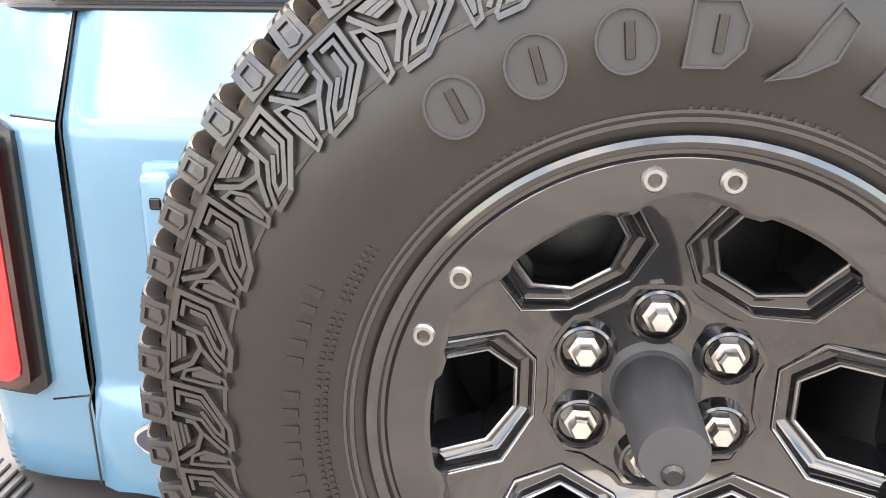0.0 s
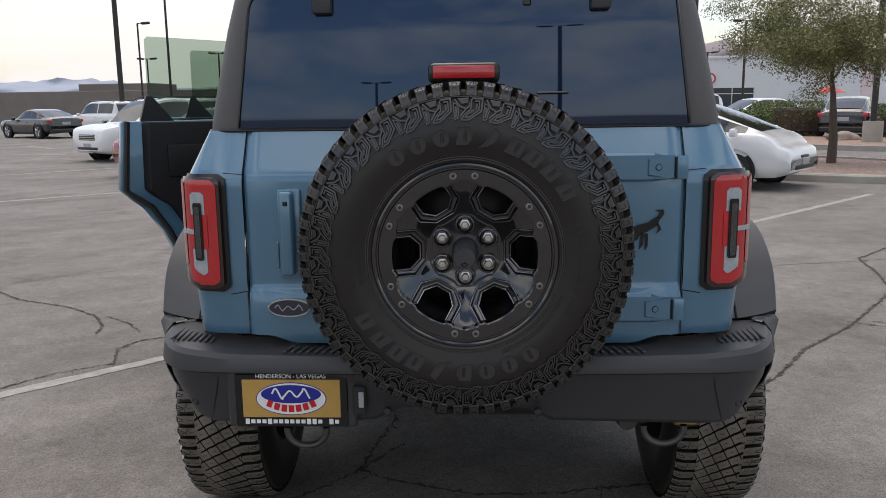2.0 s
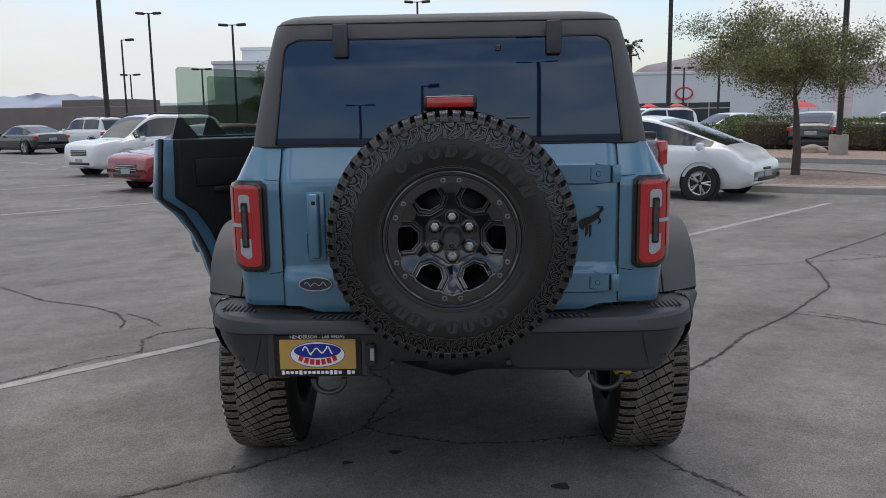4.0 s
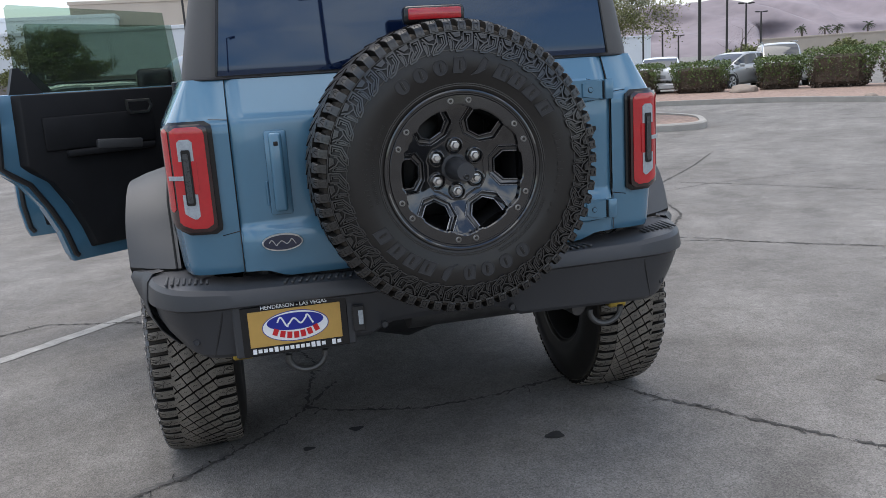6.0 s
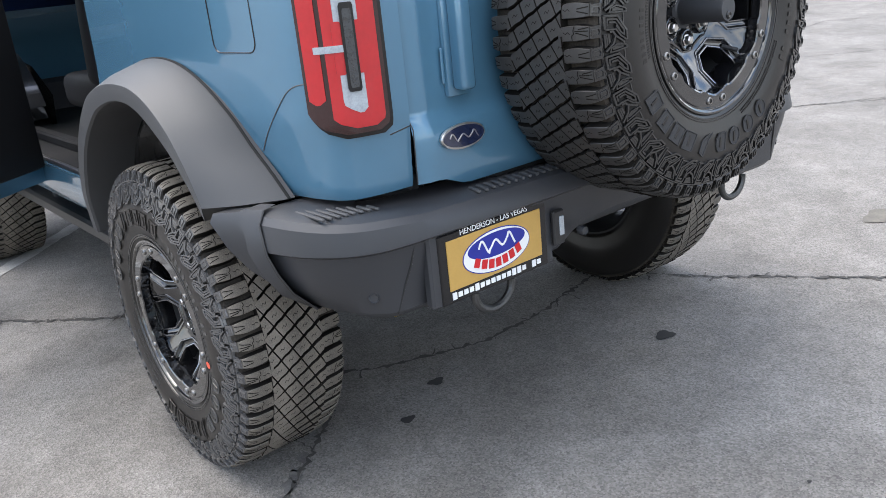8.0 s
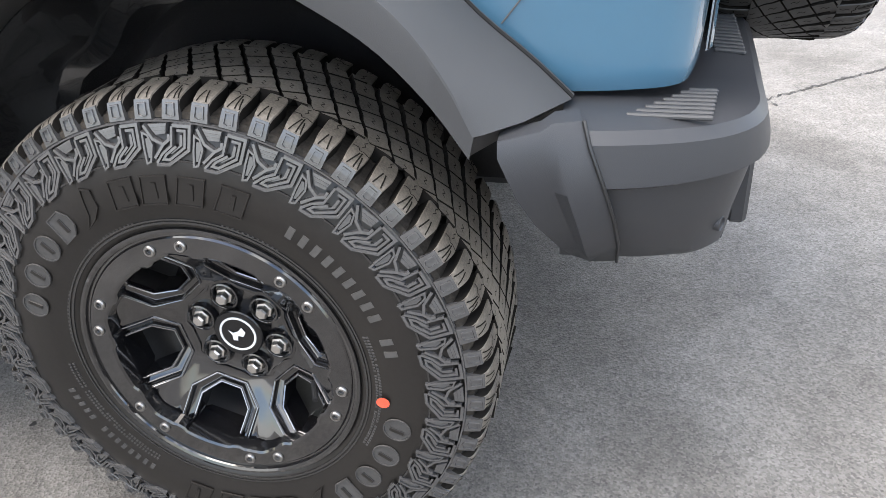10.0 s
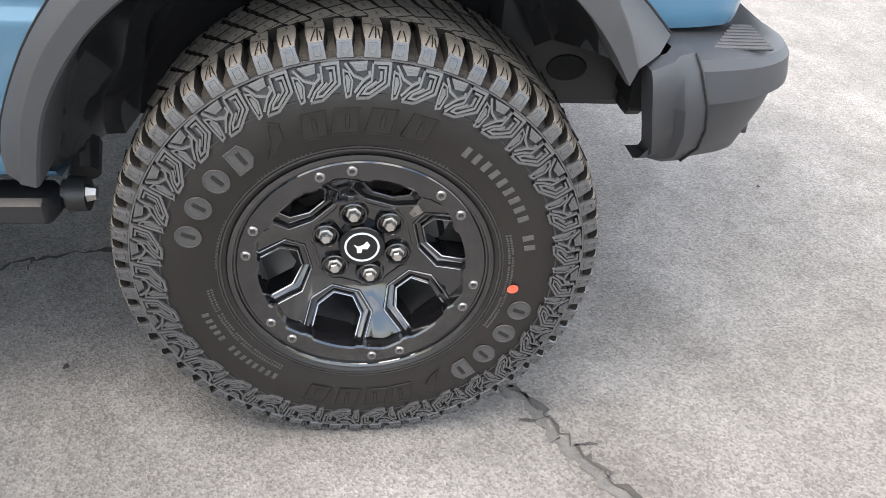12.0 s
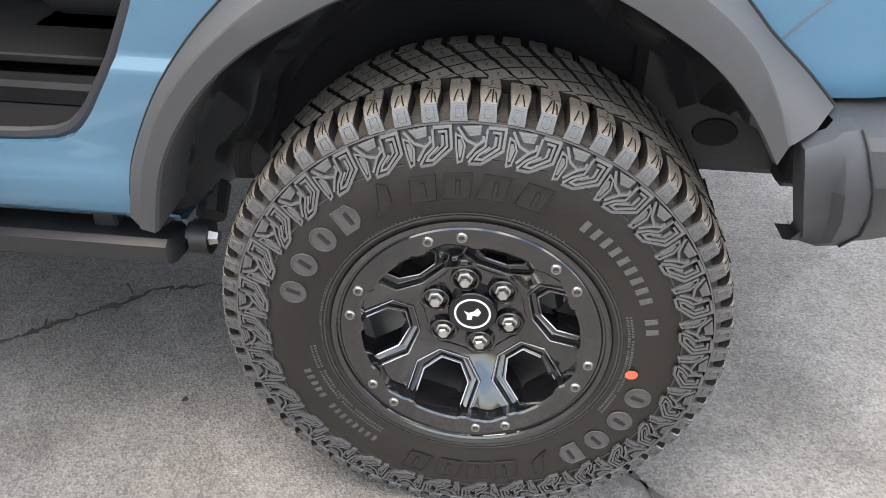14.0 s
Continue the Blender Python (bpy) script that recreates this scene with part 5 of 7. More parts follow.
    for name, rx, rz, dz, m, dy in (("plate_oval", 0.108, 0.052, 0.0, NAVY, 0.0), ("plate_oval", 0.1055, 0.0495, 0.0, WHITE, -0.0006), ("plate_oval", 0.092, 0.029, 0.015, NAVY, -0.0012)):
        bm = bmesh.new()
        prism(bm, oval_pts(0, 0, rx, rz, 40), 0.001)
        bmesh.ops.translate(bm, vec=(-0.521, y + dy, 0.672 + dz), verts=bm.verts)
        part(name, bm, m, pf)
    for k in range(7):
        u = (k - 3) / 3.0
        bm = bmesh.new()
        box(bm, (-0.521 + u * 0.066, y - 0.0018, 0.641 + 0.016 * u * u), (0.0165, 0.001, 0.022), 0, Matrix.Rotation(-0.38 * u, 4, "Y"))
        part("plate_print", bm, REDPRINT, pf)
    bm = bmesh.new()
    strip(bm, [(-0.521 - 0.058 + 0.116 * k / 40, 0.688 + 0.0125 * math.sin(k * 0.42) * (1.3 if k < 12 or k > 32 else 0.75)) for k in range(41)], 0.0056, 0.0008, y - 0.0012)
    part("plate_script", bm, WHITE, pf, "plain white wavy stroke")
    for k in range(17):
        if k == 14:
            continue
        bm = bmesh.new()
        box(bm, (-0.521 - 0.138 + 0.0172 * k, y + 0.0028, 0.5985), (0.0125, 0.002, 0.017 if k in (0, 4, 11, 12, 15) else 0.012), 0)
        part("plate_print", bm, WHITE, pf)
    cu = bpy.data.curves.new("plate_text", "FONT")
    cu.body, cu.size, cu.align_x, cu.extrude = "HENDERSON - LAS VEGAS", 0.0185, "CENTER", 0.0006
    cu.materials.append(WHITE)
    tx = new("plate_text", cu)
    tx.parent = pf
    tx.matrix_basis = pose(-0.521, 0.1933, 0.7365, 90, 0, 0)
    bm = bmesh.new()
    box(bm, (-0.313, 0.190, 0.668), (0.040, 0.014, 0.090), 0.004)
    lm = part("lamp_pocket", bm, BLACK, b)
    bm = bmesh.new()
    box(bm, (-0.306, 0.184, 0.672), (0.016, 0.008, 0.050), 0.002)
    part("plate_lamp", bm, WHITELENS, lm)
    # recovery hooks
    for x, yy in ((-0.49, 0.25), (0.62, 0.28)):
        bm = bmesh.new()
        tube(bm, [(x + 0.062 * math.cos(a), yy, 0.548 + 0.052 * math.sin(a)) for a in (math.pi * (0.95 + 1.10 * k / 16) for k in range(17))], 0.011, 10)
        part("recovery_hook", bm, STEELDARK, b, "black steel recovery loop")


LIP = [(1.548, 0.600), (1.535, 0.655), (1.510, 0.735), (1.470, 0.810), (1.415, 0.880), (1.350, 0.937), (1.278, 0.982), (1.187, 1.028), (1.06, 1.060), (0.942, 1.066), (0.85, 1.046), (0.765, 1.003), (0.69, 0.953), (0.627, 0.886), (0.580, 0.815)]
RIDGE = [(1.570, 0.610), (1.558, 0.660), (1.538, 0.735), (1.500, 0.822), (1.452, 0.890), (1.392, 0.952), (1.30, 1.022), (1.20, 1.073), (1.05, 1.106), (0.90, 1.108), (0.80, 1.085), (0.715, 1.040), (0.65, 0.985), (0.602, 0.915), (0.572, 0.848)]
EDGE = [(1.638, 0.605), (1.618, 0.683), (1.560, 0.800), (1.487, 0.900), (1.40, 0.988), (1.30, 1.072), (1.166, 1.138), (1.05, 1.153), (0.928, 1.146), (0.82, 1.117), (0.727, 1.073), (0.65, 1.020), (0.585, 0.955), (0.52, 0.900), (0.464, 0.846)]


def flare(side, yc):
    """Wheel-arch flare: body edge, ridge, lip, inner return."""
    n = 46
    lip, ridge, edge = (smooth_path([(y, z, 0) for y, z in c], n) for c in (LIP, RIDGE, EDGE))
    rows = []
    for i, (l, r, e) in enumerate(zip(lip, ridge, edge)):
        f = i / (n - 1)
        out = lerp_table([(0.0, 1.045), (0.10, 1.062), (0.5, 1.072), (0.9, 1.074), (1.0, 1.068)], f)
        in_x = lerp_table([(0.0, 0.926), (0.8, 0.918), (1.0, 0.898)], f)
        o = (e - r).normalized()
        row = []
        for q, x in ((e, in_x - 0.012), (e.lerp(r, 0.03), in_x + 0.012), (e.lerp(r, 0.5), 0.5 * (out + in_x) + 0.022), (e.lerp(r, 0.90), out - 0.010), (r, out), (r.lerp(l, 0.08), out + 0.001), (l, out - 0.004), (l - o * 0.004, out - 0.012), (l - o * 0.001, 0.90), (l + o * 0.03, 0.62)):
            row.append((side * x, yc - 1.008 + q.x, q.y))
        rows.append(row)
    bm = bmesh.new()
    vs = grid(bm, [r[:9] for r in rows])
    bm.faces.new(vs[-1])
    part("fender_flare", bm, FLARE, suv, "wide grey plastic wheel-arch flare", 24)
    # dark tube added to stand for the shaded gap between flare and body
    bm = bmesh.new()
    tube(bm, [Vector(r[0]).lerp(Vector(r[1]), 0.62) for r in rows], 0.0042, 6)
    part("flare_gap_line", bm, UNDER, suv, "thin dark line drawn for the gap along the flare")
    bm = bmesh.new()
    grid(bm, [r[8:] for r in rows])
    # liner barrel over the wheel: steps inwards in moulded ledges
    lin = []
    for k in range(41):
        a = math.pi * (0.045 + 0.76 * k / 40)
        box_in = -0.045 if any(abs(a / math.pi - c) < 0.05 for c in (0.43, 0.60)) else 0.0
        wave = 0.012 * math.sin(k * 0.9)
        lin.append([(side * x, yc + 0.02 + (0.552 + d) * math.cos(a), 0.455 + (0.590 + d) * math.sin(a)) for x, d in [(0.95, 0.02), (0.90, 0.006)] + [(0.86 - 0.0125 * i, -0.006 - box_in - 0.0040 * i + 0.0022 * (i % 2) + wave * i / 12) for i in range(13)] + [(0.695, -0.088 + wave), (0.60, -0.098), (0.585, -0.12), (0.585, -0.26)]])
    grid(bm, lin)
    part("arch_liner", bm, LINER, suv, "black moulded wheel-arch liner", 40)
    for a in (math.pi * 0.22, math.pi * 0.43, math.pi * 0.60, math.pi * 0.72):
        bm = bmesh.new()
        lathe(bm, [(0, 0.012), (-0.006, 0.011), (-0.010, 0.006), (-0.010, 0.0)], 12)
        bmesh.ops.transform(bm, matrix=pose(side * 0.80, yc + 0.02 + 0.562 * math.cos(a), 0.455 + 0.600 * math.sin(a)) @ Matrix.Rotation(math.pi / 2 - a, 4, "X") @ Matrix.Rotation(-math.pi / 2, 4, "X"), verts=bm.verts)
        part("liner_clip", bm, TRIMBLACK, suv)
    bm = bmesh.new()
    pts = [(yc - 0.30, 0.60), (yc + 0.57, 0.56), (yc + 0.55, 0.75), (yc + 0.40, 0.95), (yc + 0.1, 1.03), (yc - 0.12, 1.0), (yc - 0.40, 0.86)]
    vs = [bm.verts.new((side * 0.575, y, z)) for y, z in pts]
    vb = [bm.verts.new((side * 0.56, y, z)) for y, z in pts]
    bm.faces.new(vs)
    bm.faces.new(vb)
    part("inner_liner", bm, LINER, suv, "black inner arch panel")


def underbody():
    for s in (-1, 1):
        bm = bmesh.new()
        box(bm, (s * 0.50, 2.5, 0.62), (0.09, 3.7, 0.14), 0.012)
        box(bm, (s * 0.605, 0.565, 0.72), (0.06, 0.36, 0.29), 0.02)
        box(bm, (s * 0.62, 0.42, 0.70), (0.12, 0.06, 0.25), 0.015)
        part("frame_rail", bm, BLACK, suv, "black steel chassis rail")
        bm = bmesh.new()
        lathe(bm, [(0, 0.03), (-0.003, 0.028), (-0.003, 0.0)], 16)
        bmesh.ops.transform(bm, matrix=pose(s * 0.637, 0.575, 0.668, 0, 0, -90 * -s) @ Matrix.Diagonal((1.5, 1, 1, 1)), verts=bm.verts)
        part("rail_hole", bm, UNDER, suv)
    bm = bmesh.new()
    tube(bm, [(-0.86, AXLE_Y, AXLE_Z), (-0.3, AXLE_Y, AXLE_Z), (0, AXLE_Y, AXLE_Z + 0.01), (0.3, AXLE_Y, AXLE_Z), (0.86, AXLE_Y, AXLE_Z)], [0.045, 0.045, 0.13, 0.045, 0.045], 16)
    part("rear_axle", bm, BLACK, suv, "black rear axle")
    bm = bmesh.new()
    tube(bm, [(-0.86, AXLE_Y + 2.95, AXLE_Z), (0.86, AXLE_Y + 2.95, AXLE_Z)], 0.05, 12)
    part("front_axle", bm, BLACK, suv)
    bm = bmesh.new()
    tube(bm, [(-0.1, 0.46, 0.62), (0.42, 0.46, 0.62)], 0.095, 18)
    tube(bm, [(0.42, 0.42, 0.60), (0.50, 0.33, 0.585), (0.52, 0.27, 0.575)], 0.035, 14)
    part("exhaust_muffler", bm, STEELDARK, suv, "steel exhaust box under the bumper")
    bm = bmesh.new()
    box(bm, (0, 3.0, 0.655), (1.62, 2.7, 0.08), 0.02)
    box(bm, (0, 1.2, 0.70), (1.0, 1.7, 0.10), 0.02)
    box(bm, (0, 0.72, 0.93), (0.9, 0.86, 0.30), 0.03)
    part("floor_pan", bm, UNDER, suv, "black floor pan")
    bm = bmesh.new()
    box(bm, (0, 0.40, 0.70), (1.5, 0.12, 0.16), 0.01)
    part("rear_crossmember", bm, UNDER, suv)


def sill_and_interior():
    for s in (-1, 1):
        bm = bmesh.new()
        grid(bm, [[(s * x, y, z) for x, z in ((0.913, 0.6795), (0.905, 0.684), (0.86, 0.685), (0.80, 0.684))] for y in (1.62, 2.2, 3.0, 3.55)])
        part("sill_top", bm, BLUE, suv, "blue-grey door sill", 40)
        bm = bmesh.new()
        box(bm, (s * 0.815, 2.6, 0.690), (0.13, 1.86, 0.012), 0.004)
        box(bm, (s * 0.74, 2.5, 0.715), (0.06, 1.75, 0.05), 0.01)
        part("sill_plate", bm, SEATMAT, suv, "black sill plate")
        # tubular step
        bm = bmesh.new()
        rows = []
        for y in (1.585, 1.60, 1.61, 3.40, 3.42):
            sh = 0.35 if y in (1.585,) else (0.85 if y in (1.60, 3.42) else 1.0)
            rows.append([(s * (0.865 + dx * sh), y, 0.462 + dz * sh) for dx, dz in ((-0.045, 0.024), (0.030, 0.028), (0.045, 0.018), (0.045, -0.018), (0.030, -0.030), (-0.045, -0.026))])
        vs = grid(bm, rows, wrap_col=True)
        bm.faces.new(vs[0])
        st = part("side_step", bm, BLACK, suv, "black tubular side step", 30)
        bm = bmesh.new()
        tube(bm, [(s * 0.835, 1.555, 0.464), (s * 0.835, 1.590, 0.464)], [0.024, 0.030], 16)
        part("step_end", bm, BLACK, st)
        bm = bmesh.new()
        tube(bm, [(s * 0.848, 1.540, 0.472), (s * 0.848, 1.575, 0.472)], [0.034, 0.036], 18)
        tube(bm, [(s * 0.800, 1.556, 0.490), (s * 0.740, 1.565, 0.530)], [0.030, 0.034], 10)
        part("step_eye", bm, BLACK, st, "black mounting eye of the step")
        bm = bmesh.new()
        tube(bm, [(s * 0.856, 1.522, 0.478), (s * 0.856, 1.541, 0.478)], [0.013, 0.017], 6)
        part("step_bolt", bm, CHROME, st, "bright step mounting bolt")
        for y in (1.75, 2.25, 2.8):
            bm = bmesh.new()
            box(bm, (s * 0.78, y, 0.505), (0.16, 0.05, 0.05), 0.006)
            part("step_bracket", bm, BLACK, st)
    bm = bmesh.new()
    box(bm, (0, 1.90, 0.74), (1.30, 0.62, 0.02), 0.004)
    part("floor_mat", bm, MATTING, suv, "dark rubber floor mat")
    for x in (-0.42, 0.42):
        bm = bmesh.new()
        box(bm, (x, 1.62, 0.93), (0.62, 0.50, 0.16), 0.05, seg=3)
        part("rear_seat", bm, SEATMAT, suv, "black rear seat cushion")
        bm = bmesh.new()
        box(bm, (x, 1.34, 1.26), (0.62, 0.16, 0.62), 0.05, Matrix.Rotation(radians(12), 4, "X"), 3)
        part("rear_backrest", bm, SEATMAT, suv)
        bm = bmesh.new()
        box(bm, (x * 0.95, 2.70, 0.93), (0.54, 0.52, 0.16), 0.05, seg=3)
        box(bm, (x * 0.95, 2.44, 1.28), (0.54, 0.14, 0.66), 0.05, Matrix.Rotation(radians(12), 4, "X"), 3)
        part("front_seat", bm, SEATMAT, suv, "black front seat")


def side_door(hinge_y, swing, length, rear):
    """An open door seen from inside: blue shell, black card, frameless glass."""
    m = pose(-0.945, hinge_y, 0, 0, 0, -swing)
    top = 1.475
    if rear:
        line = [(0.0, 0.60), (0.79, 0.60), (0.805, 0.645), (0.84, 0.77), (0.90, 0.90), (0.98, 1.03), (1.06, 1.085), (1.105, 1.125), (1.075, top), (0.0, top)]
    else:
        line = [(0.0, 0.60), (1.13, 0.60), (1.15, 0.66), (1.17, 0.80), (1.17, top), (0.0, top)]
    # local frame: u runs towards -y, the outside looks to -x
    bm = bmesh.new()
    lo = [bm.verts.new((0.0, -u, z)) for u, z in line]
    hi = [bm.verts.new((0.055, -u, z)) for u, z in line]
    n = len(line)
    bm.faces.new(lo)
    bm.faces.new(hi)
    for i in range(n):
        bm.faces.new((lo[i], lo[(i + 1) % n], hi[(i + 1) % n], hi[i]))
    bmesh.ops.bevel(bm, geom=list(bm.edges), offset=0.010, segments=2, affect="EDGES", profile=0.5)
    d = part("side_door", bm, BLUE, suv, "open blue-grey door with black inner panel")
    d.matrix_basis = m
    cu, cz = length * 0.45, 1.06
    inner = [(max(0.03, u - 0.100 if u > 0.1 else 0.03), min(top - 0.005, max(z, 0.66))) for u, z in line]
    inner = [(u - (0.02 if u > 0.5 and z < 1.2 else 0), z) for u, z in inner]
    bm = bmesh.new()
    lo = [bm.verts.new((0.055, -u, z)) for u, z in inner]
    hi = [bm.verts.new((0.105, -(cu + (u - cu) * 0.96), cz + (z - cz) * 0.96 + (0.015 if z > 1.3 else 0))) for u, z in inner]
    for i in range(n):
        bm.faces.new((lo[i], lo[(i + 1) % n], hi[(i + 1) % n], hi[i]))
    bm.faces.new(hi)
    bmesh.ops.bevel(bm, geom=list(bm.edges), offset=0.008, segments=2, affect="EDGES", profile=0.5)
    card = part("door_card", bm, SEATMAT, d, "black moulded door panel")
    bm = bmesh.new()
    tube(bm, [(0.058, -(u - 0.028 if u > 0.1 else 0.02), max(z, 0.63)) for u, z in line[1:-1]], 0.015, 8)
    part("door_seal", bm, BLACK, d, "black rubber seal")
    bm = bmesh.new()
    box(bm, (0.110, -0.56, 1.27), (0.02, 0.62, 0.17), 0.012, seg=2)
    box(bm, (0.115, -0.52, 1.165), (0.05, 0.50, 0.035), 0.012, seg=2)
    part("door_armrest", bm, SEATMAT, d)
    bm = bmesh.new()
    box(bm, (0.130, -0.48, 1.19), (0.03, 0.26, 0.05), 0.010, Matrix.Rotation(radians(-4), 4, "X"), 2)
    part("door_pull", bm, FLARE, d, "grey grab pull")
    bm = bmesh.new()
    lo2 = [(-0.070, 0.032), (0.060, 0.032), (0.072, 0.0), (0.050, -0.032), (-0.055, -0.032), (-0.07, -0.01)]
    strip(bm, lo2, 0.012, 0.008, 0, closed=True)
    bmesh.ops.transform(bm, matrix=Matrix.Translation((0.128, -0.34, 1.375)) @ Matrix.Rotation(radians(90), 4, "Z"), verts=bm.verts)
    part("inside_handle", bm, CHROME, d, "chrome handle bezel")
    bm = bmesh.new()
    box(bm, (0.030, -1.032, 1.20), (0.03, 0.012, 0.05), 0.004)
    part("door_latch", bm, CHROME, d)
    # glass, a thin slab
    bm = bmesh.new()
    u1 = 0.93 if rear else 0.98
    pts = [(0.02, top - 0.03), (u1, top - 0.03), (u1 - 0.005, 1.885), (u1 - 0.02, 1.90), (0.06, 1.875)]
    a = [bm.verts.new((0.030, -u, z)) for u, z in pts]
    b = [bm.verts.new((0.034, -u, z)) for u, z in pts]
    bm.faces.new(a)
    bm.faces.new(b)
    for i in range(len(pts)):
        bm.faces.new((a[i], a[(i + 1) % len(pts)], b[(i + 1) % len(pts)], b[i]))
    gl = part("door_glass", bm, DOORGLASS, d, "green tinted frameless window")
    gl.visible_shadow = False
    bm = bmesh.new()
    tri = [(u1 + 0.05, top - 0.01), (u1 - 0.13, top - 0.01), (u1 - 0.02, 1.60), (u1 + 0.01, 1.60)]
    a = [bm.verts.new((0.022, -u, z)) for u, z in tri]
    b = [bm.verts.new((0.050, -u, z)) for u, z in tri]
    bm.faces.new(a)
    bm.faces.new(b)
    for i in range(4):
        bm.faces.new((a[i], a[(i + 1) % 4], b[(i + 1) % 4], b[i]))
    part("glass_corner", bm, BLACK, d)


def front_body():
    bm = bmesh.new()
    rows = []
    for y, w, z in ((3.55, 0.92, 1.30), (3.7, 0.92, 1.31), (4.2, 0.91, 1.29), (4.7, 0.88, 1.24), (4.80, 0.86, 1.10), (4.82, 0.85, 0.75)):
        rows.append([(-w, y, 0.70), (-w, y, z - 0.12), (-w + 0.05, y, z - 0.02), (-w + 0.14, y, z), (0, y, z + 0.02), (w - 0.14, y, z), (w - 0.05, y, z - 0.02), (w, y, z - 0.12), (w, y, 0.70)])
    grid(bm, rows, keep=lambda c: not (abs(c.x) > 0.8 and c.z < 1.0 and abs(c.y - AXLE_Y - 2.95) < 0.5))
    part("front_body", bm, BLUE, suv, "blue-grey bonnet and front wings", 40)
    bm = bmesh.new()
    rows = [[(-0.78, 3.50, 1.30), (0.78, 3.50, 1.30)], [(-0.66, 3.22, 1.93), (0.66, 3.22, 1.93)]]
    grid(bm, rows)
    part("windscreen", bm, DARKGLASS, suv, "raked windscreen")
    for s in (-1, 1):
        bm = bmesh.new()
        tube(bm, [(s * 0.80, 3.52, 1.28), (s * 0.68, 3.22, 1.94)], 0.03, 8)
        part("screen_pillar", bm, BLACK, suv)
        bm = bmesh.new()
        box(bm, (s * 1.13, 3.50, 1.50), (0.24, 0.10, 0.20), 0.035, seg=3)
        box(bm, (s * 0.98, 3.52, 1.40), (0.12, 0.06, 0.05), 0.015)
        part("door_mirror", bm, TRIMBLACK, suv, "black exterior mirror")
    bm = bmesh.new()
    box(bm, (0, 4.86, 0.72), (1.85, 0.16, 0.26), 0.03)
    part("front_bumper", bm, PLASTIC, suv)


for s in (-1, 1):
    quarter_panel(s)
    tail_lamp(s)
    flare(s, AXLE_Y)
    flare(s, AXLE_Y + 2.95)
tailgate()
hardtop()
bumper()
underbody()
sill_and_interior()
# the far side is shut: unseen doors added to keep daylight out of the cabin
for _y0, _y1 in ((1.50, 2.62), (2.63, 3.60)):
    bm = bmesh.new()
    box(bm, (0.905, (_y0 + _y1) / 2, 1.08), (0.05, _y1 - _y0 - 0.006, 0.80), 0.012, seg=2)
    _d = part("closed_door", bm, BLUE, suv, "shut blue-grey side door")
    bm = bmesh.new()
    box(bm, (0.80, (_y0 + _y1) / 2, 1.67), (0.012, _y1 - _y0 - 0.02, 0.40), 0.003, Matrix.Rotation(radians(-11), 4, "Y"))
    part("closed_door_glass", bm, DARKGLASS, _d, "dark side window")
side_door(2.65, 53, 1.03, True)
side_door(3.62, 67, 1.12, False)
front_body()

# the body shell tapers in a little against the first sizes
NARROW = 0.985
for _ob in list(suv.children):
    if "wheel" in _ob.name:
        continue
    if "rear_bumper" in _ob.name:
        continue
    if "side_door" in _ob.name:
        _ob.location.x *= NARROW
    else:
        _ob.matrix_basis = Matrix.Diagonal((NARROW, 1, 1, 1)) @ _ob.matrix_basis

# ---- things round the car park ----
CONCRETE = mat("pale_kerb_concrete", (0.34, 0.32, 0.29), 0.85, 0, 0.2, 3, 60, 0.3)
GRAVEL = mat("red_brown_gravel", (0.15, 0.092, 0.070), 0.9, 0, 0.5, 14, 40, 1.0, tint=(0.31, 0.22, 0.175))
BARK = mat("dark_bark", (0.075, 0.058, 0.045), 0.9, 0, 0.35, 12, 60, 0.6)
LEAF = mat("olive_leaf", (0.088, 0.105, 0.034), 0.6, 0, 0.35, 2, 30, island=0.5, tint=(0.17, 0.175, 0.062))
HEDGELEAF = mat("hedge_leaf", (0.060, 0.100, 0.022), 0.6, 0, 0.35, 2, 30, island=0.5, tint=(0.10, 0.14, 0.035))
DRYLEAF = mat("dry_hedge_twig", (0.085, 0.060, 0.042), 0.8, 0, 0.35, 4, 30, island=0.4)
PALM = mat("palm_frond", (0.045, 0.065, 0.025), 0.6, 0, 0.3, 3, 30, island=0.3)
POLE = mat("bronze_pole_paint", (0.035, 0.032, 0.030), 0.5, 0.3, 0.2, 3, 60)
BLOCKWALL = mat("grey_brown_block_wall", (0.19, 0.165, 0.15), 0.9, 0, 0.15, 1, 20, 0.2)
STUCCO = mat("white_stucco", (0.66, 0.68, 0.70), 0.8, 0, 0.05, 0.4, 20)
TAN = mat("tan_stucco", (0.42, 0.36, 0.30), 0.85, 0, 0.08, 0.4, 20)
WINDOWDARK = mat("dark_shop_window", (0.035, 0.045, 0.055), 0.1, 0, 0.2, 0.5, 10)
HILL = mat("hazy_desert_hill", (0.235, 0.20, 0.215), 1.0, 0, 0.25, 0.004, 0.03)
# the pale blue haze of distance is put into this hill colour
HILLFAR = mat("blue_haze_hill", (0.33, 0.37, 0.45), 1.0, 0, 0.12, 0.003, 0.02)
ROCKMAT = mat("pale_boulder", (0.27, 0.22, 0.18), 0.9, 0, 0.25, 4, 40, 0.6)
CANOPY = mat("red_canopy_cloth", (0.55, 0.06, 0.05), 0.7, 0, 0.1, 2, 30)
CAR_WHITE = mat("white_car_paint", (0.72, 0.73, 0.74), 0.25, 0, 0.03, 1, 30, coat=1.0)
CAR_RED = mat("dark_red_car_paint", (0.26, 0.010, 0.018), 0.25, 0.2, 0.05, 1, 30, coat=1.0)
CAR_BLACK = mat("black_car_paint", (0.012, 0.012, 0.014), 0.2, 0, 0.1, 1, 30, coat=1.0)
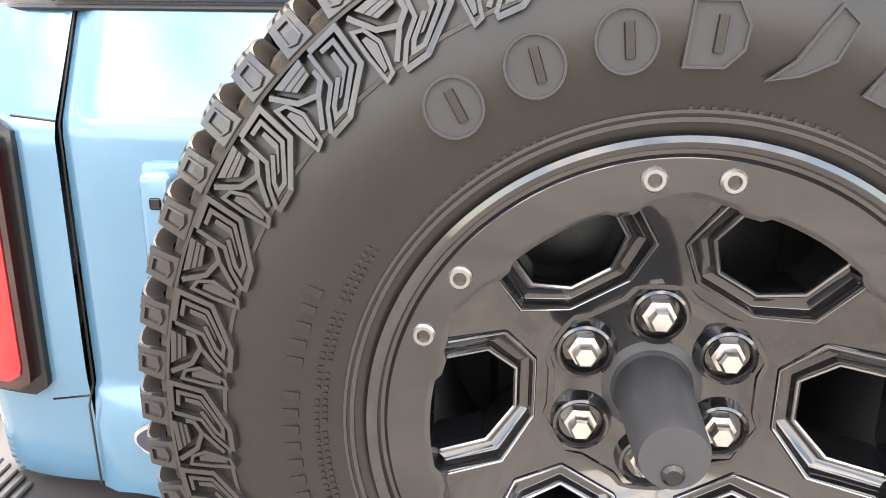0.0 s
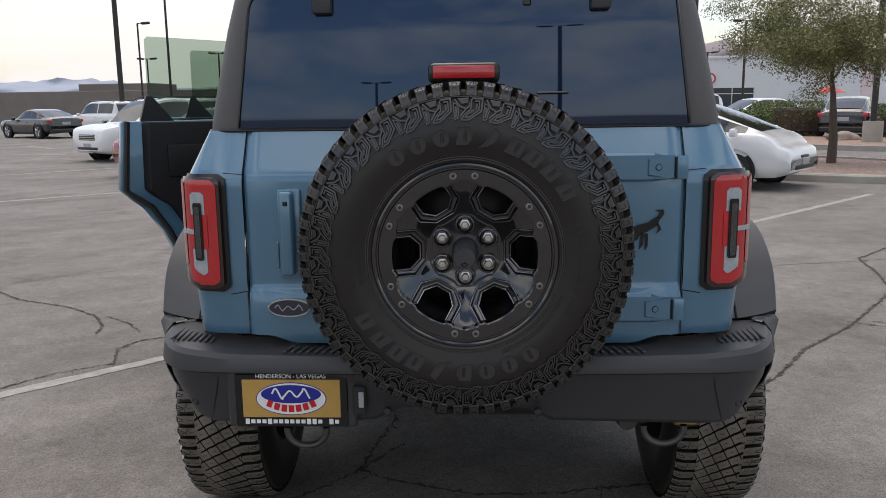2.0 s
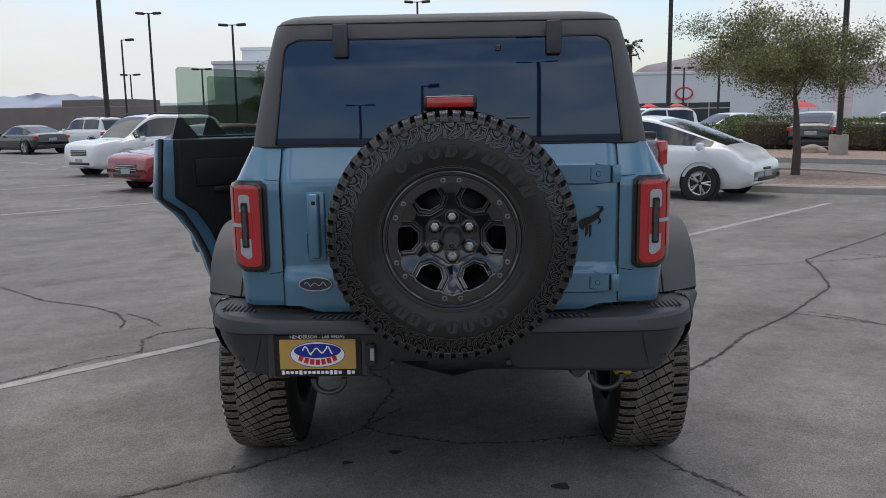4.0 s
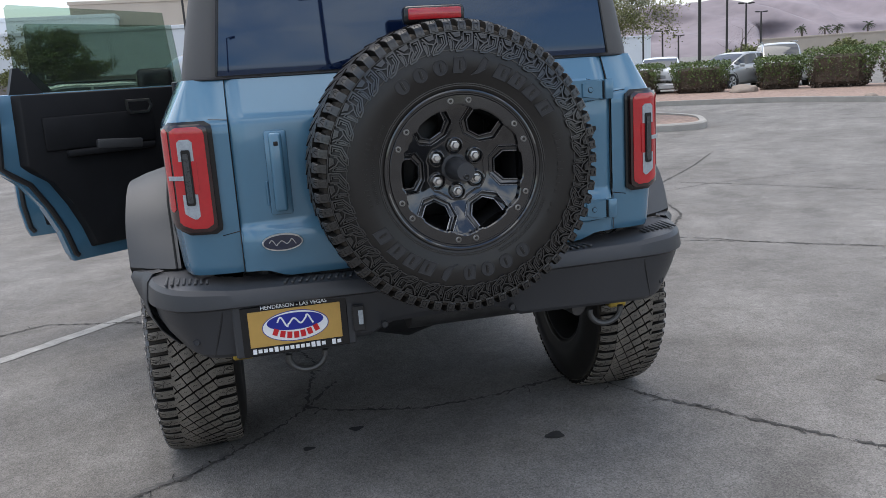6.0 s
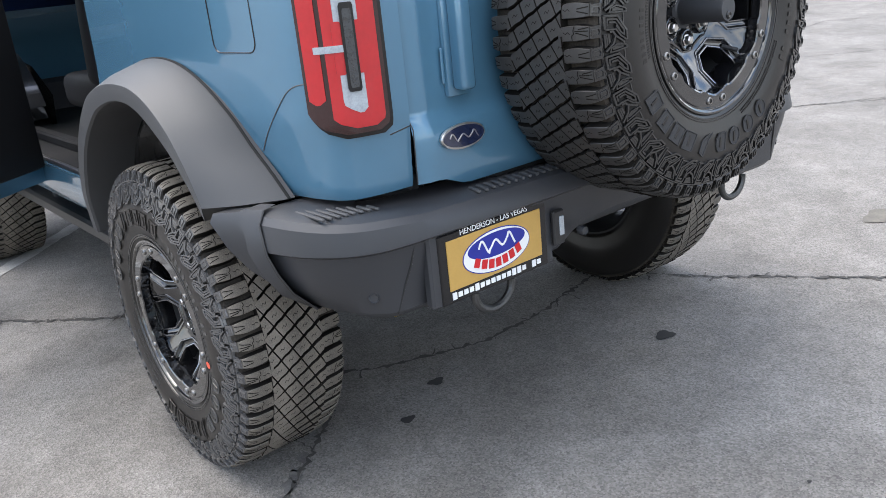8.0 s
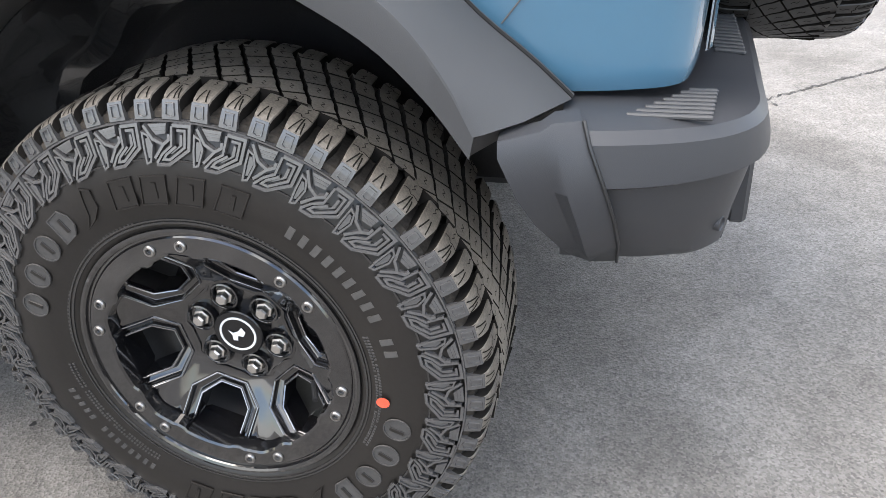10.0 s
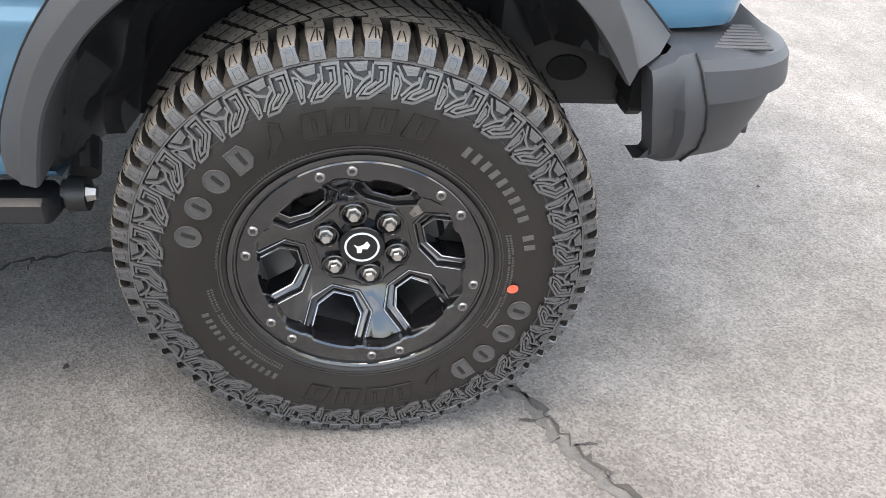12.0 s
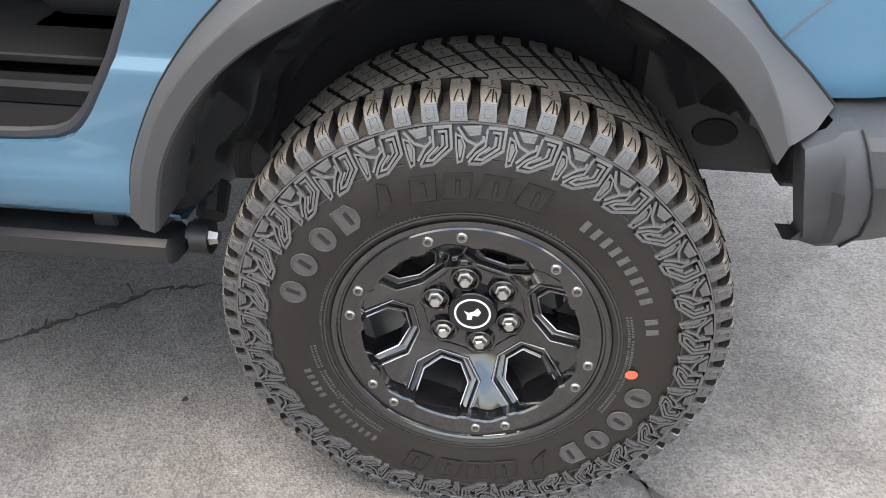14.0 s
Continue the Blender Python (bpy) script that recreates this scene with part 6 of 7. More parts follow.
CAR_GREY = mat("grey_car_paint", (0.09, 0.09, 0.095), 0.25, 0.4, 0.05, 1, 30, coat=1.0)
CAR_SILVER = mat("silver_car_paint", (0.38, 0.38, 0.37), 0.3, 0.5, 0.05, 1, 30, coat=1.0)
TYREFAR = mat("plain_tyre_rubber", (0.02, 0.02, 0.02), 0.8, 0, 0.2, 5, 60)
ALLOY = mat("silver_alloy", (0.55, 0.55, 0.55), 0.3, 0.9, 0.1, 10, 60)
HEADLAMP = mat("clear_headlamp", (0.55, 0.58, 0.60), 0.08, 0.3, 0.2, 10, 60, coat=1.0)


def slab_from_loop(name, loop, z_up, material, thick, parent=None):
    """A kerb or bed of flat outline laid on the ground."""
    bm = bmesh.new()
    a = [bm.verts.new(on_ground(x, y, z_up - thick)) for x, y in loop]
    b = [bm.verts.new(on_ground(x, y, z_up)) for x, y in loop]
    n = len(loop)
    for i in range(n):
        bm.faces.new((a[i], a[(i + 1) % n], b[(i + 1) % n], b[i]))
    f = bm.faces.new(b)
    bmesh.ops.triangulate(bm, faces=[f])
    return part(name, bm, material, parent, "", 30)


def kerb_run(name, pts, closed, w=0.15, h=0.15):
    n = len(pts)
    rows = []
    for i in range(n):
        a = Vector((*pts[(i - 1) % n if closed else max(0, i - 1)], 0))
        c = Vector((*pts[(i + 1) % n if closed else min(n - 1, i + 1)], 0))
        t = (c - a).normalized()
        nn = Vector((-t.y, t.x, 0))
        p = Vector((*pts[i], 0))
        row = []
        for o, z in ((-w / 2, -0.05), (-w / 2, h - 0.03), (-w / 2 + 0.03, h), (w / 2, h), (w / 2, -0.02)):
            q = p + nn * o
            row.append((q.x, q.y, ground_z(q.x, q.y) + z))
        rows.append(row)
    bm = bmesh.new()
    grid(bm, rows, wrap_row=closed)
    return part(name, bm, CONCRETE, None, "", 30)


def smooth2(pts, n):
    return [(p.x, p.y) for p in smooth_path([(x, y, 0) for x, y in pts], n)]


def islands():
    loop = smooth2([(3.2, 15.6), (4.9, 14.2), (6.0, 13.35), (6.8, 12.9), (7.6, 12.58), (8.1, 12.4), (8.5, 12.5), (8.95, 13.1), (9.5, 14.4), (9.4, 16.0), (8.4, 17.6), (6.6, 19.2), (4.6, 20.8)], 60)
    tagged(kerb_run("kerb", loop, False), "pale concrete kerb round a planted island", "kerb", kind="structure")
    tagged(slab_from_loop("gravel_bed", loop, 0.11, GRAVEL, 0.2), "red-brown gravel bed inside the kerb", "gravel", kind="structure")
    line = smooth2([(4.0, 30.5), (7.0, 26.0), (10.1, 22.4), (12.0, 20.8), (13.7, 19.2), (14.7, 18.0), (15.2, 16.3), (15.7, 14.4), (16.3, 12.5), (16.9, 10.9), (18.0, 8.8), (21.0, 6.5)], 70)
    tagged(kerb_run("kerb", list(reversed(line)), False), "pale concrete kerb along the drive aisle", "kerb", kind="structure")
    back = [(26.0, 9.5), (24.5, 15.0), (23.5, 19.5), (21.0, 23.5), (19.5, 25.5), (17.2, 27.5), (15.5, 29.5), (12.5, 32.0), (9.5, 36.0)]
    tagged(slab_from_loop("gravel_bed", line + back, 0.10, GRAVEL, 0.2), "red-brown gravel verge behind the kerb", "gravel", kind="structure")


def leaf_cloud(name, centres, size, material, parent, rng, label=""):
    """Many small leaf quads at given centres, joined."""
    n = len(centres)
    c = np.array(centres)
    u = rng.normal(size=(n, 3))
    u /= np.linalg.norm(u, axis=1)[:, None]
    v = np.cross(u, rng.normal(size=(n, 3)))
    v /= np.linalg.norm(v, axis=1)[:, None]
    s = size * rng.uniform(0.6, 1.4, (n, 1))
    p = np.stack([c - u * s, c + v * s * 0.45, c + u * s, c - v * s * 0.45], 1).reshape(-1, 3)
    me = bpy.data.meshes.new(name)
    me.from_pydata(p.tolist(), [], np.arange(4 * n).reshape(-1, 4).tolist())
    me.materials.append(material)
    ob = new(name, me)
    ob.parent = parent
    ob["kind"] = "stuff"
    if label:
        ob["label"] = label
    return ob


def tree(x, y, height, spread, trunk_h, leaves, seed, label, leafsize=0.05, bare=0.0, category="tree"):
    rng = np.random.default_rng(seed)
    t = thing("tree", label, category, pose(*on_ground(x, y)), group="trees")
    bm = bmesh.new()
    tips, twigs = [], []

    def limb(p, d, length, r, depth):
        pts, rad = [p], [r]
        q = p
        for k in range(4):
            d = (d + Vector(rng.normal(scale=0.16, size=3)) + Vector((0, 0, 0.02))).normalized()
            q = q + d * length / 4
            pts.append(q)
            rad.append(r * (1 - 0.16 * (k + 1)))
        tube(bm, pts, rad, 7 if depth < 2 else 4, cap=False)
        if depth >= 4:
            tips.extend(pts[1:])
            return
        if depth >= 2:
            tips.extend(pts[2:])
        for k in range(3 if depth else 5):
            a = 2 * math.pi * (k + rng.uniform(0, 0.7)) / (3 if depth else 5)
            out = Vector((math.cos(a), math.sin(a), rng.uniform(-0.1, 0.45) if depth < 2 else rng.uniform(-1.0, 0.4))).normalized()
            base = pts[-1] if k else pts[-1]
            start = pts[min(4, (1 if depth == 0 else 2) + int(rng.integers(0, 4)))]
            limb(start, (d * 0.55 + out * 0.9).normalized(), length * rng.uniform(0.70, 0.92), rad[-1] * 0.72, depth + 1)
    trunk = [Vector((0, 0, -0.1)), Vector((0.02, 0.01, trunk_h * 0.5)), Vector((-0.02, 0.02, trunk_h))]
    r0 = 0.05 * height / 5 + 0.035
    tube(bm, trunk, [r0 * 1.25, r0, r0 * 0.85], 10, cap=False)
    limb(trunk[-1], Vector((0, 0, 1)), (height - trunk_h) * 0.30, r0 * 0.8, 0)
    part("trunk", bm, BARK, t, "dark brown trunk and limbs")
    if leaves and tips:
        pts = np.array([tuple(p) for p in tips])
        pick = pts[rng.integers(0, len(pts), leaves)] + rng.normal(scale=0.095 * spread / 2.6, size=(leaves, 3))
        leaf_cloud("crown", pick, leafsize, LEAF, t, rng, "airy crown of small olive leaves")
    return t


def hedge(x, y, lx, ly, h, rot, seed, label, n=5200):
    """Clipped shrub: twiggy foot, leafy shell with uneven outline."""
    rng = np.random.default_rng(seed)
    t = thing("hedge", label, "hedge", pose(*on_ground(x, y), 0, 0, rot), group="clipped hedges")
    u = rng.uniform(-1, 1, (n, 3))
    k = np.abs(u).max(1, keepdims=True) ** 0.35
    u = u / np.maximum(np.abs(u).max(1, keepdims=True), 1e-3) * np.minimum(1, k) * 0.97
    r = np.clip((np.abs(u) ** 5).sum(1, keepdims=True) ** 0.2, 0.01, None)
    u = u / r * np.minimum(r, 1)
    taper = 0.72 + 0.28 * (u[:, 2:3] + 1) / 2
    p = np.concatenate([u[:, :1] * lx / 2 * taper, u[:, 1:2] * ly / 2 * taper, (u[:, 2:3] + 1) / 2 * h + 0.06], 1) + rng.normal(scale=0.035, size=(n, 3))
    low = p[:, 2] < h * rng.uniform(0.20, 0.75, n)
    top = p[~low]
    leaf_cloud("foliage", top, 0.045, HEDGELEAF, t, rng, "green clipped leaves")
    leaf_cloud("dry_foliage", p[low], 0.045, DRYLEAF, t, rng, "brown dry lower twigs")
    bm = bmesh.new()
    for k in range(14):
        a = rng.uniform(0, 2 * math.pi)
        tube(bm, [(0, 0, 0), (lx * 0.22 * math.cos(a), ly * 0.22 * math.sin(a), h * 0.4), (lx * 0.4 * math.cos(a), ly * 0.4 * math.sin(a), h * 0.75)], [0.03, 0.02, 0.008], 5, cap=False)
    box(bm, (0, 0, h * 0.5), (lx * 0.62, ly * 0.62, h * 0.72), 0.1)
    part("twig_core", bm, DRYLEAF, t)["kind"] = "stuff"


def lamp_post(x, y, h, heads, rot, r=0.085, base=False):
    g = thing("street_lamp", "tall dark bronze car-park lamp post" + (" on a concrete foot" if base else ""), "street lamp", pose(*on_ground(x, y), 0, 0, rot), group="lamp posts")
    bm = bmesh.new()
    tube(bm, [(0, 0, -0.2), (0, 0, h)], [r, r * 0.8], 10)
    part("pole", bm, POLE, g)
    if base:
        bm = bmesh.new()
        tube(bm, [(0, 0, -0.2), (0, 0, 0.75)], 0.30, 20)
        part("concrete_foot", bm, CONCRETE, g, "round concrete foot")
    for k in range(heads):
        s = 1 if k == 0 else -1
        bm = bmesh.new()
        box(bm, (s * 0.15, 0, h + 0.02), (0.35, 0.06, 0.06), 0.01)
        part("arm", bm, POLE, g)
        bm = bmesh.new()
        box(bm, (s * 0.62, 0, h + 0.03), (0.62, 0.36, 0.17), 0.05, Matrix.Rotation(radians(-4 * s), 4, "Y"), 2)
        hd = part("lamp_head", bm, POLE, g, "flat dark lamp head")


def far_car(x, y, heading, paint, style, label):
    """Parked car: lofted body, glazed cabin, roof, wheels, lamps. Its nose points along +x."""
    kinds = {  # length, width, height, belt, bonnet height, cabin (rear foot, rear top, front top, front foot), deck height, wheel radius
        "sedan": (4.75, 1.86, 1.46, 0.95, 0.88, (-1.95, -1.10, 0.30, 1.25), 1.02, 0.33),
        "hatch": (4.45, 1.76, 1.49, 0.95, 0.80, (-2.05, -1.05, 0.35, 1.70), 1.05, 0.315),
        "coupe": (4.75, 1.92, 1.38, 0.93, 0.86, (-1.95, -0.95, 0.05, 0.95), 1.02, 0.35),
        "suv": (4.75, 1.90, 1.73, 1.05, 1.02, (-2.25, -1.95, 0.45, 1.30), 1.08, 0.36),
        "pickup": (5.80, 2.02, 1.92, 1.18, 1.15, (-0.75, -0.60, 1.00, 1.70), 1.28, 0.40),
    }
    L, W, H, belt, hood, cab, deck, wr = kinds[style]
    c = thing("car", label, "car", pose(*on_ground(x, y), 0, 0, heading), group="parked cars")
    x0, x1, x2, x3 = cab
    line = smooth_path([(-L / 2, belt - 0.32, 0), (-L / 2 + 0.05, deck - 0.10, 0), (-L / 2 + 0.22, deck - 0.01, 0), (x0, max(deck, belt) + 0.01, 0), (x1, H - 0.06, 0), ((x1 + x2) / 2, H, 0), (x2, H - 0.05, 0), (x3, belt + 0.01, 0), (max(x3 + 0.25, L * 0.36), hood + 0.02, 0), (L * 0.45, hood - 0.05, 0), (L * 0.487, hood - 0.12, 0), (L * 0.5, hood - 0.30, 0)], 64)
    tops = [(p.x, p.y) for p in line]

    def section(xx, side_t=None):
        """Half section at xx: (y, z) pairs up the flank, or one point at height share side_t of the cabin."""
        zr = lerp_table(tops, xx)
        f = xx / L
        hw = W / 2 * lerp_table([(-0.5, 0.84), (-0.47, 0.94), (-0.40, 0.985), (-0.25, 1.0), (0.28, 1.0), (0.40, 0.98), (0.46, 0.945), (0.49, 0.88), (0.5, 0.80)], f)
        bot = lerp_table([(-0.5, 0.40), (-0.46, 0.28), (-0.3, 0.21), (0.3, 0.20), (0.45, 0.23), (0.5, 0.32)], f)
        zb = min(zr, belt)
        c = max(0.0, min(1.0, (zr - belt) / (H - belt)))
        ht = hw * 0.92 + (W / 2 * 0.69 - hw * 0.92) * c

        def cabin(t):
            return (1 - c) * hw * (0.92 - 0.25 * t) + c * (hw * 0.92 + (ht - hw * 0.92) * t), zb + (zr - zb) * t + 0.012 * t * (1 - c)
        if side_t is not None:
            return cabin(side_t)
        return [(0, bot), (hw * 0.88, bot), (hw * 0.975, bot + 0.10), (hw * 0.985, bot + 0.20), (hw, bot + (zb - bot) * 0.55), (hw * 0.995, zb - 0.14), (hw * 0.96, zb - 0.04), (hw * 0.925, zb - 0.004)] + [cabin(t) for t in (0.12, 0.5, 0.84, 0.93)] + [(cabin(0.97)[0] * 0.90, zr + 0.006 * (1 - c)), (cabin(0.97)[0] * 0.5, zr + 0.018)]
    bm = bmesh.new()
    rows = []
    for xx, _ in tops:
        half = section(xx)
        zc = lerp_table(tops, xx) + 0.022
        rows.append([(xx, -yy, zz) for yy, zz in half] + [(xx, 0, zc)] + [(xx, yy, zz) for yy, zz in reversed(half[1:])])
    vs = grid(bm, rows, wrap_col=True)
    bm.faces.new(vs[0])
    bm.faces.new(vs[-1])
    part("body", bm, paint, c, "", 50)
    # windows lie on the cabin: two a side, windscreen, rear window
    mid = (x0 + x3) / 2 - 0.10
    ht = W / 2 * 0.70
    spans = [(x0 + 0.30, mid - 0.045), (mid + 0.045, x3 - 0.22)] if style != "pickup" else [(x0 + 0.12, mid - 0.045), (mid + 0.045, x3 - 0.22)]
    for s in (-1, 1):
        for xa, xb in spans:
            bm = bmesh.new()
            rows = []
            for k in range(9):
                xx = xa + (xb - xa) * k / 8
                rows.append([(xx, s * (section(xx, t)[0] + 0.006), section(xx, t)[1] + 0.004) for t in (0.10, 0.3, 0.5, 0.7, 0.86)])
            grid(bm, rows)
            part("side_window", bm, CARGLASS, c, "dark side window")
    for name, xa, xb in (("windscreen", x2 + 0.04, x3 - 0.04), ("rear_window", x0 + 0.05, x1 - 0.03)):
        bm = bmesh.new()
        rows = []
        lean = 0.008 if name == "windscreen" else -0.008
        for k in range(7):
            xx = xa + (xb - xa) * k / 6
            w9 = section(xx, 0.93)[0] * 0.93
            zz = lerp_table(tops, xx)
            rows.append([(xx + lean, w9 * u, zz + 0.028 - 0.024 * u * u) for u in (-1, -0.6, 0, 0.6, 1)])
        grid(bm, rows)
        part(name, bm, CARGLASS, c, "dark curved car glass", 60)
    if style == "suv":
        for s in (-1, 1):
            bm = bmesh.new()
            tube(bm, [(x1, s * ht, H), (x1 + 0.2, s * ht, H + 0.06), (x2 - 0.2, s * ht, H + 0.06), (x2, s * ht, H)], 0.02, 6)
            part("roof_rail", bm, TRIMBLACK, c)
    if style == "pickup":
        bm = bmesh.new()
        box(bm, (-1.85, 0, deck - 0.02), (1.95, W * 0.76, 0.10), 0.02)
        part("bed_opening", bm, BLACK, c)
    ax = L * 0.30
    for sx in (-1.02, 1.0):
        for s in (-1, 1):
            bm = bmesh.new()
            lathe(bm, [(0.0, 0.0), (0.0, wr * 1.18), (-0.03, wr * 1.2)], 28)
            bmesh.ops.transform(bm, matrix=pose(sx * ax, s * (W / 2 - 0.012), wr, 0, 0, 0 if s < 0 else 180), verts=bm.verts)
            part("wheel_arch", bm, BLACK, c)
            bm = bmesh.new()
            lathe(bm, [(0.20, wr * 0.6), (0.20, wr * 0.95), (0.17, wr), (0.03, wr), (0.0, wr * 0.95), (-0.005, wr * 0.75), (0.0, wr * 0.66)], 28)
            mw = pose(sx * ax, s * (W / 2 - 0.02 + 0.0), wr, 0, 0, 0 if s < 0 else 180)
            mw = mw @ pose(0, -0.035, 0)
            bmesh.ops.transform(bm, matrix=mw, verts=bm.verts)
            wh = part("wheel", bm, TYREFAR, c)
            bm = bmesh.new()
            for k in range(5):
                a = 2 * math.pi * k / 5
                for d in (-0.16, 0.16):
                    tube(bm, [(wr * 0.1 * math.cos(a), 0.004, wr * 0.1 * math.sin(a)), (wr * 0.66 * math.cos(a + d), 0.0, wr * 0.66 * math.sin(a + d))], 0.018, 5)
            lathe(bm, [(0.02, wr * 0.70), (-0.004, wr * 0.69), (0.012, wr * 0.62)], 24)
            bmesh.ops.transform(bm, matrix=mw, verts=bm.verts)
            part("rim", bm, ALLOY, wh)
    for s in (-1, 1):
        bm = bmesh.new()
        box(bm, (L * 0.456, s * W * 0.400, hood - 0.175), (0.27, 0.16, 0.12), 0.045, Matrix.Rotation(radians(s * -34), 4, "Z") @ Matrix.Rotation(radians(10), 4, "Y"), 3)
        part("headlamp", bm, HEADLAMP, c, "clear headlamp")
        bm = bmesh.new()
        tall = 0.34 if style in ("pickup", "suv") else 0.15
        box(bm, (-L * 0.484, s * W * 0.42, deck - 0.10 - tall / 2), (0.16, 0.20, tall), 0.03, Matrix.Rotation(radians(s * 14), 4, "Z"), 2)
        part("tail_lamp", bm, REDLENS, c, "red tail lamp")
        bm = bmesh.new()
        box(bm, (x3 - 0.35, s * (W / 2 + 0.09), belt + 0.02), (0.11, 0.20, 0.14), 0.04, seg=2)
        part("door_mirror", bm, paint, c)
        for xa in (-0.51, 0.44):
            bm = bmesh.new()
            box(bm, (xa, s * (W / 2 + 0.004), belt - 0.14), (0.17, 0.025, 0.03), 0.008)
            part("door_handle", bm, paint, c)
    bm = bmesh.new()
    up = style != "hatch"
    box(bm, (L * 0.5 - 0.016, 0, hood - (0.33 if up else 0.24)), (0.05, W * (0.44 if up else 0.22), 0.17 if up else 0.05), 0.02, seg=2)
    gr = part("grille", bm, BLACK, c, "dark front grille")
    for k in range(3 if up else 1):
        bm = bmesh.new()
        box(bm, (L * 0.5 + 0.009, 0, hood - (0.38 if up else 0.24) + 0.05 * k), (0.008, W * (0.42 if up else 0.18), 0.014), 0.003)
        part("grille_bar", bm, CHROME if style in ("sedan", "suv") else BLACK, gr, "bright grille bar")
    bm = bmesh.new()
    box(bm, (L * 0.5 - 0.018, 0, 0.385), (0.05, W * 0.56, 0.085), 0.018, seg=2)
    part("lower_intake", bm, BLACK, c)
    for s in (-1, 1):
        bm = bmesh.new()
        box(bm, (L * 0.480, s * W * 0.385, 0.45), (0.08, 0.13, 0.17), 0.03, Matrix.Rotation(radians(s * -28), 4, "Z"), 2)
        fp = part("lamp_pocket", bm, BLACK, c)
        bm = bmesh.new()
        box(bm, (L * 0.480 + 0.036, s * (W * 0.385 - 0.018), 0.45), (0.02, 0.07, 0.07), 0.008, Matrix.Rotation(radians(s * -28), 4, "Z"))
        part("fog_lamp", bm, HEADLAMP, fp)
    bm = bmesh.new()
    box(bm, (L * 0.5 + 0.012, 0, 0.475), (0.02, 0.34, 0.11), 0.004)
    part("front_plate", bm, WHITELENS, c, "blank plate")
    bm = bmesh.new()
    box(bm, (-L * 0.499, 0, 0.72), (0.03, 0.42, 0.13), 0.004)
    part("rear_plate", bm, WHITELENS, c, "blank plate")
    bm = bmesh.new()
    box(bm, (-L * 0.49, 0, 0.36), (0.14, W * 0.84, 0.18), 0.03)
    part("lower_bumper", bm, BLACK if style != "sedan" else paint, c)


def boulder(x, y, r, seed):
    rng = random.Random(seed)
    bm = bmesh.new()
    bmesh.ops.create_icosphere(bm, subdivisions=3, radius=r)
    for v in bm.verts:
        k = 1 + 0.35 * noise.noise(v.co / r * 1.4 + Vector((seed, 0, 0)))
        v.co = Vector((v.co.x * k * 1.35, v.co.y * k, v.co.z * k * 0.5 + r * 0.16))
    ob = part("boulder", bm, ROCKMAT, None, "", 60)
    ob.matrix_basis = pose(*on_ground(x, y, 0.08), 0, 0, rng.uniform(0, 90))
    tagged(ob, "pale tan landscape boulder on gravel", "boulder", group="boulders")


def building(name, x, y, w, d, h, rot, wall, label, windows=(), band=None):
    b = thing(name, label, "building", pose(*on_ground(x, y), 0, 0, rot))
    bm = bmesh.new()
    box(bm, (0, 0, h / 2 - 0.5), (w, d, h + 1.0), 0.05)
    wl = part("wall", bm, wall, b)
    bm = bmesh.new()
    box(bm, (0, 0, h + 0.15), (w + 0.3, d + 0.3, 0.35), 0.04)
    part("parapet", bm, band or wall, b)
    for wx, wz, ww, wh in windows:
        bm = bmesh.new()
        box(bm, (wx, -d / 2 - 0.02, wz), (ww, 0.12, wh), 0.02)
        wo = part("window", bm, WINDOWDARK, b, "dark shop window")
        n = max(1, int(ww / 2.2))
        for k in range(n + 1):
            bm = bmesh.new()
            box(bm, (wx - ww / 2 + ww * k / n, -d / 2 - 0.09, wz), (0.10, 0.06, wh), 0)
            part("mullion", bm, ALLOY, wo)
        bm = bmesh.new()
        box(bm, (wx, -d / 2 - 0.09, wz + wh * 0.22), (ww, 0.06, 0.10), 0)
        part("mullion", bm, ALLOY, wo)
    return b


def hills(name, x0, x1, y, profile, material, label, seed):
    """A distant ridge: folded slope below a jagged crest."""
    rng = random.Random(seed)
    n, m = 160, 14
    bm = bmesh.new()
    rows = []
    for i in range(n + 1):
        u = i / n
        x = x0 + (x1 - x0) * u
        top = lerp_table(profile, u)
        row = []
        for j in range(m + 1):
            f = j / m
            z = top * f ** 0.9 * (1 + 0.10 * noise.noise(Vector((u * 30, f * 3, seed)))) + top * 0.10 * f * noise.noise(Vector((u * 70, seed, 0)))
            row.append((x + 40 * noise.noise(Vector((u * 24, f * 4, seed + 5))), y - 420 * (1 - f) + 160 * noise.noise(Vector((u * 26, f * 2.0, seed + 9))), z - 12))
        rows.append(row)
    grid(bm, rows)
    tagged(part(name, bm, material, None, "", 80), label, "hills", kind="structure")


def palm(x, y, h, seed):
    rng = np.random.default_rng(seed)
    t = thing("palm_tree", "distant fan palm with shaggy dark crown", "palm tree", pose(*on_ground(x, y)), group="palms")
    bm = bmesh.new()
    tube(bm, [(0, 0, -0.3), (0.1, 0, h * 0.5), (0, 0.1, h)], [0.28, 0.22, 0.20], 8)
    part("trunk", bm, BARK, t)
    pts = []
    for k in range(26):
        a, e = rng.uniform(0, 2 * math.pi), rng.uniform(-0.9, 0.9)
        for f in np.linspace(0.2, 1, 26):
            pts.append((1.7 * f * math.cos(a) * math.cos(e), 1.7 * f * math.sin(a) * math.cos(e), h + 1.6 * f * math.sin(e) - 0.6 * f * f))
    leaf_cloud("fronds", pts, 0.14, PALM, t, rng, "dark fan fronds")


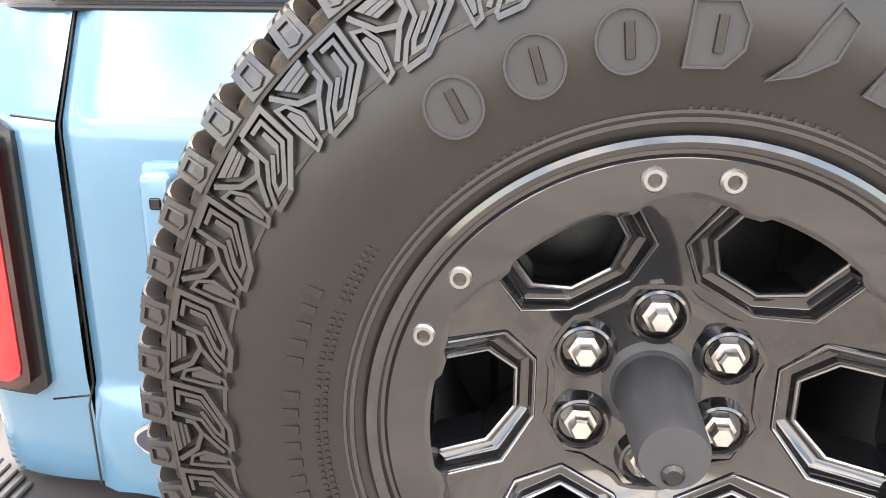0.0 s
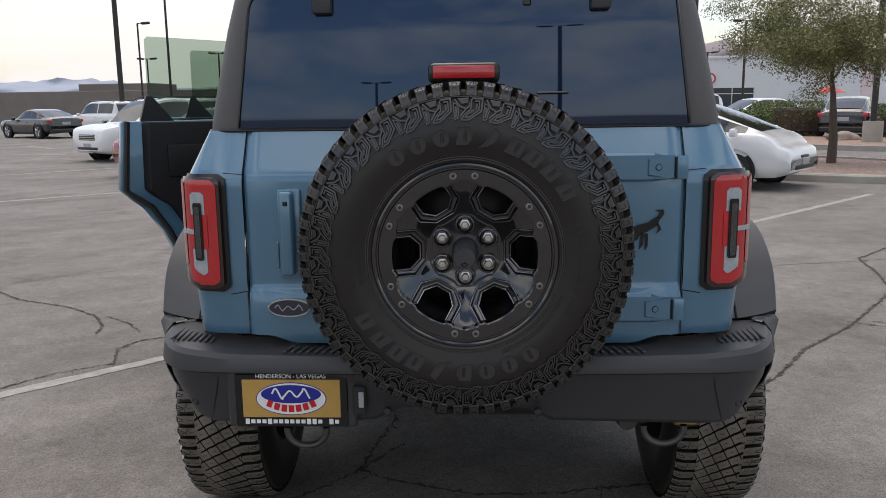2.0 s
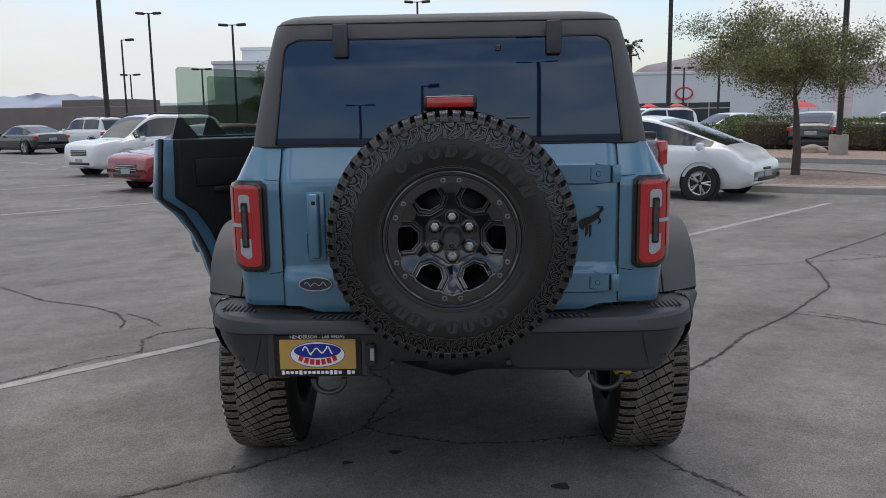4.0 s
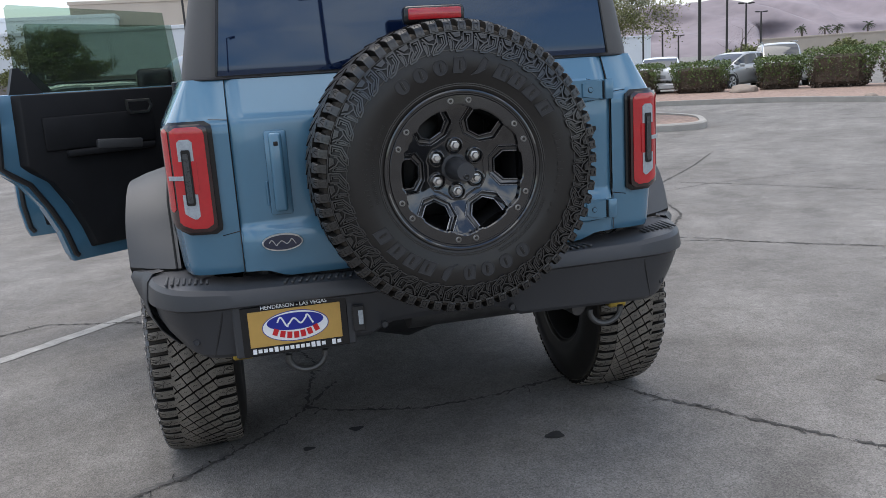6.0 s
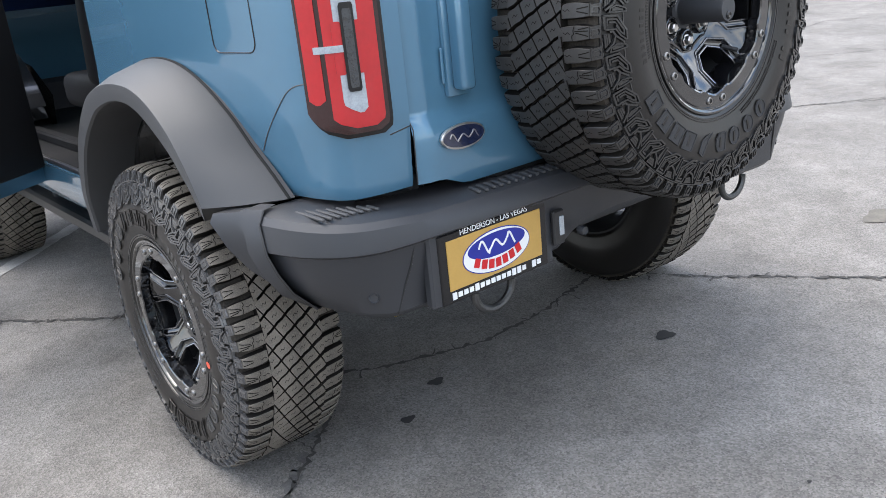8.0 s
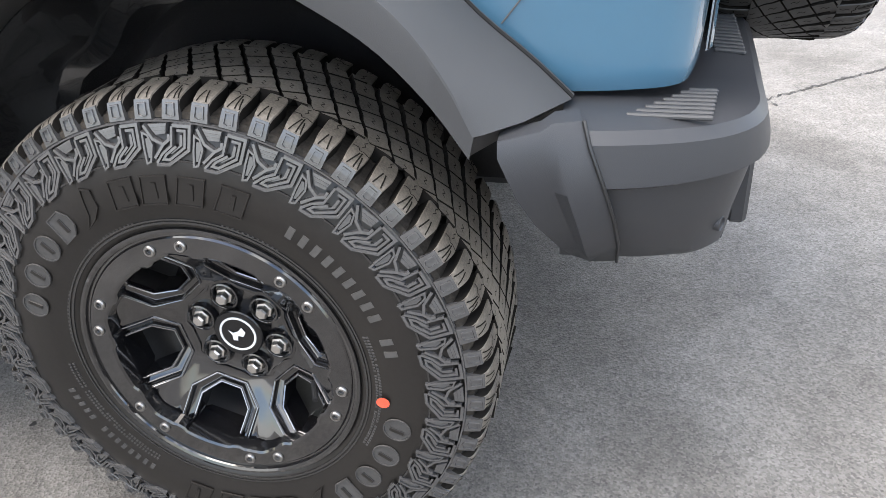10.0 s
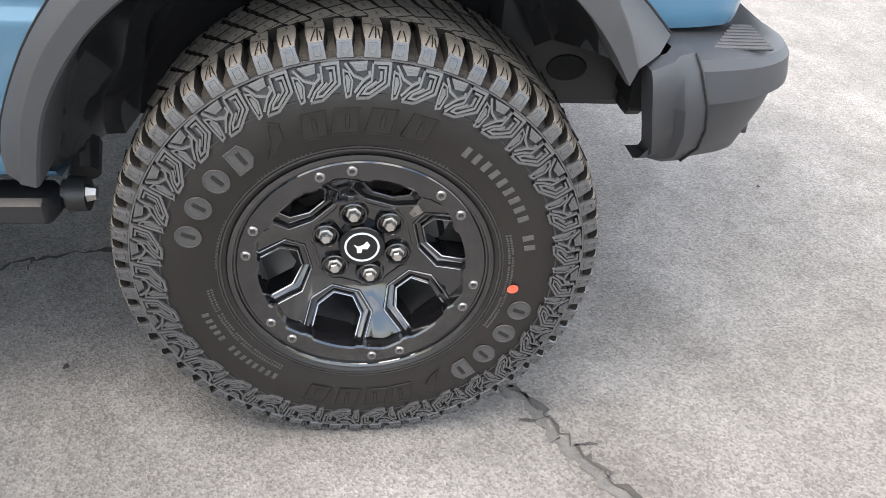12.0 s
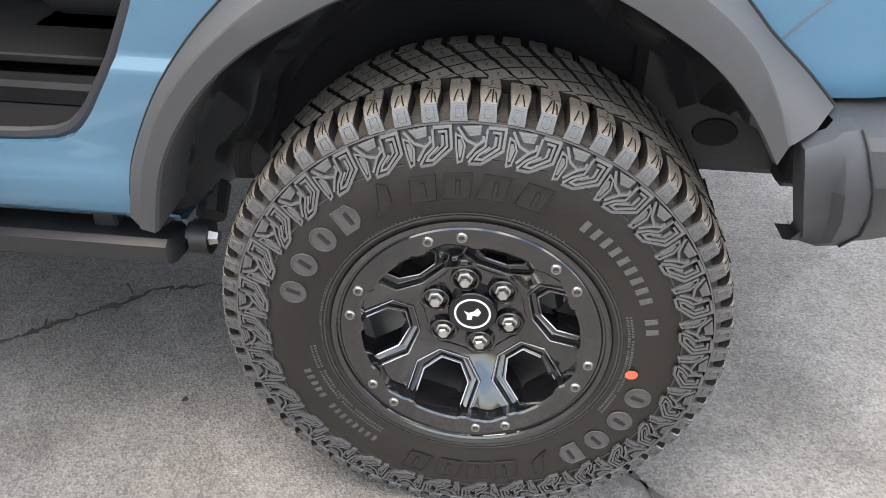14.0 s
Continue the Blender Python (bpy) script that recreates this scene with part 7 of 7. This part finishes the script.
islands()
tree(7.7, 16.1, 5.4, 3.6, 1.25, 62000, 11, "slim desert tree with airy olive crown on a gravel island", 0.027)
tree(-6.5, 30.0, 4.9, 2.4, 1.3, 24000, 5, "dark leafy tree in the far car park", 0.045)
tree(21.3, 30.0, 4.1, 2.4, 1.2, 0, 21, "bare winter tree beyond the hedges")
tree(29.5, 26.0, 4.4, 2.6, 1.3, 0, 23, "bare winter tree behind a hedge")
tree(37.0, 42.0, 2.6, 2.2, 0.5, 5000, 31, "low yellow-green desert shrub tree", 0.08)
tree(42.0, 40.0, 2.8, 2.4, 0.5, 5000, 32, "low yellow-green desert shrub tree", 0.08)
tree(27.0, 38.0, 2.7, 2.2, 0.5, 5000, 33, "low yellow-green desert shrub tree", 0.08)
for hx, hy, lx, ly, hh, rot, sd in ((11.7, 29.5, 3.0, 1.5, 1.32, 0, 1), (9.1, 27.2, 2.3, 1.3, 1.05, 0, 2), (9.0, 36.5, 2.2, 1.3, 1.25, 0, 7), (14.8, 27.2, 2.2, 1.4, 1.2, -50, 3), (16.4, 25.3, 2.3, 1.4, 1.18, -50, 4), (18.6, 23.7, 1.7, 1.4, 1.2, -48, 5), (19.8, 22.1, 2.5, 1.5, 1.4, -50, 8), (21.6, 19.7, 4.2, 1.6, 1.5, -50, 6)):
    hedge(hx, hy, lx, ly, hh, rot, sd, "clipped green hedge with brown foot on gravel")
for px, py, h, n, rot, r, bs in (
    (-19.7, 43.0, 11, 2, 10, 0.15, False), (-23.3, 60.0, 9.4, 2, 5, 0.10, False), (-15.4, 54.0, 7.8, 2, 0, 0.09, False), (-24.2, 75.0, 6.1, 2, 0, 0.09, False), (-25.5, 60.0, 7.5, 1, 0, 0.08, False),
    (-31.0, 75.0, 5.7, 2, 0, 0.08, False), (-3.0, 58.0, 9.6, 2, 0, 0.09, False), (10.2, 38.0, 10.0, 2, 0, 0.12, False), (20.5, 74.0, 5.4, 2, 0, 0.09, False), (19.4, 60.0, 6.9, 2, 0, 0.10, False), (16.5, 80.0, 7.0, 2, 0, 0.10, False),
    (12.45, 24.5, 9.5, 2, 30, 0.10, True), (31.5, 50.0, 10.0, 2, 0, 0.12, False), (38.0, 37.8, 10.0, 2, 0, 0.12, False), (41.5, 62.0, 6.5, 2, 0, 0.11, False), (54.3, 78.0, 6.5, 2, 0, 0.12, False), (71.7, 100.0, 6.7, 2, 0, 0.14, False),
    (43.1, 80.0, 4.6, 2, 0, 0.11, False), (51.0, 90.0, 4.5, 2, 0, 0.12, False), (64.8, 110.0, 4.4, 2, 0, 0.14, False), (60.0, 60.0, 8.0, 2, 0, 0.12, False), (75.0, 62.0, 8.5, 2, 0, 0.13, False),
    (3.2, -29.5, 9.2, 2, 25, 0.10, False), (-6.2, -47.0, 9.2, 2, 10, 0.10, False), (-2.0, -40.0, 9.2, 1, 0, 0.09, False),
):
    lamp_post(px, py, h, n, rot, r, bs)
far_car(-22.0, 38.5, 147, CAR_BLACK, "coupe", "black sports coupe parked by the block wall")
far_car(-20.8, 43.2, 147, CAR_WHITE, "suv", "white family SUV parked by the block wall")
far_car(-9.55, 22.35, 235, CAR_WHITE, "suv", "white compact SUV parked nose out")
far_car(-6.05, 17.1, 235, CAR_RED, "sedan", "dark red saloon parked nose out")
far_car(-4.9, 21.0, 211, CAR_SILVER, "suv", "silver SUV with roof rails seen behind the open door")
far_car(3.80, 13.38, -38, CAR_WHITE, "hatch", "white hatchback parked beside the planted island")
far_car(-0.05, 8.75, 201, CAR_GREY, "pickup", "grey pickup truck parked beyond the vehicle")
far_car(14.0, 29.7, 60, CAR_BLACK, "hatch", "black small hatchback parked behind the verge")
far_car(16.6, 28.6, 60, CAR_WHITE, "sedan", "white saloon parked behind the verge")
far_car(19.9, 28.4, 200, CAR_SILVER, "sedan", "silver saloon parked behind the verge")
far_car(22.0, 28.4, 240, CAR_SILVER, "suv", "silver SUV parked behind a hedge")
far_car(8.5, 35.0, 200, CAR_WHITE, "suv", "white SUV in the neighbouring lot")
far_car(12.5, 36.0, 200, CAR_WHITE, "sedan", "white saloon in the neighbouring lot")
far_car(41.0, 33.3, -48, CAR_WHITE, "pickup", "white pickup truck beyond the hedge")
far_car(22.2, 13.6, -45, CAR_BLACK, "suv", "black SUV beyond the verge")
far_car(17.0, 7.4, -40, CAR_BLACK, "pickup", "black pickup truck with chrome wheels beside the verge")
boulder(12.2, 26.0, 0.45, 3)
boulder(16.8, 23.2, 0.42, 4)
boulder(18.8, 14.6, 0.5, 5)
boulder(15.9, 16.2, 0.16, 6)
bm = bmesh.new()
box(bm, (-35, 64.0, 0.6), (70, 0.3, 4.3), 0.03)
tagged(part("block_wall", bm, BLOCKWALL), "long grey-brown block wall at the lot's edge", "wall", kind="structure")
bm = bmesh.new()
box(bm, (-31.6, 72.0, 1.2), (6.5, 6, 4.5), 0.05)
tagged(part("block_wall", bm, BLOCKWALL), "grey-brown block enclosure behind the wall", "wall", kind="structure")
building("white_building", -13.3, 86.0, 22, 14, 6.8, 0, STUCCO, "large plain white stucco building", [(-3, 2.0, 5, 4.0)])
building("white_building", -17.5, 96.0, 13, 14, 8.9, 0, STUCCO, "taller plain white stucco block behind the first")
building("tan_building", -6.7, 100.0, 18, 14, 10.6, 0, TAN, "tall tan stucco building")
dealer = building("showroom", 34.0, 112.0, 26, 20, 6.1, -4, STUCCO, "white curved-front car showroom with glass base", [(-6, 1.3, 13, 2.5)])
bm = bmesh.new()
prism(bm, oval_pts(0, 0, 1.1, 0.8, 32), 0.15)
bmesh.ops.translate(bm, vec=(-5.2, -10.2, 3.7), verts=bm.verts)
part("oval_sign", bm, CANOPY, dealer, "red oval sign")
bm = bmesh.new()
prism(bm, oval_pts(0, 0, 0.88, 0.6, 32), 0.05)
bmesh.ops.translate(bm, vec=(-5.2, -10.26, 3.7), verts=bm.verts)
part("sign_field", bm, STUCCO, dealer)
for k in range(3):
    bm = bmesh.new()
    bmesh.ops.create_cone(bm, segments=4, radius1=1.55, radius2=0.12, depth=0.55, cap_ends=True, matrix=pose(0, 0, 2.0, 0, 0, 45))
    cn = part("canopy", bm, CANOPY, None)
    cp = thing("shade_canopy", "red peaked shade canopy by the showroom", "canopy", pose(*on_ground(17.4 + 2.5 * k + (9 if k == 2 else 0), 74)), group="red canopies")
    cn.parent = cp
    for sx in (-1, 1):
        for sy in (-1, 1):
            bm = bmesh.new()
            tube(bm, [(sx * 1.0, sy * 1.0, 0), (sx * 1.0, sy * 1.0, 1.75)], 0.04, 6)
            part("post", bm, ALLOY, cp)
building("blue_white_store", 84.5, 166.0, 10, 12, 5.9, -25, STUCCO, "white store building with blue corner far off")
building("far_store", 150.0, 150.0, 70, 20, 3.8, -40, TAN, "low tan store buildings far off")
for k, (x, y, h) in enumerate(((133, 171, 6.4), (137, 168, 5.8), (143, 171, 6.0), (19.2, 92, 9), (156, 176, 6.5), (170, 180, 7))):
    palm(x, y, h, 40 + k)
hills("hill_ridge", 150, 2600, 1750, [(0, 0), (0.06, 40), (0.093, 92), (0.11, 118), (0.14, 126), (0.2, 118), (0.27, 108), (0.31, 114), (0.34, 138), (0.41, 128), (0.5, 132), (0.6, 140), (0.8, 120), (1, 60)], HILL, "purple-brown desert hills beyond the town", 3)
hills("far_ridge", -4200, -400, 3300, [(0, 60), (0.2, 110), (0.4, 90), (0.55, 105), (0.64, 118), (0.69, 126), (0.74, 95), (0.78, 76), (0.85, 90), (0.92, 60), (1, 20)], HILLFAR, "pale blue distant mountain range", 8)
hills("east_ridge", 1500, 3600, -200, [(0, 100), (0.3, 190), (0.6, 230), (1, 120)], HILL, "purple-brown desert hills beyond the town", 12)
